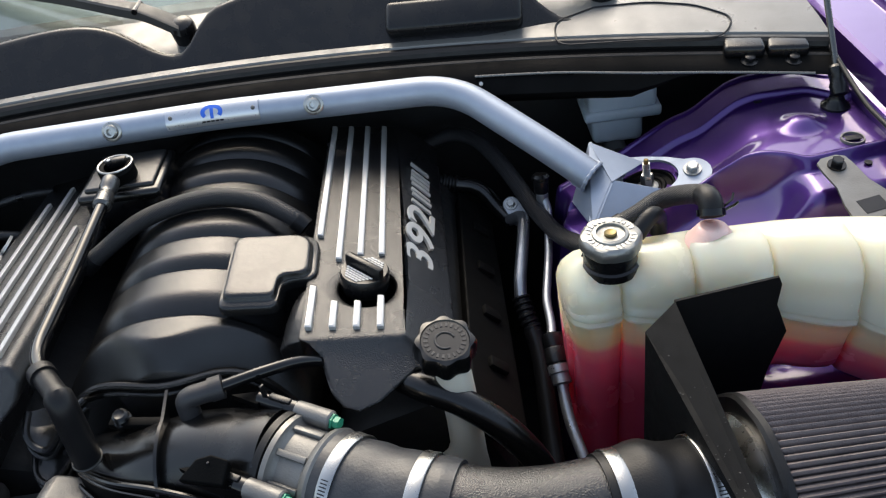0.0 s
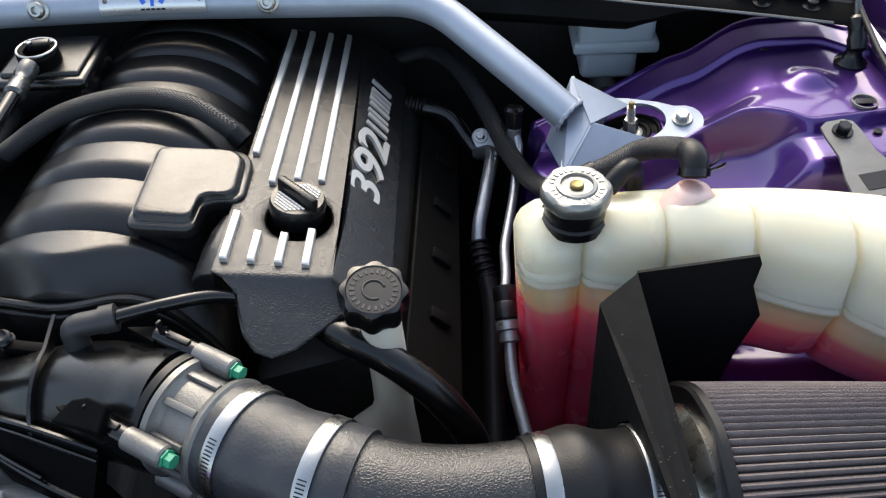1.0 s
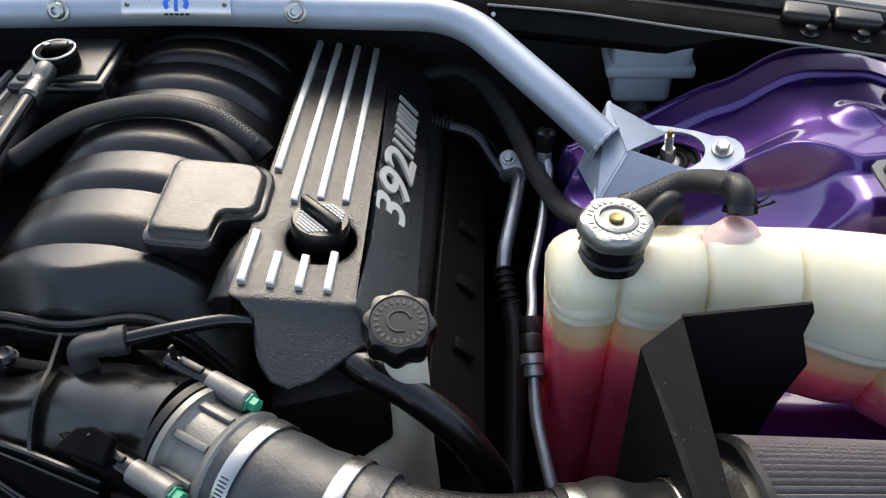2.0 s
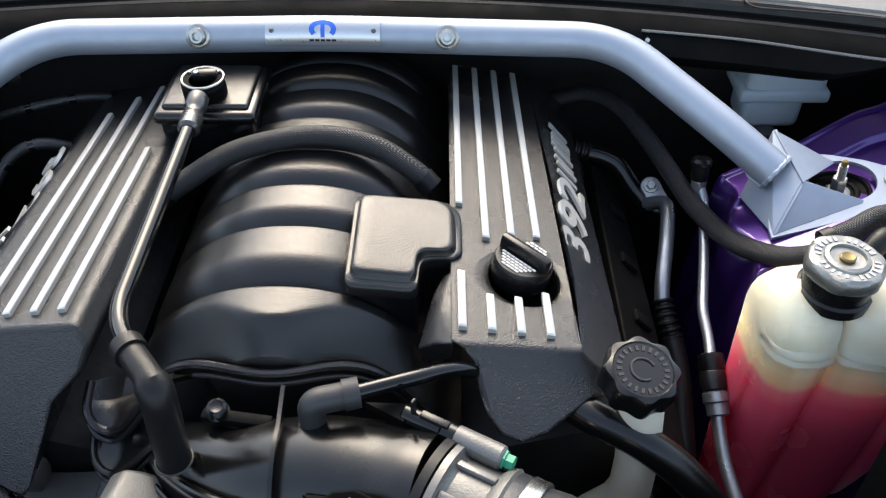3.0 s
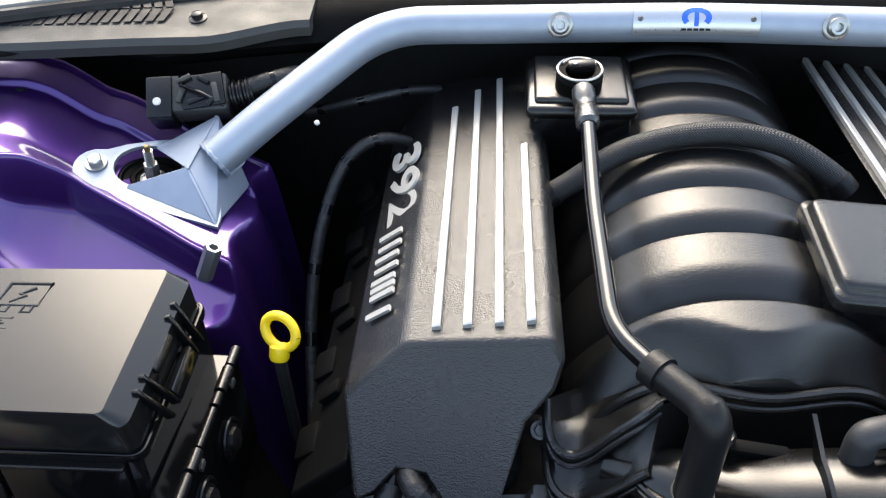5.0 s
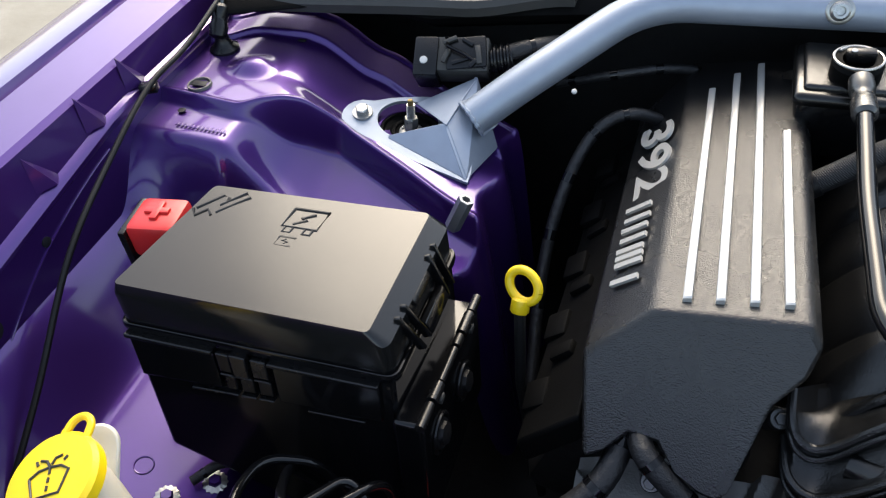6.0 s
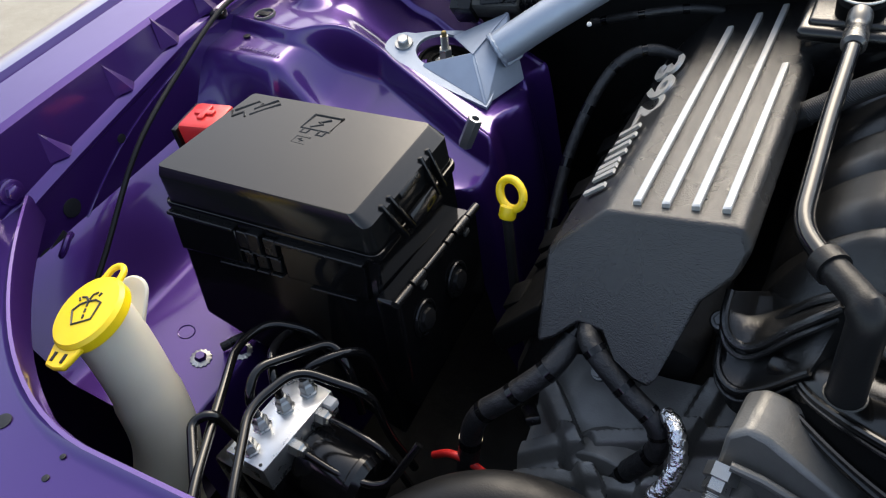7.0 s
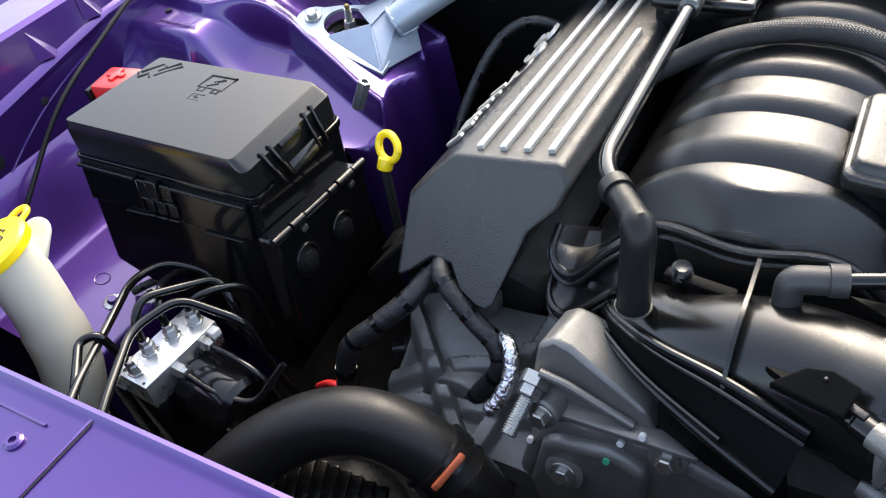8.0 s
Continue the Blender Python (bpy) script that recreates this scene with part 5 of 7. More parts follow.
hose_solo("coolant_pipe", [(0.250, -0.46, 0.845), (0.287, -0.495, 0.850), (0.330, -0.516, 0.841), (0.368, -0.532, 0.817), (0.398, -0.545, 0.782), (0.415, -0.552, 0.742), (0.42, -0.55, 0.66)], 0.0162, SATIN, "thick black rubber coolant hose below the steering cap", 20)


def ac_lines():
    t = thing("refrigerant_line", (0.44, -0.2, 0.72), "bent aluminium air-conditioning pipes beside the engine", "pipe")
    part("pipe", sweep(rounded([(0.428, -0.062, 0.735), (0.450, -0.082, 0.757), (0.440, -0.140, 0.744), (0.427, -0.200, 0.722), (0.4255, -0.222, 0.706)], 0.022, 5), 0.0095, 16), PIPE, t, "grey aluminium pipe")
    part("sleeve", corrugated([V(0.4255, -0.218, 0.708), V(0.430, -0.240, 0.694), V(0.438, -0.262, 0.677)], 0.0125, 0.003, 0.009, 16), RUBBER, t, "ribbed rubber sleeve")
    part("hose", sweep(spline([(0.436, -0.258, 0.680), (0.442, -0.30, 0.655), (0.44, -0.40, 0.60), (0.44, -0.48, 0.56)], 6), 0.0135, 14), RUBBER, t)
    m = frame_of((0.4395, -0.052, 0.741), (-0.15, -0.55, 0.82), (0.35, -0.72, -0.42))
    lug = [m @ V((0.013 if math.cos(a) > 0 else -0.013) + 0.0135 * math.cos(a), 0.0135 * math.sin(a), 0) for a in [2 * math.pi * (k + 0.5) / 28 for k in range(28)]]
    part("flange", prism(lug, m.to_3x3() @ V(0, 0, 0.010)), PIPE, t, "oval aluminium flange", bevel=0.0015)
    hexbolt(t, m @ V(-0.012, 0, 0.010), m.to_3x3() @ V(0, 0, 1), 0.0065, 0.009)
    part("elbow", sweep(spline([(0.350, -0.002, 0.776), (0.372, -0.004, 0.771), (0.392, -0.012, 0.762), (0.412, -0.032, 0.741), (0.426, -0.052, 0.732), (0.434, -0.064, 0.728)], 6), 0.0140, 18), SATIN, t, "thick black elbow hose")
    part("bellows", corrugated([V(0.300, 0.002, 0.790), V(0.322, 0.0, 0.784), V(0.356, -0.002, 0.775)], 0.0125, 0.003, 0.010, 16), RUBBER, t, "ribbed rubber sleeve")
    part("pipe", sweep(rounded([(0.478, -0.098, 0.800), (0.4845, -0.112, 0.786), (0.473, -0.190, 0.761), (0.457, -0.270, 0.745), (0.458, -0.310, 0.736), (0.4545, -0.338, 0.731)], 0.014, 5), 0.0062, 14), PIPE, t)
    part("fitting", lathe([(0.0085, -0.016), (0.0095, -0.012), (0.0095, 0.004), (0.0075, 0.006)], (0.478, -0.098, 0.800), (0, 0.25, 1), 16), PIPE, t)
    part("valve_cap", lathe([(0.0100, 0), (0.0112, 0.003), (0.0112, 0.020), (0.0135, 0.022), (0.0135, 0.026), (0.010, 0.030), (0, 0.031)], (0.478, -0.096, 0.804), (0, 0.25, 1), 18), BLACK, t, "black service port cap")
    part("rubber_sleeve", lathe([(0.0125, 0), (0.0150, 0.002), (0.0150, 0.018), (0.0140, 0.020), (0.0150, 0.022), (0.0150, 0.040), (0.0120, 0.042)], (0.4560, -0.326, 0.734), (0.0015, -0.034, -0.020), 20), BLACK, t)
    part("ferrule", lathe([(0.0120, 0), (0.0145, 0.002), (0.0145, 0.012), (0.0125, 0.014), (0.0125, 0.026), (0.008, 0.028)], (0.4575, -0.362, 0.713), (0.0025, -0.023, -0.015), 20), PIPE, t)
    part("pipe", sweep(spline([(0.459, -0.383, 0.699), (0.462, -0.425, 0.674), (0.472, -0.468, 0.652), (0.486, -0.515, 0.62), (0.49, -0.54, 0.58)], 6), 0.0075, 14), PIPE, t)


ac_lines()


def steering_cap():
    c = V(0.3235, -0.4875, 0.8915)
    up = V(0.10, -0.18, 1).normalized()
    t = thing("power_steering_reservoir", V(0.335, -0.51, 0.70), "white plastic steering fluid reservoir with a knurled black cap", "fluid reservoir")
    rings = []
    for cx, cy, w, d, z in ((0.328, -0.496, 0.0200, 0.0200, 0.878), (0.331, -0.503, 0.0195, 0.0195, 0.84), (0.333, -0.509, 0.0195, 0.019, 0.80), (0.333, -0.512, 0.0200, 0.019, 0.765), (0.330, -0.512, 0.0235, 0.019, 0.745),
                            (0.320, -0.512, 0.0350, 0.019, 0.725), (0.312, -0.512, 0.0440, 0.020, 0.705), (0.312, -0.512, 0.0460, 0.020, 0.66), (0.312, -0.512, 0.0460, 0.020, 0.60)):
        rings.append([(cx + w * math.cos(a), cy + d * math.sin(a), z) for a in linspace(0, 2 * math.pi, 25)[:-1]])
    part("neck", loft(rings), WHITE, t, "white plastic neck widening to the reservoir", smooth=60)
    lob = lambda a, r, h: r * (1 + (0.06 if r > 0.03 else 0) * math.cos(8 * a))
    cap = part("cap", lathe([(0.027, -0.012), (0.0322, -0.008), (0.0328, 0.012), (0.0304, 0.017), (0.0265, 0.018), (0.0255, 0.0165), (0, 0.0165)], c, up, 80, wave=lob), SATIN, t, "black lobed cap with moulded markings")
    x, y, z = axes(up)
    for k in range(22):
        a = 2 * math.pi * k / 22
        m = frame_of(c + (x * math.cos(a) + y * math.sin(a)) * 0.0205 + up * 0.0168, up, x * math.cos(a) + y * math.sin(a))
        part("print_bar", box((0.0048, 0.0026, 0.0010), m), GREYRUBBER, cap)
    ring = [c + (x * math.cos(a) + y * math.sin(a)) * 0.0105 + up * 0.0172 for a in linspace(0.4, 5.2, 20)]
    part("mark", sweep(ring, 0.0012, 6), GREYRUBBER, cap)


steering_cap()


def brake_reservoir():
    c = V(0.643, 0.143, 0.838)
    t = thing("brake_fluid_reservoir", V(0.64, 0.14, 0.74), "pale blue-white brake fluid reservoir under the cowl", "fluid reservoir")
    part("tank", box((0.116, 0.085, 0.062), pose(*c, -4), 0.010, seg=3), BLUEWHITE, t)
    part("rim", box((0.130, 0.098, 0.020), pose(c.x, c.y, c.z - 0.032), 0.006, seg=3), BLUEWHITE, t, "moulded seam round the reservoir")
    part("master_cylinder", sweep([V(c.x - 0.01, c.y - 0.06, c.z - 0.108), V(c.x - 0.01, 0.18, c.z - 0.108)], 0.020, 20), CAST, t, "cast cylinder bolted to the firewall")
    part("sump", box((0.088, 0.070, 0.056), pose(c.x - 0.006, c.y, c.z - 0.066), 0.012, seg=3), BLUEWHITE, t)


brake_reservoir()


# ---- fuse box side ----
def fuse_box():
    t = thing("fuse_box", (-0.635, -0.47, 0.66), "black power distribution box with a satin hinged lid", "fuse box")
    top = [V(-0.737, -0.400, 0.921), V(-0.503, -0.371, 0.8985), V(-0.505, -0.533, 0.8985), V(-0.764, -0.546, 0.916)]
    cen = sum(top, V(0, 0, 0)) / 4

    def ring(k, dz):
        return [cen + V((p.x - cen.x) * k, (p.y - cen.y) * k, p.z - cen.z + dz) for p in top]

    def soft(k, dz, r, inner=0.0):
        """The lid's outline with rounded corners; inner draws in the end with the latch."""
        q = ring(k, dz)
        for c in (1, 2):
            q[c] = q[c] - V(inner, 0, -inner * 0.08)
        out = []
        for c in range(4):
            a, b = q[c] + (q[c - 1] - q[c]).normalized() * r, q[c] + (q[(c + 1) % 4] - q[c]).normalized() * r
            out += [a * (1 - f) ** 2 + q[c] * 2 * f * (1 - f) + b * f * f for f in linspace(0, 1, 6)]
        return out
    lid = part("lid", loft([soft(1.030, -0.046, 0.012), soft(1.022, -0.013, 0.011), soft(1.016, -0.0105, 0.010, 0.003), soft(0.985, -0.0012, 0.007, 0.0105), soft(0.979, 0.0, 0.006, 0.0118)]), LID, t, "satin black lid with moulded symbols", smooth=22)
    part("rim", loft([soft(1.040, -0.058, 0.014), soft(1.062, -0.0565, 0.014), soft(1.066, -0.053, 0.014), soft(1.066, -0.050, 0.014), soft(1.058, -0.0475, 0.013), soft(1.046, -0.047, 0.012), soft(1.043, -0.0485, 0.012), soft(1.036, -0.0485, 0.012), soft(1.032, -0.044, 0.012)]), GLOSS, t, "double rim round the lid", smooth=40)
    low = [V(-0.728, -0.410, 0.735), V(-0.500, -0.380, 0.61), V(-0.500, -0.572, 0.59), V(-0.736, -0.588, 0.735)]
    hi = ring(1.02, -0.055)
    part("body", loft([low, [l.lerp(h, 0.75) for l, h in zip(low, hi)], hi]), GLOSS, t, bevel=0.004)

    # the front wall: two flat plates with lips, and a grid of latch pockets between them
    def wall(u, d):
        a, b = hi[3].lerp(hi[2], u), low[3].lerp(low[2], u)
        return a.lerp(b, d / (a.z - b.z))
    fx = (wall(1, 0.03) - wall(0, 0.03)).normalized()
    fn = fx.cross(wall(0.5, 0.09) - wall(0.5, 0.0)).normalized()
    fn = fn if fn.y < 0 else -fn

    def plate(u0, u1, d0, d1, out, name, material=GLOSS, label=""):
        q = [wall(u0, d0), wall(u1, d0), wall(u1, d1), wall(u0, d1)]
        return part(name, prism([p - fn * 0.002 for p in q], fn * (out + 0.002)), material, t, label, bevel=0.0012)
    plate(0.01, 0.34, 0.006, 0.046, 0.005, "front_plate", label="flat plate with a bright upper lip")
    plate(0.56, 0.95, 0.006, 0.050, 0.005, "front_plate")
    plate(0.005, 0.345, 0.002, 0.006, 0.010, "lip", BLACK)
    plate(0.555, 0.955, 0.002, 0.006, 0.011, "lip", BLACK)
    plate(0.20, 0.34, 0.052, 0.0545, 0.004, "ledge", BLACK)
    plate(0.66, 0.88, 0.056, 0.0585, 0.004, "ledge", BLACK)
    for col, (u0, u1) in enumerate(((0.355, 0.405), (0.415, 0.475), (0.485, 0.545))):
        plate(u0, u1, 0.004 - 0.003 * (col == 1), 0.024, 0.008 + 0.003 * (col == 1), "clip", BLACK)
        plate(u0 + 0.004, u1 - 0.004, 0.030, 0.046, 0.005, "clip", BLACK)
        plate(u0, u1, 0.0255, 0.0275, 0.009, "ledge", BLACK)
        plate(u0, u1, 0.0475, 0.0495, 0.009, "ledge", BLACK)
    # latch at the inner end
    f = frame_of((-0.499, -0.455, 0.869), (0.9, 0, 0.42), (0, 1, 0))
    for k in (-0.045, 0.045, -0.030, 0.030):
        part("latch_rail", box((0.004, 0.046, 0.009), f @ pose(k, 0, 0.0025, 0, 0, 8 if k < 0 else -8), 0.001), GLOSS, t)
    part("latch", box((0.050, 0.016, 0.008), f @ pose(0, -0.016, 0.003), 0.002), GLOSS, t)
    part("latch", box((0.040, 0.008, 0.006), f @ pose(0, 0.012, 0.003), 0.002), BLACK, t)
    # the hinged side door with its knuckles and two round cable ports
    ha, hb = V(-0.474, -0.557, 0.812), V(-0.476, -0.372, 0.792)
    part("side_door", prism([ha + V(0.001, 0.004, -0.004), hb + V(0.001, -0.004, -0.004), V(-0.474, -0.385, 0.66), V(-0.474, -0.565, 0.65)], (-0.030, 0, 0)), GLOSS, t, "hinged black side door", bevel=0.004)
    for k, (f0, f1, r) in enumerate(((0.0, 0.16, 0.0050), (0.18, 0.30, 0.0060), (0.32, 0.56, 0.0042), (0.58, 0.66, 0.0050), (0.68, 0.84, 0.0060), (0.86, 0.99, 0.0050))):
        part("hinge", sweep([ha.lerp(hb, f0), ha.lerp(hb, f1)], r, 12), BLACK, t)
    for f in (0.27, 0.80):
        part("hinge_tab", box((0.004, 0.010, 0.007), pose(*(ha.lerp(hb, f) + V(0.003, 0, -0.013)), 6), 0.001), TRIM, t)
    for y, z in ((-0.517, 0.752), (-0.445, 0.742)):
        part("cable_port", sweep([V(-0.4725, y + 0.019 * math.cos(a), z + 0.021 * math.sin(a)) for a in linspace(0, 2 * math.pi, 29)], 0.0024, 8, caps=False), BLACK, t, "raised rim of a round cable port")
        part("port_boot", lathe([(0.017, -0.004), (0.016, 0.002), (0.012, 0.003), (0.011, 0.007), (0.007, 0.008), (0, 0.008)], (-0.473, y, z), (1, 0, 0.15), 20, wave=lambda a, r, h: r * (1 + 0.05 * math.cos(7 * a))), RUBBER, t, "crumpled rubber boot")
    # symbols on the lid
    n = (top[1] - top[3]).cross(top[0] - top[2]).normalized()
    n = n if n.z > 0 else -n
    def on(u, v):
        a = top[0].lerp(top[1], u)
        b = top[3].lerp(top[2], u)
        return a.lerp(b, v) + n * 0.0002
    def stroke(pts, name="symbol"):
        part(name, sweep([on(0.41 + (u - 0.40) * 0.9, 0.13 + (v - 0.16) * 0.85) if u > 0.3 else on(u, v) for u, v in pts], 0.0018, 6), INK, lid)
    stroke([(0.40, 0.16), (0.56, 0.16), (0.56, 0.36), (0.40, 0.36), (0.40, 0.16)])
    stroke([(0.51, 0.20), (0.46, 0.26), (0.49, 0.27), (0.44, 0.33)])
    stroke([(0.42, 0.37), (0.42, 0.42), (0.455, 0.42), (0.455, 0.37)])
    stroke([(0.51, 0.37), (0.51, 0.42), (0.545, 0.42), (0.545, 0.37)])
    stroke([(0.43, 0.47), (0.50, 0.47), (0.50, 0.56), (0.43, 0.56), (0.43, 0.47)])
    stroke([(0.465, 0.49), (0.45, 0.51), (0.48, 0.52), (0.465, 0.54)])
    stroke([(0.03, 0.25), (0.09, 0.10), (0.12, 0.12), (0.11, 0.20), (0.17, 0.05), (0.20, 0.09), (0.12, 0.27)])
    stroke([(0.02, 0.26), (0.05, 0.32), (0.08, 0.25), (0.11, 0.30)])
    return t


fuse_box()


def battery_post():
    t = thing("jump_terminal", (-0.785, -0.445, 0.86), "red plastic jump terminal cover with a raised plus", "terminal cover")
    m = pose(-0.782, -0.442, 0.890, 0, 0, 8)
    part("cover", box((0.052, 0.050, 0.040), m, 0.006), RED, t)
    part("plus", box((0.026, 0.008, 0.004), m @ pose(0, 0.002, 0.021), 0.001), RED, t)
    part("plus", box((0.008, 0.026, 0.004), m @ pose(0, 0.002, 0.0212), 0.001), RED, t)
    part("base", box((0.008, 0.056, 0.060), m @ pose(-0.029, 0, -0.015), 0.002), BLACK, t)


battery_post()


def standoff():
    solo("threaded_standoff", lathe([(0.008, 0), (0.0092, 0.002), (0.0092, 0.042), (0.0086, 0.0435), (0.0052, 0.0435), (0.0046, 0.03)], (-0.526, -0.298, 0.814), (0.45, 0.15, 1), 6), PIPE, "hexagonal zinc standoff on the strut tower", "standoff", smooth=20)


standoff()


def dipstick():
    c = V(-0.423, -0.383, 0.831)
    t = thing("dipstick", V(-0.424, -0.39, 0.7), "yellow ring-pull oil dipstick handle", "dipstick")
    x, y = V(0.94, -0.30, -0.10).normalized(), V(0.05, 0.55, 0.83).normalized()
    ring = [c + (x * math.cos(a) * 0.0165 + y * math.sin(a) * 0.0150) for a in linspace(0, 2 * math.pi, 41)]
    part("ring", sweep(ring, [0.0048] * 41, 12, caps=False), YELLOW, t, "bright yellow pull ring")
    part("stem", lathe([(0.0080, -0.010), (0.0098, -0.007), (0.0098, 0.004), (0.008, 0.006)], c - y * 0.0185, y, 18), YELLOW, t)
    part("tube", sweep([c - y * 0.025, V(-0.425, -0.40, 0.70), V(-0.40, -0.41, 0.50)], 0.006, 10), DARK, t)


dipstick()


def washer_filler():
    o = V(-0.015, 0.012, -0.013)
    c = V(-0.702, -0.725, 0.884) + o
    up = V(-0.20, -0.22, 1).normalized()
    t = thing("washer_filler", V(-0.69, -0.75, 0.55), "milky washer-fluid filler neck with a yellow flip cap", "washer filler")
    part("neck", sweep(spline([Vector(q) + o for q in ((-0.702, -0.722, 0.876), (-0.695, -0.722, 0.83), (-0.682, -0.730, 0.77), (-0.676, -0.742, 0.71), (-0.69, -0.77, 0.62), (-0.69, -0.78, 0.5))], 6), [0.034] * 12 + [0.036] * 19, 28), WHITE, t)
    e = frame_of(V(-0.700, -0.681, 0.866) + o, (0.25, -0.55, 0.80), (0.95, 0.3, 0))
    ear = [(-0.017, -0.030), (0.017, -0.030)] + [(0.017 * math.cos(a), 0.004 + 0.017 * math.sin(a)) for a in linspace(0, math.pi, 12)]
    part("hinge_ear", prism([e @ V(x, y, 0) for x, y in ear], e.to_3x3() @ V(0, 0, -0.006)), WHITE, t, "rounded white hinge ear", bevel=0.002)
    cap = part("cap", lathe([(0.036, -0.010), (0.0415, -0.008), (0.042, 0.002), (0.039, 0.006), (0.034, 0.0065), (0, 0.0065)], c, up, 40), YELLOW, t, "yellow cap with washer symbol")
    m = frame_of(c + up * 0.0068, up, (0.9, 0.42, 0))
    hd = (e @ V(0, 0.004, 0.004) - c)
    hd = (hd - up * hd.dot(up)).normalized()
    sd2 = up.cross(hd)
    base = c + up * 0.001
    part("hinge", sweep(rounded([base + hd * 0.038 - sd2 * 0.011, base + hd * 0.052 - sd2 * 0.009, base + hd * 0.057 + sd2 * 0.002, base + hd * 0.052 + sd2 * 0.011, base + hd * 0.038 + sd2 * 0.013], 0.006, 4), 0.0034, 10), YELLOW, cap, "looped yellow hinge strap")
    pd = -hd
    part("pull_tab", prism([base + pd * a + sd2 * b for a, b in ((0.036, -0.022), (0.052, -0.017), (0.060, -0.014), (0.062, 0.0), (0.060, 0.014), (0.052, 0.017), (0.036, 0.022))], -up * 0.006), YELLOW, cap, bevel=0.002)
    for b in (-0.008, 0.008):
        part("tab_slot", box((0.010, 0.0045, 0.0012), frame_of(base + pd * 0.050 + sd2 * b + up * 0.0002, up, pd), 0.0004), INK, cap, "dark slot in the pull tab")

    def stroke(pts):
        part("symbol", sweep([m @ V(x, y, 0) for x, y in pts], 0.0012, 6), GREYRUBBER, cap)
    stroke([(-0.018, 0.004), (-0.010, 0.009), (0.0, 0.010), (0.010, 0.009), (0.018, 0.004), (0.012, -0.014), (-0.012, -0.014), (-0.018, 0.004)])
    stroke([(0, -0.010), (0, -0.006)])
    stroke([(0, -0.003), (0, 0.001)])
    stroke([(0, 0.004), (0, 0.010), (-0.004, 0.016), (-0.010, 0.018)])
    stroke([(0.001, 0.012), (0.004, 0.017), (0.010, 0.018)])
    stroke([(-0.012, 0.014), (-0.014, 0.018)])
    stroke([(0.012, 0.013), (0.015, 0.016)])


washer_filler()


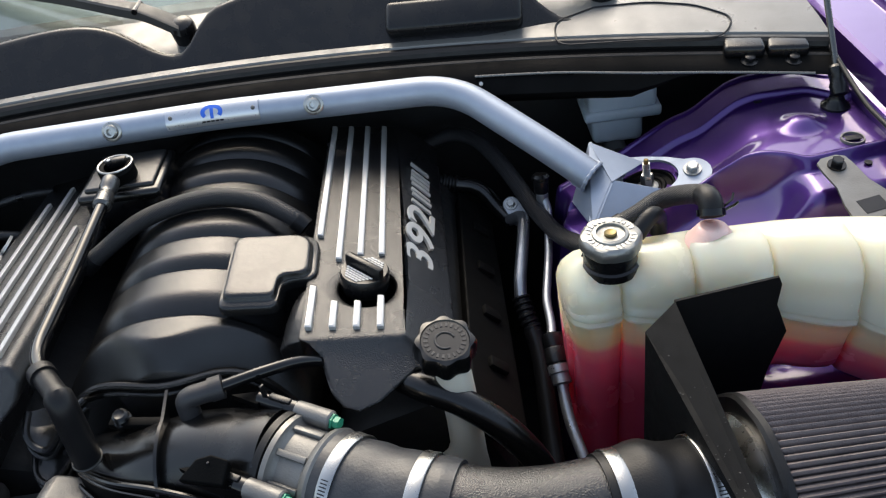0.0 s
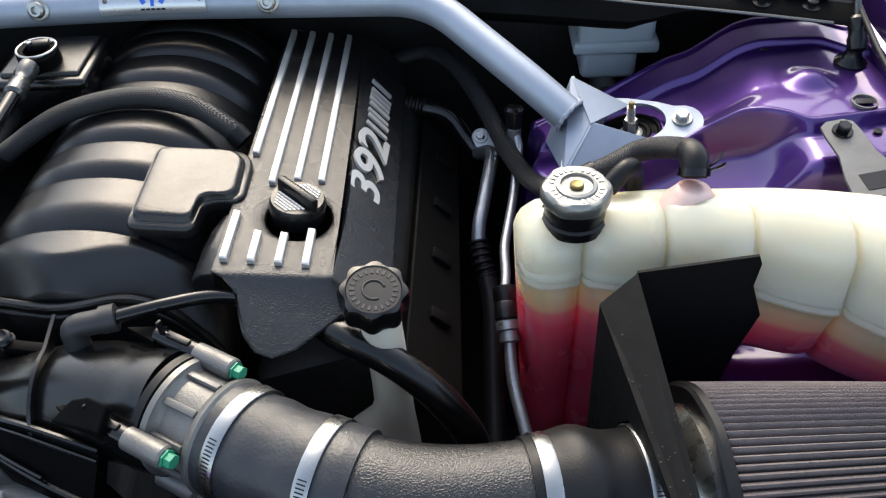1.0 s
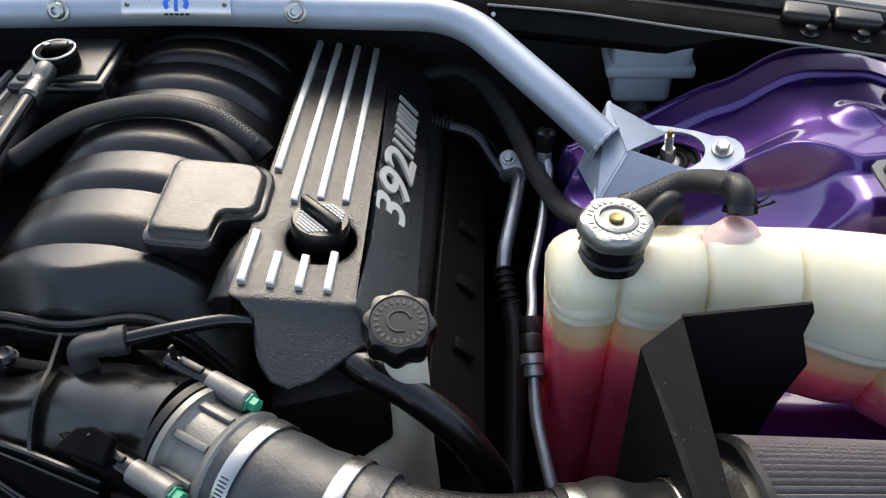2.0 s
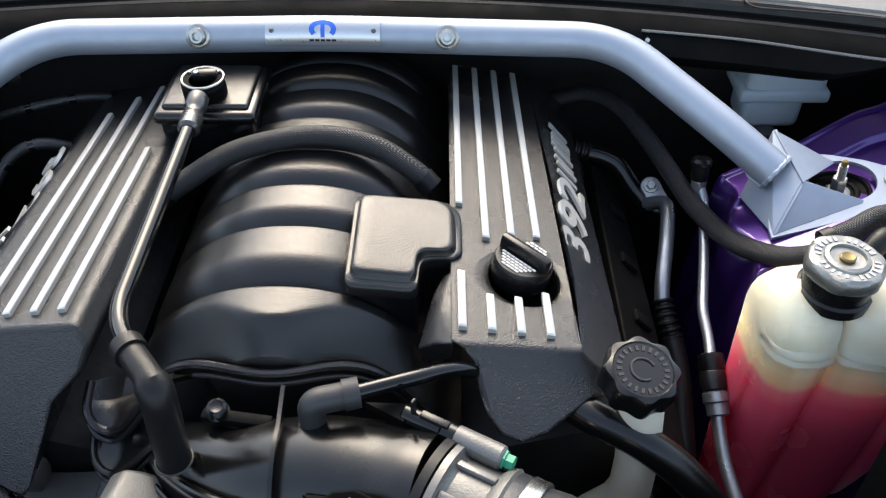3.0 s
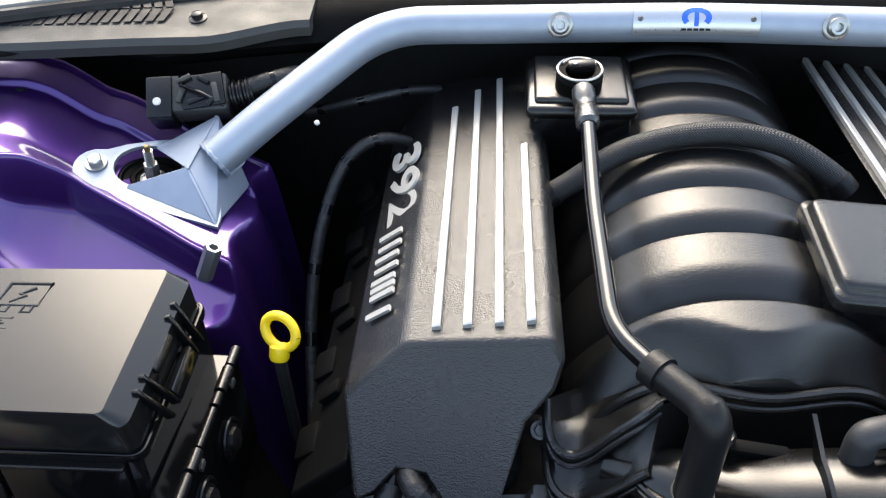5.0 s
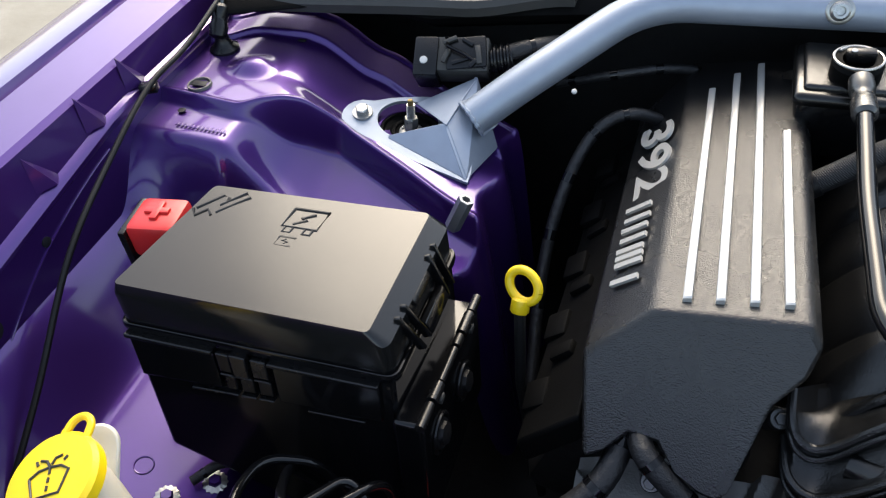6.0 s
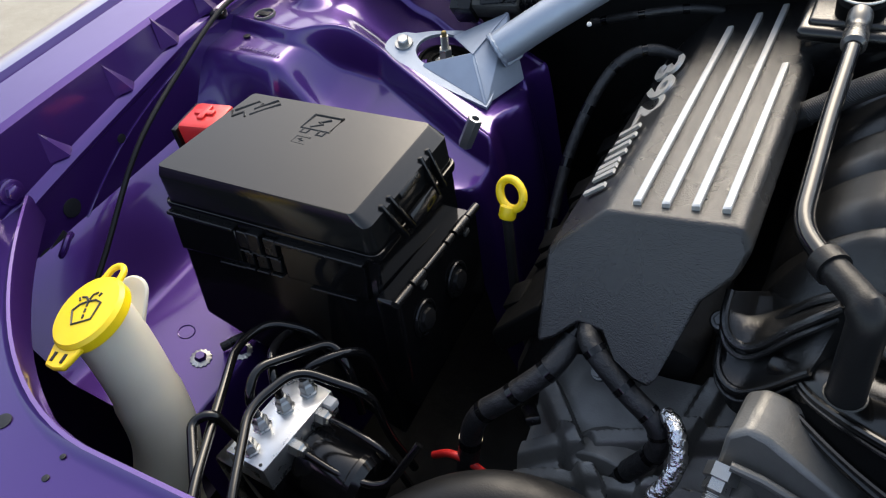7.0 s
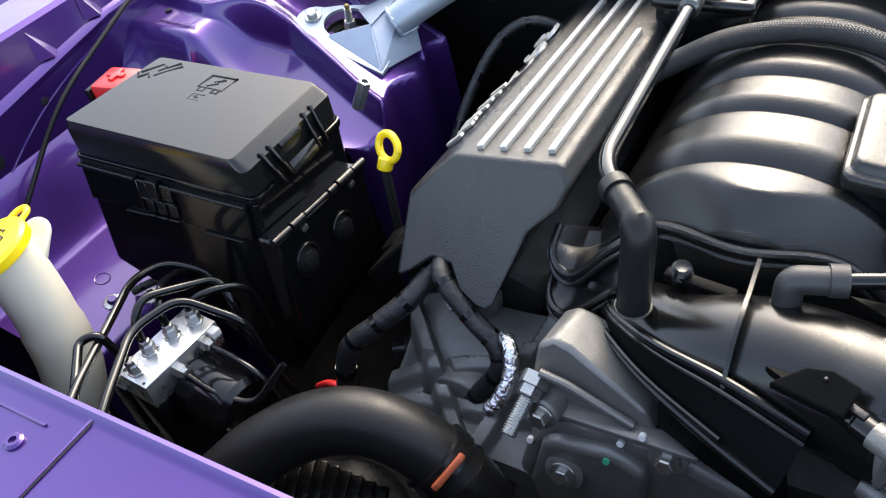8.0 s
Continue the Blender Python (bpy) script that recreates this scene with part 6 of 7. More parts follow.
def abs_module():
    t = thing("brake_modulator", (-0.54, -0.69, 0.62), "anti-lock brake block with machined aluminium top and black pump", "brake modulator")
    m = frame_of((-0.5425, -0.690, 0.757), (0.0, 0.0, 1), (0.09, 0.995, 0))
    rot = m.to_3x3()
    plate = part("block", box((0.104, 0.050, 0.034), m @ pose(0, 0, -0.017), 0.001), ALU, t, "machined aluminium valve block")
    for x, y, r0 in ((-0.045, 0.017, 0.0022), (0.046, 0.010, 0.0018), (0.020, 0.019, 0.0020), (-0.048, -0.018, 0.0018)):
        part("hole", lathe([(r0, 0), (r0, 0.0006)], m @ V(x, y, 0.0), rot @ V(0, 0, 1), 10), INK, plate, "small dark drilled hole")
    part("body", box((0.104, 0.050, 0.11), m @ pose(0, 0, -0.090), 0.003), GLOSS, t)
    part("side_bracket", box((0.050, 0.030, 0.09), m @ pose(-0.030, 0.040, -0.075), 0.004), BLACK, t)
    part("motor", lathe([(0.034, 0), (0.037, 0.004), (0.0385, 0.008), (0.0385, 0.062), (0.0405, 0.064), (0.0405, 0.070), (0.034, 0.077), (0, 0.077)], m @ V(0.002, -0.024, -0.052), rot @ V(0, -1, -0.06), 36), GLOSS, t, "black round pump motor")
    part("sticker", box((0.004, 0.030, 0.006), m @ pose(-0.028, -0.100, -0.060, 0, 30, 0)), PALEPRINT, t, "small pale printed sticker")
    fits = ((-0.040, 0.002), (-0.014, 0.010), (0.014, 0.004), (0.041, -0.004))
    b = [m @ V(x, y, -0.001) for x, y in fits]
    for q in b:
        part("fitting", lathe([(0.0098, 0), (0.0098, 0.003), (0.0082, 0.004), (0.0082, 0.014), (0.0062, 0.016), (0.0060, 0.020), (0.0045, 0.021)], q, (0, 0, 1), 6), STEEL, t, "hexagon brake pipe fitting")
    up = lambda q, h: q + V(-0.002, 0.0, h)
    runs = (
        [b[0], b[0] + V(-0.016, -0.006, 0.062), V(-0.580, -0.750, 0.815), V(-0.520, -0.815, 0.810), V(-0.475, -0.885, 0.80)],
        [b[1], up(b[1], 0.045), V(-0.563, -0.676, 0.813), V(-0.529, -0.603, 0.785), V(-0.505, -0.615, 0.770), V(-0.503, -0.621, 0.70)],
        [b[2], up(b[2], 0.040), V(-0.572, -0.645, 0.800), V(-0.590, -0.600, 0.775), V(-0.580, -0.575, 0.70)],
        [b[3], up(b[3], 0.030), V(-0.515, -0.620, 0.790), V(-0.500, -0.590, 0.77), V(-0.495, -0.585, 0.70)],
        [V(-0.455, -0.865, 0.805), V(-0.497, -0.793, 0.812), V(-0.540, -0.715, 0.812), V(-0.525, -0.660, 0.810), V(-0.462, -0.640, 0.776), V(-0.461, -0.634, 0.70), V(-0.455, -0.62, 0.62)],
        [V(-0.490, -0.870, 0.815), V(-0.534, -0.796, 0.816), V(-0.615, -0.650, 0.795), V(-0.612, -0.605, 0.785), V(-0.570, -0.585, 0.765), V(-0.55, -0.58, 0.70)],
    )
    for p in runs:
        part("brake_pipe", sweep(rounded(p, 0.020, 6), 0.0047, 12), GLOSS, t, "bent black brake pipe")
    for x, z, run in ((0.028, -0.010, ((0, -0.05, 0.0), (0.0, -0.085, -0.012), (0.006, -0.100, -0.09))), (-0.012, -0.012, ((0, -0.06, -0.012), (0.012, -0.10, -0.018), (0.05, -0.12, 0.018)))):
        q = m @ V(x, -0.024, z)
        part("fitting", lathe([(0.0085, 0), (0.0085, 0.012), (0.0060, 0.014), (0.0060, 0.017)], q, rot @ V(0, -1, 0), 6), STEEL, t)
        part("brake_pipe", sweep(rounded([q] + [q + rot @ V(*d) for d in run], 0.018, 6), 0.0040, 12), GLOSS, t)
    part("plug", box((0.012, 0.012, 0.010), m @ pose(0.042, -0.030, -0.006), 0.002), PALEPRINT, t, "white plastic plug")


abs_module()


def radiator_hose():
    t = thing("radiator_hose", (-0.28, -0.67, 0.70), "thick black radiator hose with an orange clip collar", "hose")
    p = spline([(-0.47, -0.80, 0.63), (-0.432, -0.768, 0.672), (-0.397, -0.729, 0.700), (-0.348, -0.692, 0.720), (-0.298, -0.672, 0.722), (-0.248, -0.664, 0.702), (-0.208, -0.664, 0.664), (-0.185, -0.666, 0.625)], 8)
    part("hose", sweep(p, 0.0345, 32), RUBBER, t)
    part("collar", sweep([p[-10], p[-6], p[-2]], 0.0375, 32), BLACK, t)
    d = (p[-12] - p[-14]).normalized()
    part("band", lathe([(0.0360, -0.010), (0.0395, -0.009), (0.0395, 0.009), (0.0360, 0.010)], p[-13], d, 32), BLACK, t)
    x, y, z = axes(d)
    for ang in (-1.0, -1.9):
        u = V(0.3, -0.5, 0.8) if ang > -1.5 else V(0.75, -0.45, 0.45)
        u = (u - d * u.dot(d)).normalized()
        part("clip", box((0.007, 0.040, 0.006), frame_of(p[-13] + u * 0.0405, u, d), 0.002), ORANGE, t, "orange locking clip")


radiator_hose()


def timing_cover():
    t = thing("front_cover", (-0.1, -0.58, 0.60), "cast aluminium engine front cover with bolts and a bracket", "engine casting")
    bm = prism([(-0.200, -0.615, 0.50), (-0.178, -0.615, 0.60), (-0.150, -0.615, 0.705), (-0.130, -0.615, 0.742), (-0.067, -0.613, 0.752), (0.0, -0.613, 0.742), (0.06, -0.613, 0.72), (0.10, -0.613, 0.50)], (0, 0.08, 0))
    part("cover", bm, CAST, t, bevel=0.012, seg=3)
    part("boss", prism([(-0.150, -0.626, 0.640), (-0.132, -0.626, 0.716), (-0.118, -0.626, 0.728), (-0.06, -0.626, 0.738), (-0.03, -0.626, 0.720), (-0.035, -0.626, 0.64), (-0.08, -0.626, 0.58), (-0.14, -0.626, 0.58)], (0, 0.03, 0)), CAST, t, "raised rounded casting boss", bevel=0.016, seg=5, smooth=60)
    part("flange", box((0.150, 0.020, 0.008), pose(-0.062, -0.608, 0.7585, 0, -2, -1), 0.003), CAST, t)
    body = [(-0.146, 0.790), (-0.143, 0.822), (-0.128, 0.832), (-0.112, 0.828), (-0.040, 0.788), (-0.030, 0.768), (-0.034, 0.758), (-0.138, 0.756)]
    part("bracket", loft([[(x, -0.600 + 0.10 * (z - 0.80) + 0.35 * max(0, z - 0.80), z - 0.006 * (k == 0)) for x, z in body] if k < 1 else [(x + 0.006, -0.535, z - 0.012) for x, z in body] for k in range(2)]), CAST, t, "triangular cast bracket", bevel=0.0045, seg=2, smooth=28)
    part("bracket_rib", sweep([V(-0.134, -0.606, 0.800), V(-0.110, -0.607, 0.796), V(-0.048, -0.607, 0.766)], 0.0042, 10), CAST, t)
    part("nut", lathe([(0.0140, -0.012), (0.0140, 0.0), (0.0110, 0.001), (0.0110, 0.010), (0.0092, 0.012)], (-0.140, -0.612, 0.784), (-0.12, -0.92, -0.38), 6), STEEL, t, "zinc hexagon nut")
    part("stud", corrugated([V(-0.1405, -0.616, 0.782), V(-0.1465, -0.656, 0.764)], 0.0072, 0.0012, 0.0026, 14), STEEL, t, "threaded stud")
    part("bolt_boss", lathe([(0.0155, -0.03), (0.0155, 0.002), (0.013, 0.004)], (-0.127, -0.620, 0.762), (-0.1, -0.95, 0.2), 20), CAST, t)
    hexbolt(t, (-0.127, -0.624, 0.762), (-0.1, -0.95, 0.2), 0.0085, 0.011)
    part("bolt_boss", lathe([(0.018, -0.03), (0.018, 0.002), (0.015, 0.004)], (-0.014, -0.614, 0.746), (0, -0.95, 0.3), 20), CAST, t)
    hexbolt(t, (-0.014, -0.618, 0.7475), (0, -0.95, 0.3), 0.0085, 0.012)
    part("bolt_boss", lathe([(0.020, -0.03), (0.020, 0.003), (0.017, 0.005)], (-0.108, -0.627, 0.686), (0, -0.95, 0.3), 20), CAST, t)
    hexbolt(t, (-0.108, -0.632, 0.6875), (0, -0.95, 0.3), 0.0090, 0.008)
    for p, mt in (((-0.036, -0.6185, 0.770), PALEPRINT), ((-0.056, -0.6175, 0.748), PALEPRINT), ((-0.148, -0.6165, 0.700), PALEPRINT), ((-0.066, -0.6275, 0.728), GREEN)):
        part("paint_dot", lathe([(0.0035, -0.004), (0.0035, 0.0008), (0.003, 0.0014)], p, (0, -0.9, 0.4), 12), mt, t)


timing_cover()



def engine_block():
    t = thing("engine_block", (0, -0.23, 0.30), "dark cast engine block with its cylinder heads", "engine")
    part("block", box((0.50, 0.60, 0.34), pose(0, -0.23, 0.46), 0.03), DARK, t)
    for s in (-1, 1):
        part("cylinder_head", box((0.17, 0.50, 0.20), pose(s * 0.29 - 0.008, -0.22, 0.675, 0, -s * 20, 0), 0.02), DARK, t)

    for p, n in (((-0.275, -0.519, 0.752), (-0.1, -0.7, 0.7)), ((-0.178, -0.464, 0.806), (0, -0.6, 0.8))):
        part("bolt_boss", lathe([(0.012, -0.09), (0.010, 0.0), (0.009, 0.001)], p, n, 16), DARK, t)
        hexbolt(t, p, n, 0.0058, 0.010, GUNMETAL)


engine_block()


def ignition_coil(s, y):
    """A coil stepping down the outside of the cover."""
    a = 0.372 + 0.01 * (-0.2 - y)
    c = V(s * (a - 0.016) - 0.012, y, 0.732)
    t = thing("ignition_coil", c, "black ignition coil beside the engine cover", "ignition coil", "ignition coils")
    m = frame_of(c, (s * 0.62, -0.05, 0.78), (0, 1, 0))
    part("body", box((0.056, 0.038, 0.028), m, 0.006), COIL, t)
    part("cap", box((0.036, 0.030, 0.020), m @ pose(-0.004, -0.012 * s, 0.020), 0.004), COIL, t)
    part("plug", box((0.022, 0.026, 0.016), m @ pose(0.012, -0.030 * s, 0.004), 0.003), COIL, t)
    part("bolt", lathe([(0.006, 0), (0.006, 0.006), (0.004, 0.007)], m @ V(-0.024, 0.006, 0.015), m.to_3x3() @ V(0, 0, 1), 6), COIL, t)


for s in (-1, 1):
    for y in (-0.44, -0.345, -0.25, -0.155, -0.06):
        ignition_coil(s, y)
    rail = thing("coil_rail", (s * 0.375, -0.26, 0.75), "black wiring rail under the ignition coils", "wiring rail", "coil rails")
    part("rail", prism([(s * 0.345, -0.50, 0.800), (s * 0.352, -0.02, 0.775), (s * 0.40, -0.02, 0.725), (s * 0.405, -0.50, 0.735)], (s * -0.01, 0, -0.03)), COIL, rail, smooth=30, bevel=0.004)
    for y in (-0.40, -0.30, -0.20, -0.10):
        part("clamp", box((0.030, 0.018, 0.010), pose(s * 0.379, y, 0.766 - 0.045 * (y + 0.45), 0, s * 45, 0), 0.003), COIL, rail)


def plug_cable(pts, r, label):
    path = spline(pts, 8)
    t = thing("wiring_loom", path[0], label, "cable")
    part("sheath", sweep(path, r, 14), TAPE, t, smooth=60)
    for k in range(3, len(path) - 3, 6):
        part("tape_band", sweep(path[k:k + 2], r * 1.06, 14), GLOSS, t, "glossy band of tape", smooth=60)


plug_cable([(-0.300, -0.480, 0.79), (-0.315, -0.535, 0.765), (-0.350, -0.565, 0.735), (-0.385, -0.585, 0.70), (-0.40, -0.60, 0.62)], 0.012, "taped black wiring loom leaving the engine cover")
plug_cable([(-0.294, -0.485, 0.79), (-0.283, -0.520, 0.792), (-0.242, -0.540, 0.764), (-0.210, -0.552, 0.745), (-0.205, -0.562, 0.718), (-0.235, -0.568, 0.668), (-0.250, -0.572, 0.645)], 0.011, "taped black wiring loom running to the alternator")
solo("foil_sleeve", sweep(spline([(-0.203, -0.545, 0.757), (-0.188, -0.562, 0.757), (-0.181, -0.580, 0.742), (-0.186, -0.597, 0.725), (-0.197, -0.608, 0.710)], 5), [0.0062, 0.0076, 0.0084, 0.0086, 0.0080, 0.0086, 0.0088, 0.0085, 0.0082, 0.0087, 0.0089, 0.0086, 0.0083, 0.0088, 0.0089, 0.0086, 0.0083, 0.0087, 0.0088, 0.0082, 0.0070], 9), FOIL, "crumpled heat-reflective foil sleeve", "heat sleeve", smooth=60)

solo("red_cable", sweep(spline([(-0.44, -0.600, 0.625), (-0.415, -0.602, 0.645), (-0.390, -0.602, 0.640), (-0.365, -0.600, 0.615)], 6), 0.0045, 12), RED, "short red battery cable beside the radiator hose", "cable", smooth=60)
solo("loom_clip", box((0.016, 0.034, 0.010), pose(-0.339, -0.552, 0.690, -30, 0, 35), 0.002), BLACK, "black clip holding the wiring loom", "clip")


def alternator():
    t = thing("alternator", (-0.26, -0.55, 0.66), "cast aluminium alternator below the engine cover", "alternator")
    part("housing", lathe([(0.02, -0.06), (0.062, -0.05), (0.068, -0.03), (0.068, 0.03), (0.06, 0.045), (0.02, 0.05)], (-0.250, -0.525, 0.615), (0.1, 1, -0.1), 32), CAST, t, bevel=0.002)
    def cast_skin(x, y):
        z = 0.640 + 0.58 * (y + 0.605) - 0.02 * smooth01(-0.30, -0.36, x)
        for px, py, dx, dy, w, h in ((-0.30, -0.55, 0.70, -0.72, 0.013, 0.016), (-0.235, -0.54, 0.95, 0.30, 0.012, 0.013), (-0.26, -0.585, 0.98, 0.15, 0.010, 0.010), (-0.19, -0.53, 0.30, 0.95, 0.014, 0.014)):
            k = (x - px) * dy - (y - py) * dx
            z += 1.3 * h * smooth01(w, w * 0.45, abs(k))
        z -= 0.016 * smooth01(0.020, 0.014, math.hypot(x + 0.285, y + 0.565)) + 0.012 * smooth01(0.016, 0.011, math.hypot(x + 0.215, y + 0.560))
        return (x, y, z + 0.004 * noise.noise((x * 22, y * 22, 0)))
    part("plate", sheet(cast_skin, linspace(-0.345, -0.150, 90), linspace(-0.615, -0.475, 66), 0.03), CAST, t, "ribbed cast housing", smooth=40)
    part("sticker", box((0.036, 0.020, 0.006), pose(-0.262, -0.594, 0.652, 30, 0, 0)), INK, t, "dark printed part sticker")
    part("plug", sweep([V(-0.246, -0.571, 0.650), V(-0.275, -0.580, 0.605)], 0.0130, 16), GREYRUBBER, t, "ribbed grey plug on the loom")
    hexbolt(t, (-0.262, -0.505, 0.752), (0, -0.6, 0.8), 0.008, 0.012)
    part("lug", box((0.05, 0.03, 0.03), pose(-0.262, -0.490, 0.735), 0.008), CAST, t)


alternator()


def gas_strut(s):
    t = thing("hood_strut", V(s * 0.893, -0.115, 0.905), "thin black hood gas strut with a ball socket", "gas strut", "hood struts")
    b = V(s * 0.891, -0.115, 0.931)
    e = V(s * 0.891, 0.210, 1.321)
    d = (e - b).normalized()
    part("base", lathe([(0.019, -0.032), (0.0195, -0.028), (0.012, -0.022), (0.009, -0.014), (0.009, 0.0)], b, (0, 0, 1), 20), BLACK, t)
    part("socket", lathe([(0.006, -0.014), (0.0115, -0.011), (0.0125, 0.002), (0.0105, 0.007), (0.0105, 0.012), (0.0115, 0.014), (0.0115, 0.026), (0.008, 0.030), (0, 0.030)], b, d, 18), BLACK, t, "black ball socket")
    part("rod", sweep([b + d * 0.03, b + d * 0.24], 0.0042, 12), GUNMETAL, t, "dark polished rod")
    part("cylinder", sweep([b + d * 0.22, e], 0.009, 14), BLACK, t)


gas_strut(-1)
gas_strut(1)

for s in (-1, 1):
    hose_solo("release_cable", [(s * 0.895, -0.04, 0.970), (s * 0.893, -0.18, 0.944), (s * 0.899, -0.262, 0.934), (s * 0.893, -0.36, 0.908), (s * 0.880, -0.48, 0.868), (s * 0.870, -0.60, 0.785), (s * 0.865, -0.70, 0.72)], 0.0035, RUBBER,
              "thin black cable clipped along the wing", 10, cat="cable")
    c = V(s * 0.877, -0.203, apron_z(0.877, -0.203) + 0.002)
    solo("grommet", lathe([(0.0155, -0.004), (0.0150, 0.0010), (0.0130, 0.0010), (0.012, -0.003)], c, (0, 0, 1), 28), CAST, "grey ringed hole in the purple shelf", "grommet", "tower grommets")


# ---- brackets, bolts, wiring round the bay ----
def tank_bracket():
    t = thing("tank_bracket", (0.817, -0.285, 0.915), "zinc-plated bracket bolting the coolant tank to the wing", "bracket")
    m = frame_of((0.832, -0.305, 0.904), (0, -0.15, 1), (0.2, -1, 0))
    part("plate", loft([[m @ V(x, -w, 0), m @ V(x, w, 0), m @ V(x, w, 0.003), m @ V(x, -w, 0.003)] for x, w in ((-0.052, 0.010), (-0.046, 0.019), (-0.030, 0.021), (0.0, 0.021), (0.03, 0.030), (0.06, 0.034))]), CAST, t)
    part("slot", box((0.022, 0.030, 0.001), m @ pose(0.040, 0, 0.0032)), INK, t)
    hexbolt(t, m @ V(-0.034, 0, 0.002), m.to_3x3() @ V(0, 0, 1), 0.0075, 0.012, GLOSS)


tank_bracket()


def wing_bolt(p, n, r=0.0072):
    t = thing("wing_bolt", p, "purple painted bolt on a serrated zinc washer", "bolt", "wing bolts")
    ser = lambda a, rr, h: rr * (1 + 0.07 * math.cos(14 * a))
    part("washer", lathe([(r * 1.75, 0), (r * 1.75, 0.0015), (r * 1.1, 0.0025)], p, n, 56, wave=ser), STEEL, t)
    part("head", lathe([(r, 0.001), (r, 0.006), (r * 0.8, 0.008)], p, n, 6), PURPLE, t)


wing_bolt((-0.740, -0.621, apron_z(0.740, -0.621)), (0.2, 0.0, 1))
wing_bolt((-0.704, -0.589, apron_z(0.704, -0.589)), (0.2, 0.0, 1))
plug_cable([(-0.722, -0.600, 0.690), (-0.700, -0.575, 0.694), (-0.670, -0.560, 0.690)], 0.0055, "short black earth lead bolted to the wing")
for p in ((-0.780, -0.598, apron_z(0.780, -0.598) + 0.0004),):
    solo("pressed_ring", sweep([V(p[0] + 0.010 * math.cos(a), p[1] + 0.010 * math.sin(a), p[2] - 0.002 * math.cos(a)) for a in linspace(0, 6.283, 30)], 0.0008, 6, caps=False), PURPLE, "faint pressed ring in the purple sheet metal", "pressing", kind="structure")
for s in (-1, 1):
    for y, z, r in ((-0.573, 0.838, 0.012), (-0.63, 0.80, 0.018), (-0.47, 0.868, 0.006)):
        solo("wing_hole", lathe([(r, 0), (r, 0.0012), (r * 0.9, 0.0014)], (s * 0.9178, y, z), (-s, 0, 0.05), 20), INK, "dark punched hole in the inner wing wall", "hole", "wing holes", kind="structure")
    solo("shelf_slot", box((0.020, 0.011, 0.0010), pose(s * 0.877, -0.203, apron_z(0.877, -0.203) + 0.0026), 0.0004), INK, "dark oblong hole inside the grey ring", "hole", "shelf slots", kind="structure")
    solo("shelf_slit", box((0.011, 0.006, 0.0012), pose(s * 0.799, -0.072, apron_z(0.799, -0.072) + 0.0022, 0, 0, s * 8), 0.0005), INK, "small dark slit in the purple shelf", "hole", "shelf slits", kind="structure")
    solo("shelf_hole", lathe([(0.0050, 0), (0.0050, 0.0008), (0.004, 0.001)], (s * 0.880, -0.246, apron_z(0.880, -0.246) + 0.002), (0, 0, 1), 16), INK, "dark round hole in the purple shelf", "hole", "shelf holes", kind="structure")
    c = V(s * 0.905, -0.258, 0.928)
    solo("cable_clip", box((0.022, 0.014, 0.012), pose(*c, 0, 0, 20), 0.003), BLACK, "black clip holding the cable to the wing", "clip", "cable clips")


# stamped mark on the left shelf, kept as plain bars
stamp = thing("stamped_mark", (-0.840, -0.272, 0.89), "row of shallow marks stamped in the purple shelf", "stamping", kind="structure")
for k in range(13):
    a = 0.808 + 0.0052 * k
    part("mark", box((0.0030, 0.0065, 0.0008), pose(-a, -0.2715, apron_z(a, -0.2715) + 0.0022), 0.0003), PURPLE, stamp)


wall_line = spline([(-0.9172, -0.340, 0.896), (-0.9172, -0.378, 0.889), (-0.9172, -0.435, 0.874), (-0.9172, -0.493, 0.852), (-0.9172, -0.560, 0.815), (-0.9172, -0.616, 0.775), (-0.9172, -0.65, 0.72)], 5)
solo("wall_crease", sweep(wall_line, 0.0014, 6), PURPLE, "thin pressed crease down the inner wing wall", "pressing", kind="structure")
wall_bolt = thing("wing_wall_bolt", (-0.921, -0.622, 0.906), "purple painted bolt head on the inner wing wall", "bolt", kind="structure")
part("washer", lathe([(0.015, -0.004), (0.015, 0.002), (0.012, 0.003)], (-0.9225, -0.622, 0.900), (1, 0, 0.1), 24), PURPLE, wall_bolt)
part("head", lathe([(0.009, 0.001), (0.009, 0.008), (0.007, 0.009)], (-0.9225, -0.622, 0.900), (1, 0, 0.1), 6), PURPLE, wall_bolt)
solo("wall_slot", box((0.0016, 0.030, 0.034), pose(-0.9172, -0.606, 0.802, 18), 0.0006), INK, "dark cut-out in the inner wing wall", "hole", kind="structure")
solo("wall_tab", sweep(spline([(-0.916, -0.592, 0.812), (-0.910, -0.602, 0.814), (-0.908, -0.616, 0.806), (-0.915, -0.628, 0.796)], 5), 0.0042, 8), PURPLE, "bent purple tab across the cut-out", "tab", kind="structure")


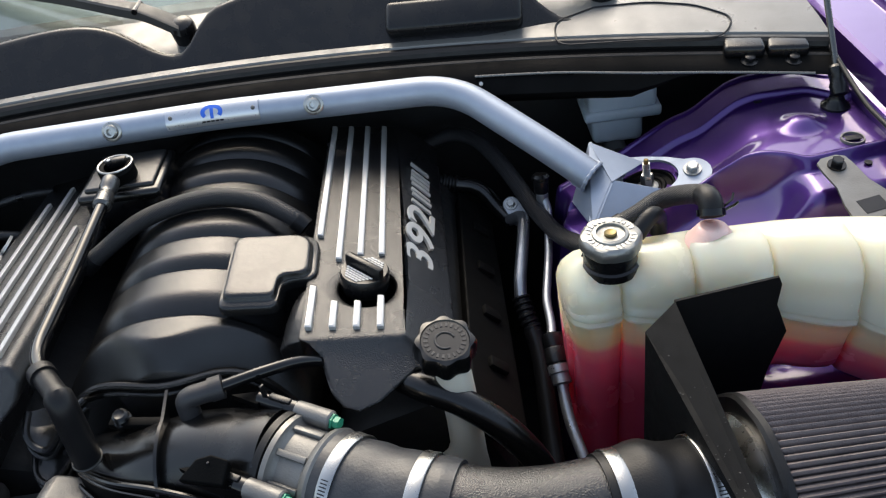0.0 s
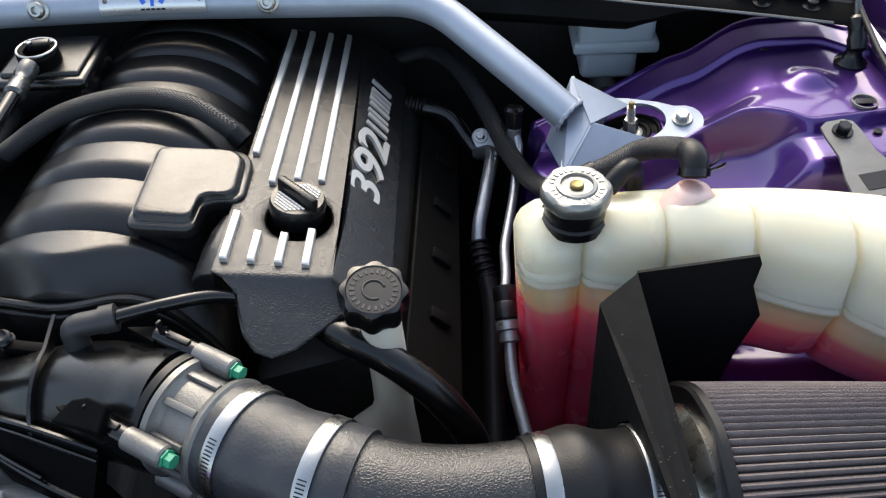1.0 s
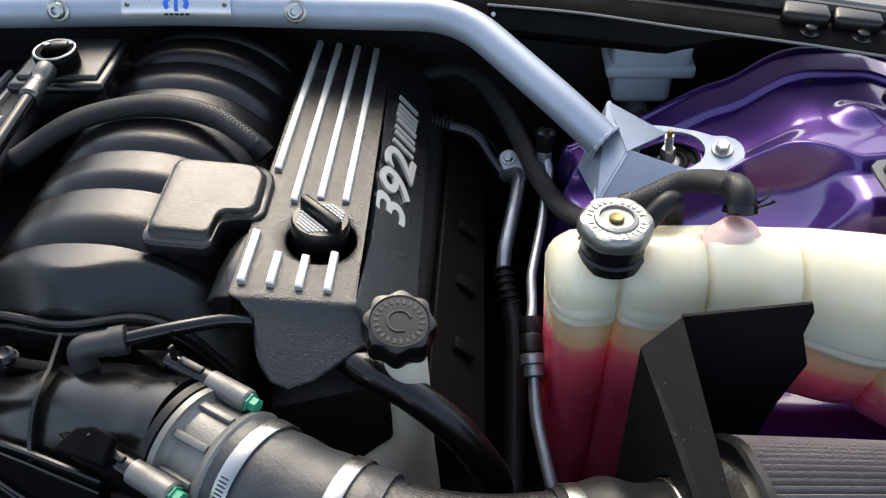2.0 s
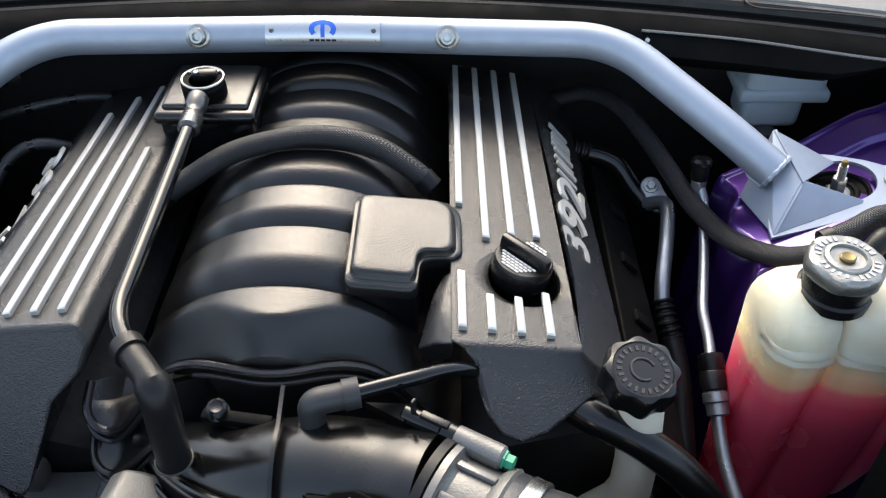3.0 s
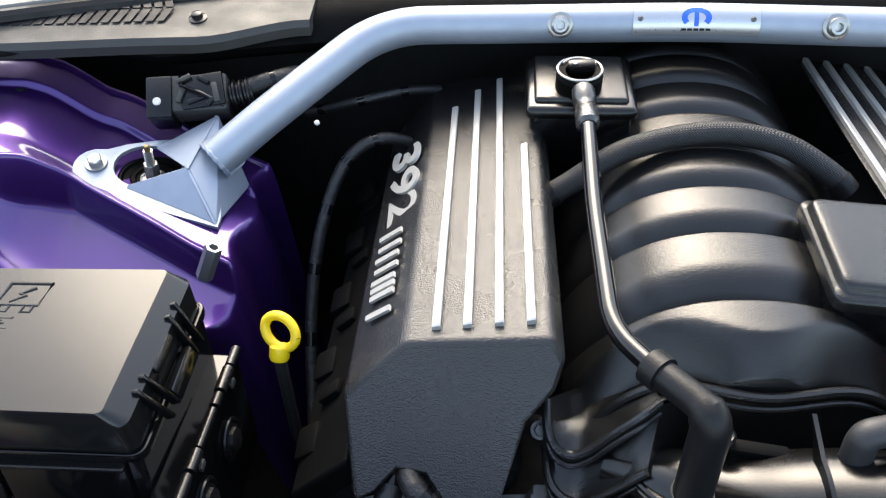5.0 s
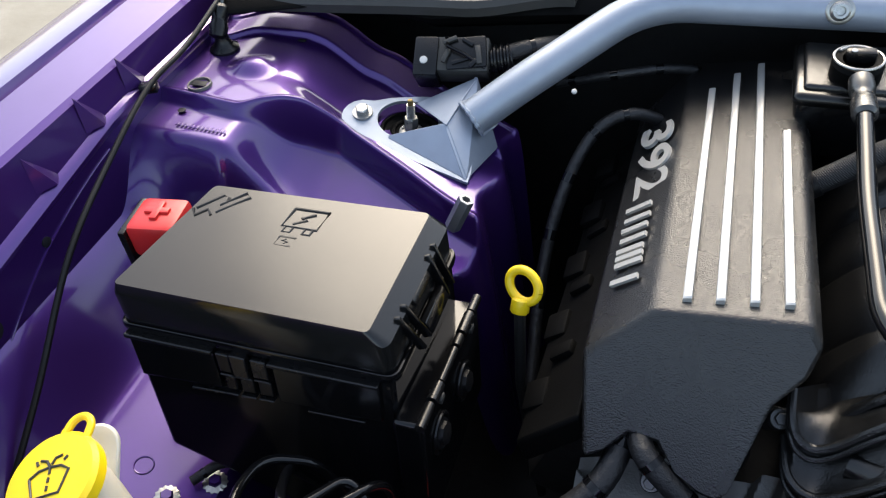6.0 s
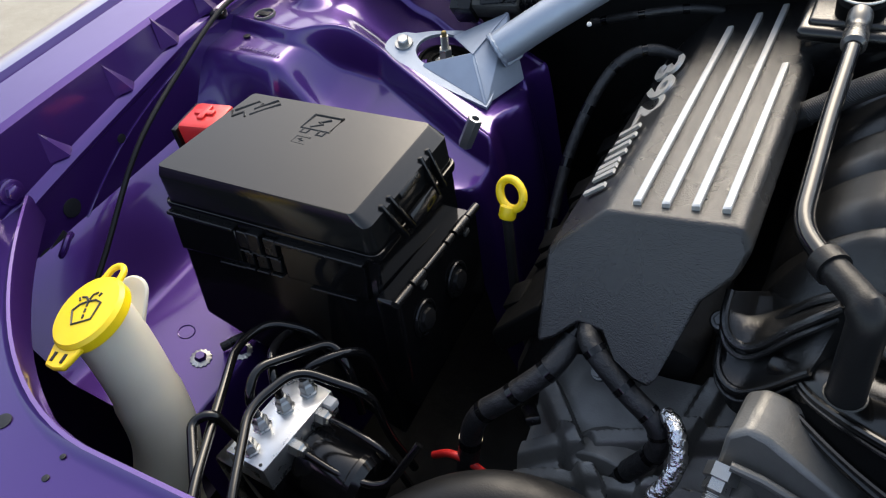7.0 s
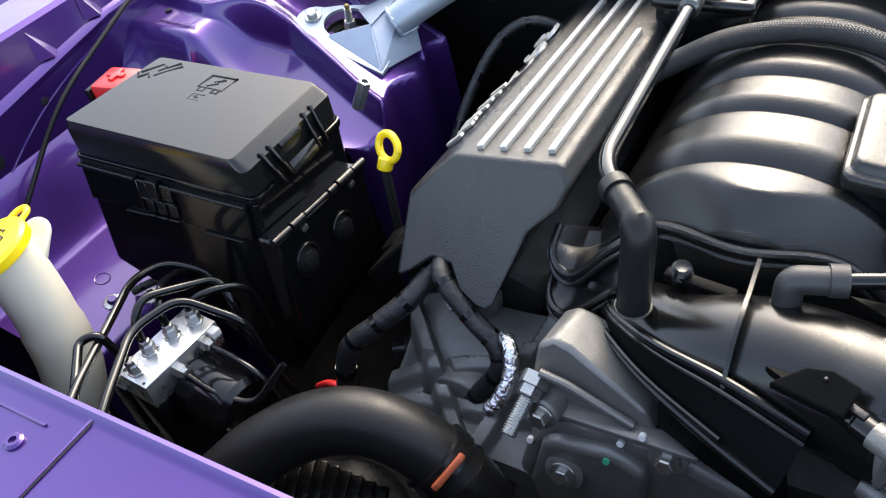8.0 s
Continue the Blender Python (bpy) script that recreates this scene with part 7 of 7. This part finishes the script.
def relay_block():
    """Wiring connector tucked under the cowl."""
    t = thing("wiring_connector", (-0.575, -0.075, 0.86), "grey and black multi-pin wiring connector under the cowl", "connector")
    m = frame_of((-0.578, -0.078, 0.893), (0.1, -0.6, 0.8), (1, 0.02, 0.16))
    part("housing", box((0.075, 0.045, 0.040), m, 0.004), TRIM, t)
    part("housing", box((0.030, 0.050, 0.046), m @ pose(-0.040, -0.004, 0.0), 0.003), BLACK, t)
    part("cover_plate", box((0.050, 0.040, 0.006), m @ pose(0.010, 0.0, 0.022, 0, 0, 6), 0.0025), BLACK, t)
    for k, (x, y, w, d, a) in enumerate(((-0.010, 0.014, 0.018, 0.006, 24), (0.012, 0.012, 0.016, 0.005, -32), (0.026, -0.004, 0.007, 0.024, 10), (0.004, -0.012, 0.022, 0.005, 18), (-0.014, -0.006, 0.006, 0.018, -22), (0.020, -0.015, 0.012, 0.006, 48))):
        part("latch", box((w, d, 0.006), m @ pose(x, y, 0.026, 0, 0, a), 0.0015), GLOSS if k % 2 else TRIM, t)
    part("lever", sweep([m @ V(-0.016, 0.020, 0.020), m @ V(-0.012, 0.004, 0.032), m @ V(0.010, -0.006, 0.032), m @ V(0.034, -0.018, 0.020)], 0.0022, 8), GLOSS, t)
    part("collar", corrugated([m @ V(0.036, 0, 0), m @ V(0.052, 0.002, 0.001), m @ V(0.066, 0.004, 0.002)], 0.017, 0.003, 0.008, 16), BLACK, t, "ribbed black cable collar")
    part("paint_dot", lathe([(0.005, 0), (0.004, 0.001)], m @ V(-0.042, -0.010, 0.023), m.to_3x3() @ V(0, 0, 1), 12), PALEPRINT, t)
    plug_cable([m @ V(0.035, 0, 0), (-0.50, -0.06, 0.905), (-0.46, -0.03, 0.900), (-0.42, 0.02, 0.88)], 0.011, "taped black loom behind the wiring connector")


relay_block()
plug_cable([(-0.30, -0.06, 0.81), (-0.36, -0.085, 0.845), (-0.405, -0.11, 0.825), (-0.432, -0.17, 0.765), (-0.440, -0.24, 0.69), (-0.43, -0.34, 0.60)], 0.0075, "black hose looping down beside the engine")
plug_cable([(-0.27, 0.03, 0.84), (-0.33, 0.0, 0.86), (-0.40, -0.02, 0.855), (-0.47, -0.01, 0.83)], 0.006, "thin black cable across the back of the bay")
# one small white dot near each end of the brace
for p in ((0.408, 0.014, 0.940), (-0.424, -0.136, 0.900)):
    solo("white_dot", lathe([(0.003, 0), (0.003, 0.002), (0.002, 0.003), (0, 0.0032)], p, (0, -0.6, 0.8), 14), PALEPRINT, "small round white dot", "fastener", "white pins")


def fan_shroud():
    t = thing("cooling_fan", (-0.33, -0.74, 0.60), "black ribbed cooling fan shroud below the hose", "cooling fan")
    part("shroud", lathe([(0.075, -0.02), (0.085, 0.0), (0.085, 0.03), (0.070, 0.036), (0.03, 0.03), (0, 0.03)], (-0.33, -0.745, 0.60), (0.1, 0.3, 1), 36), BLACK, t)
    for k in range(9):
        part("slat", box((0.012, 0.10, 0.012), pose(-0.385 + 0.015 * k, -0.745, 0.645, 10, 0, 18), 0.002), BLACK, t)


fan_shroud()
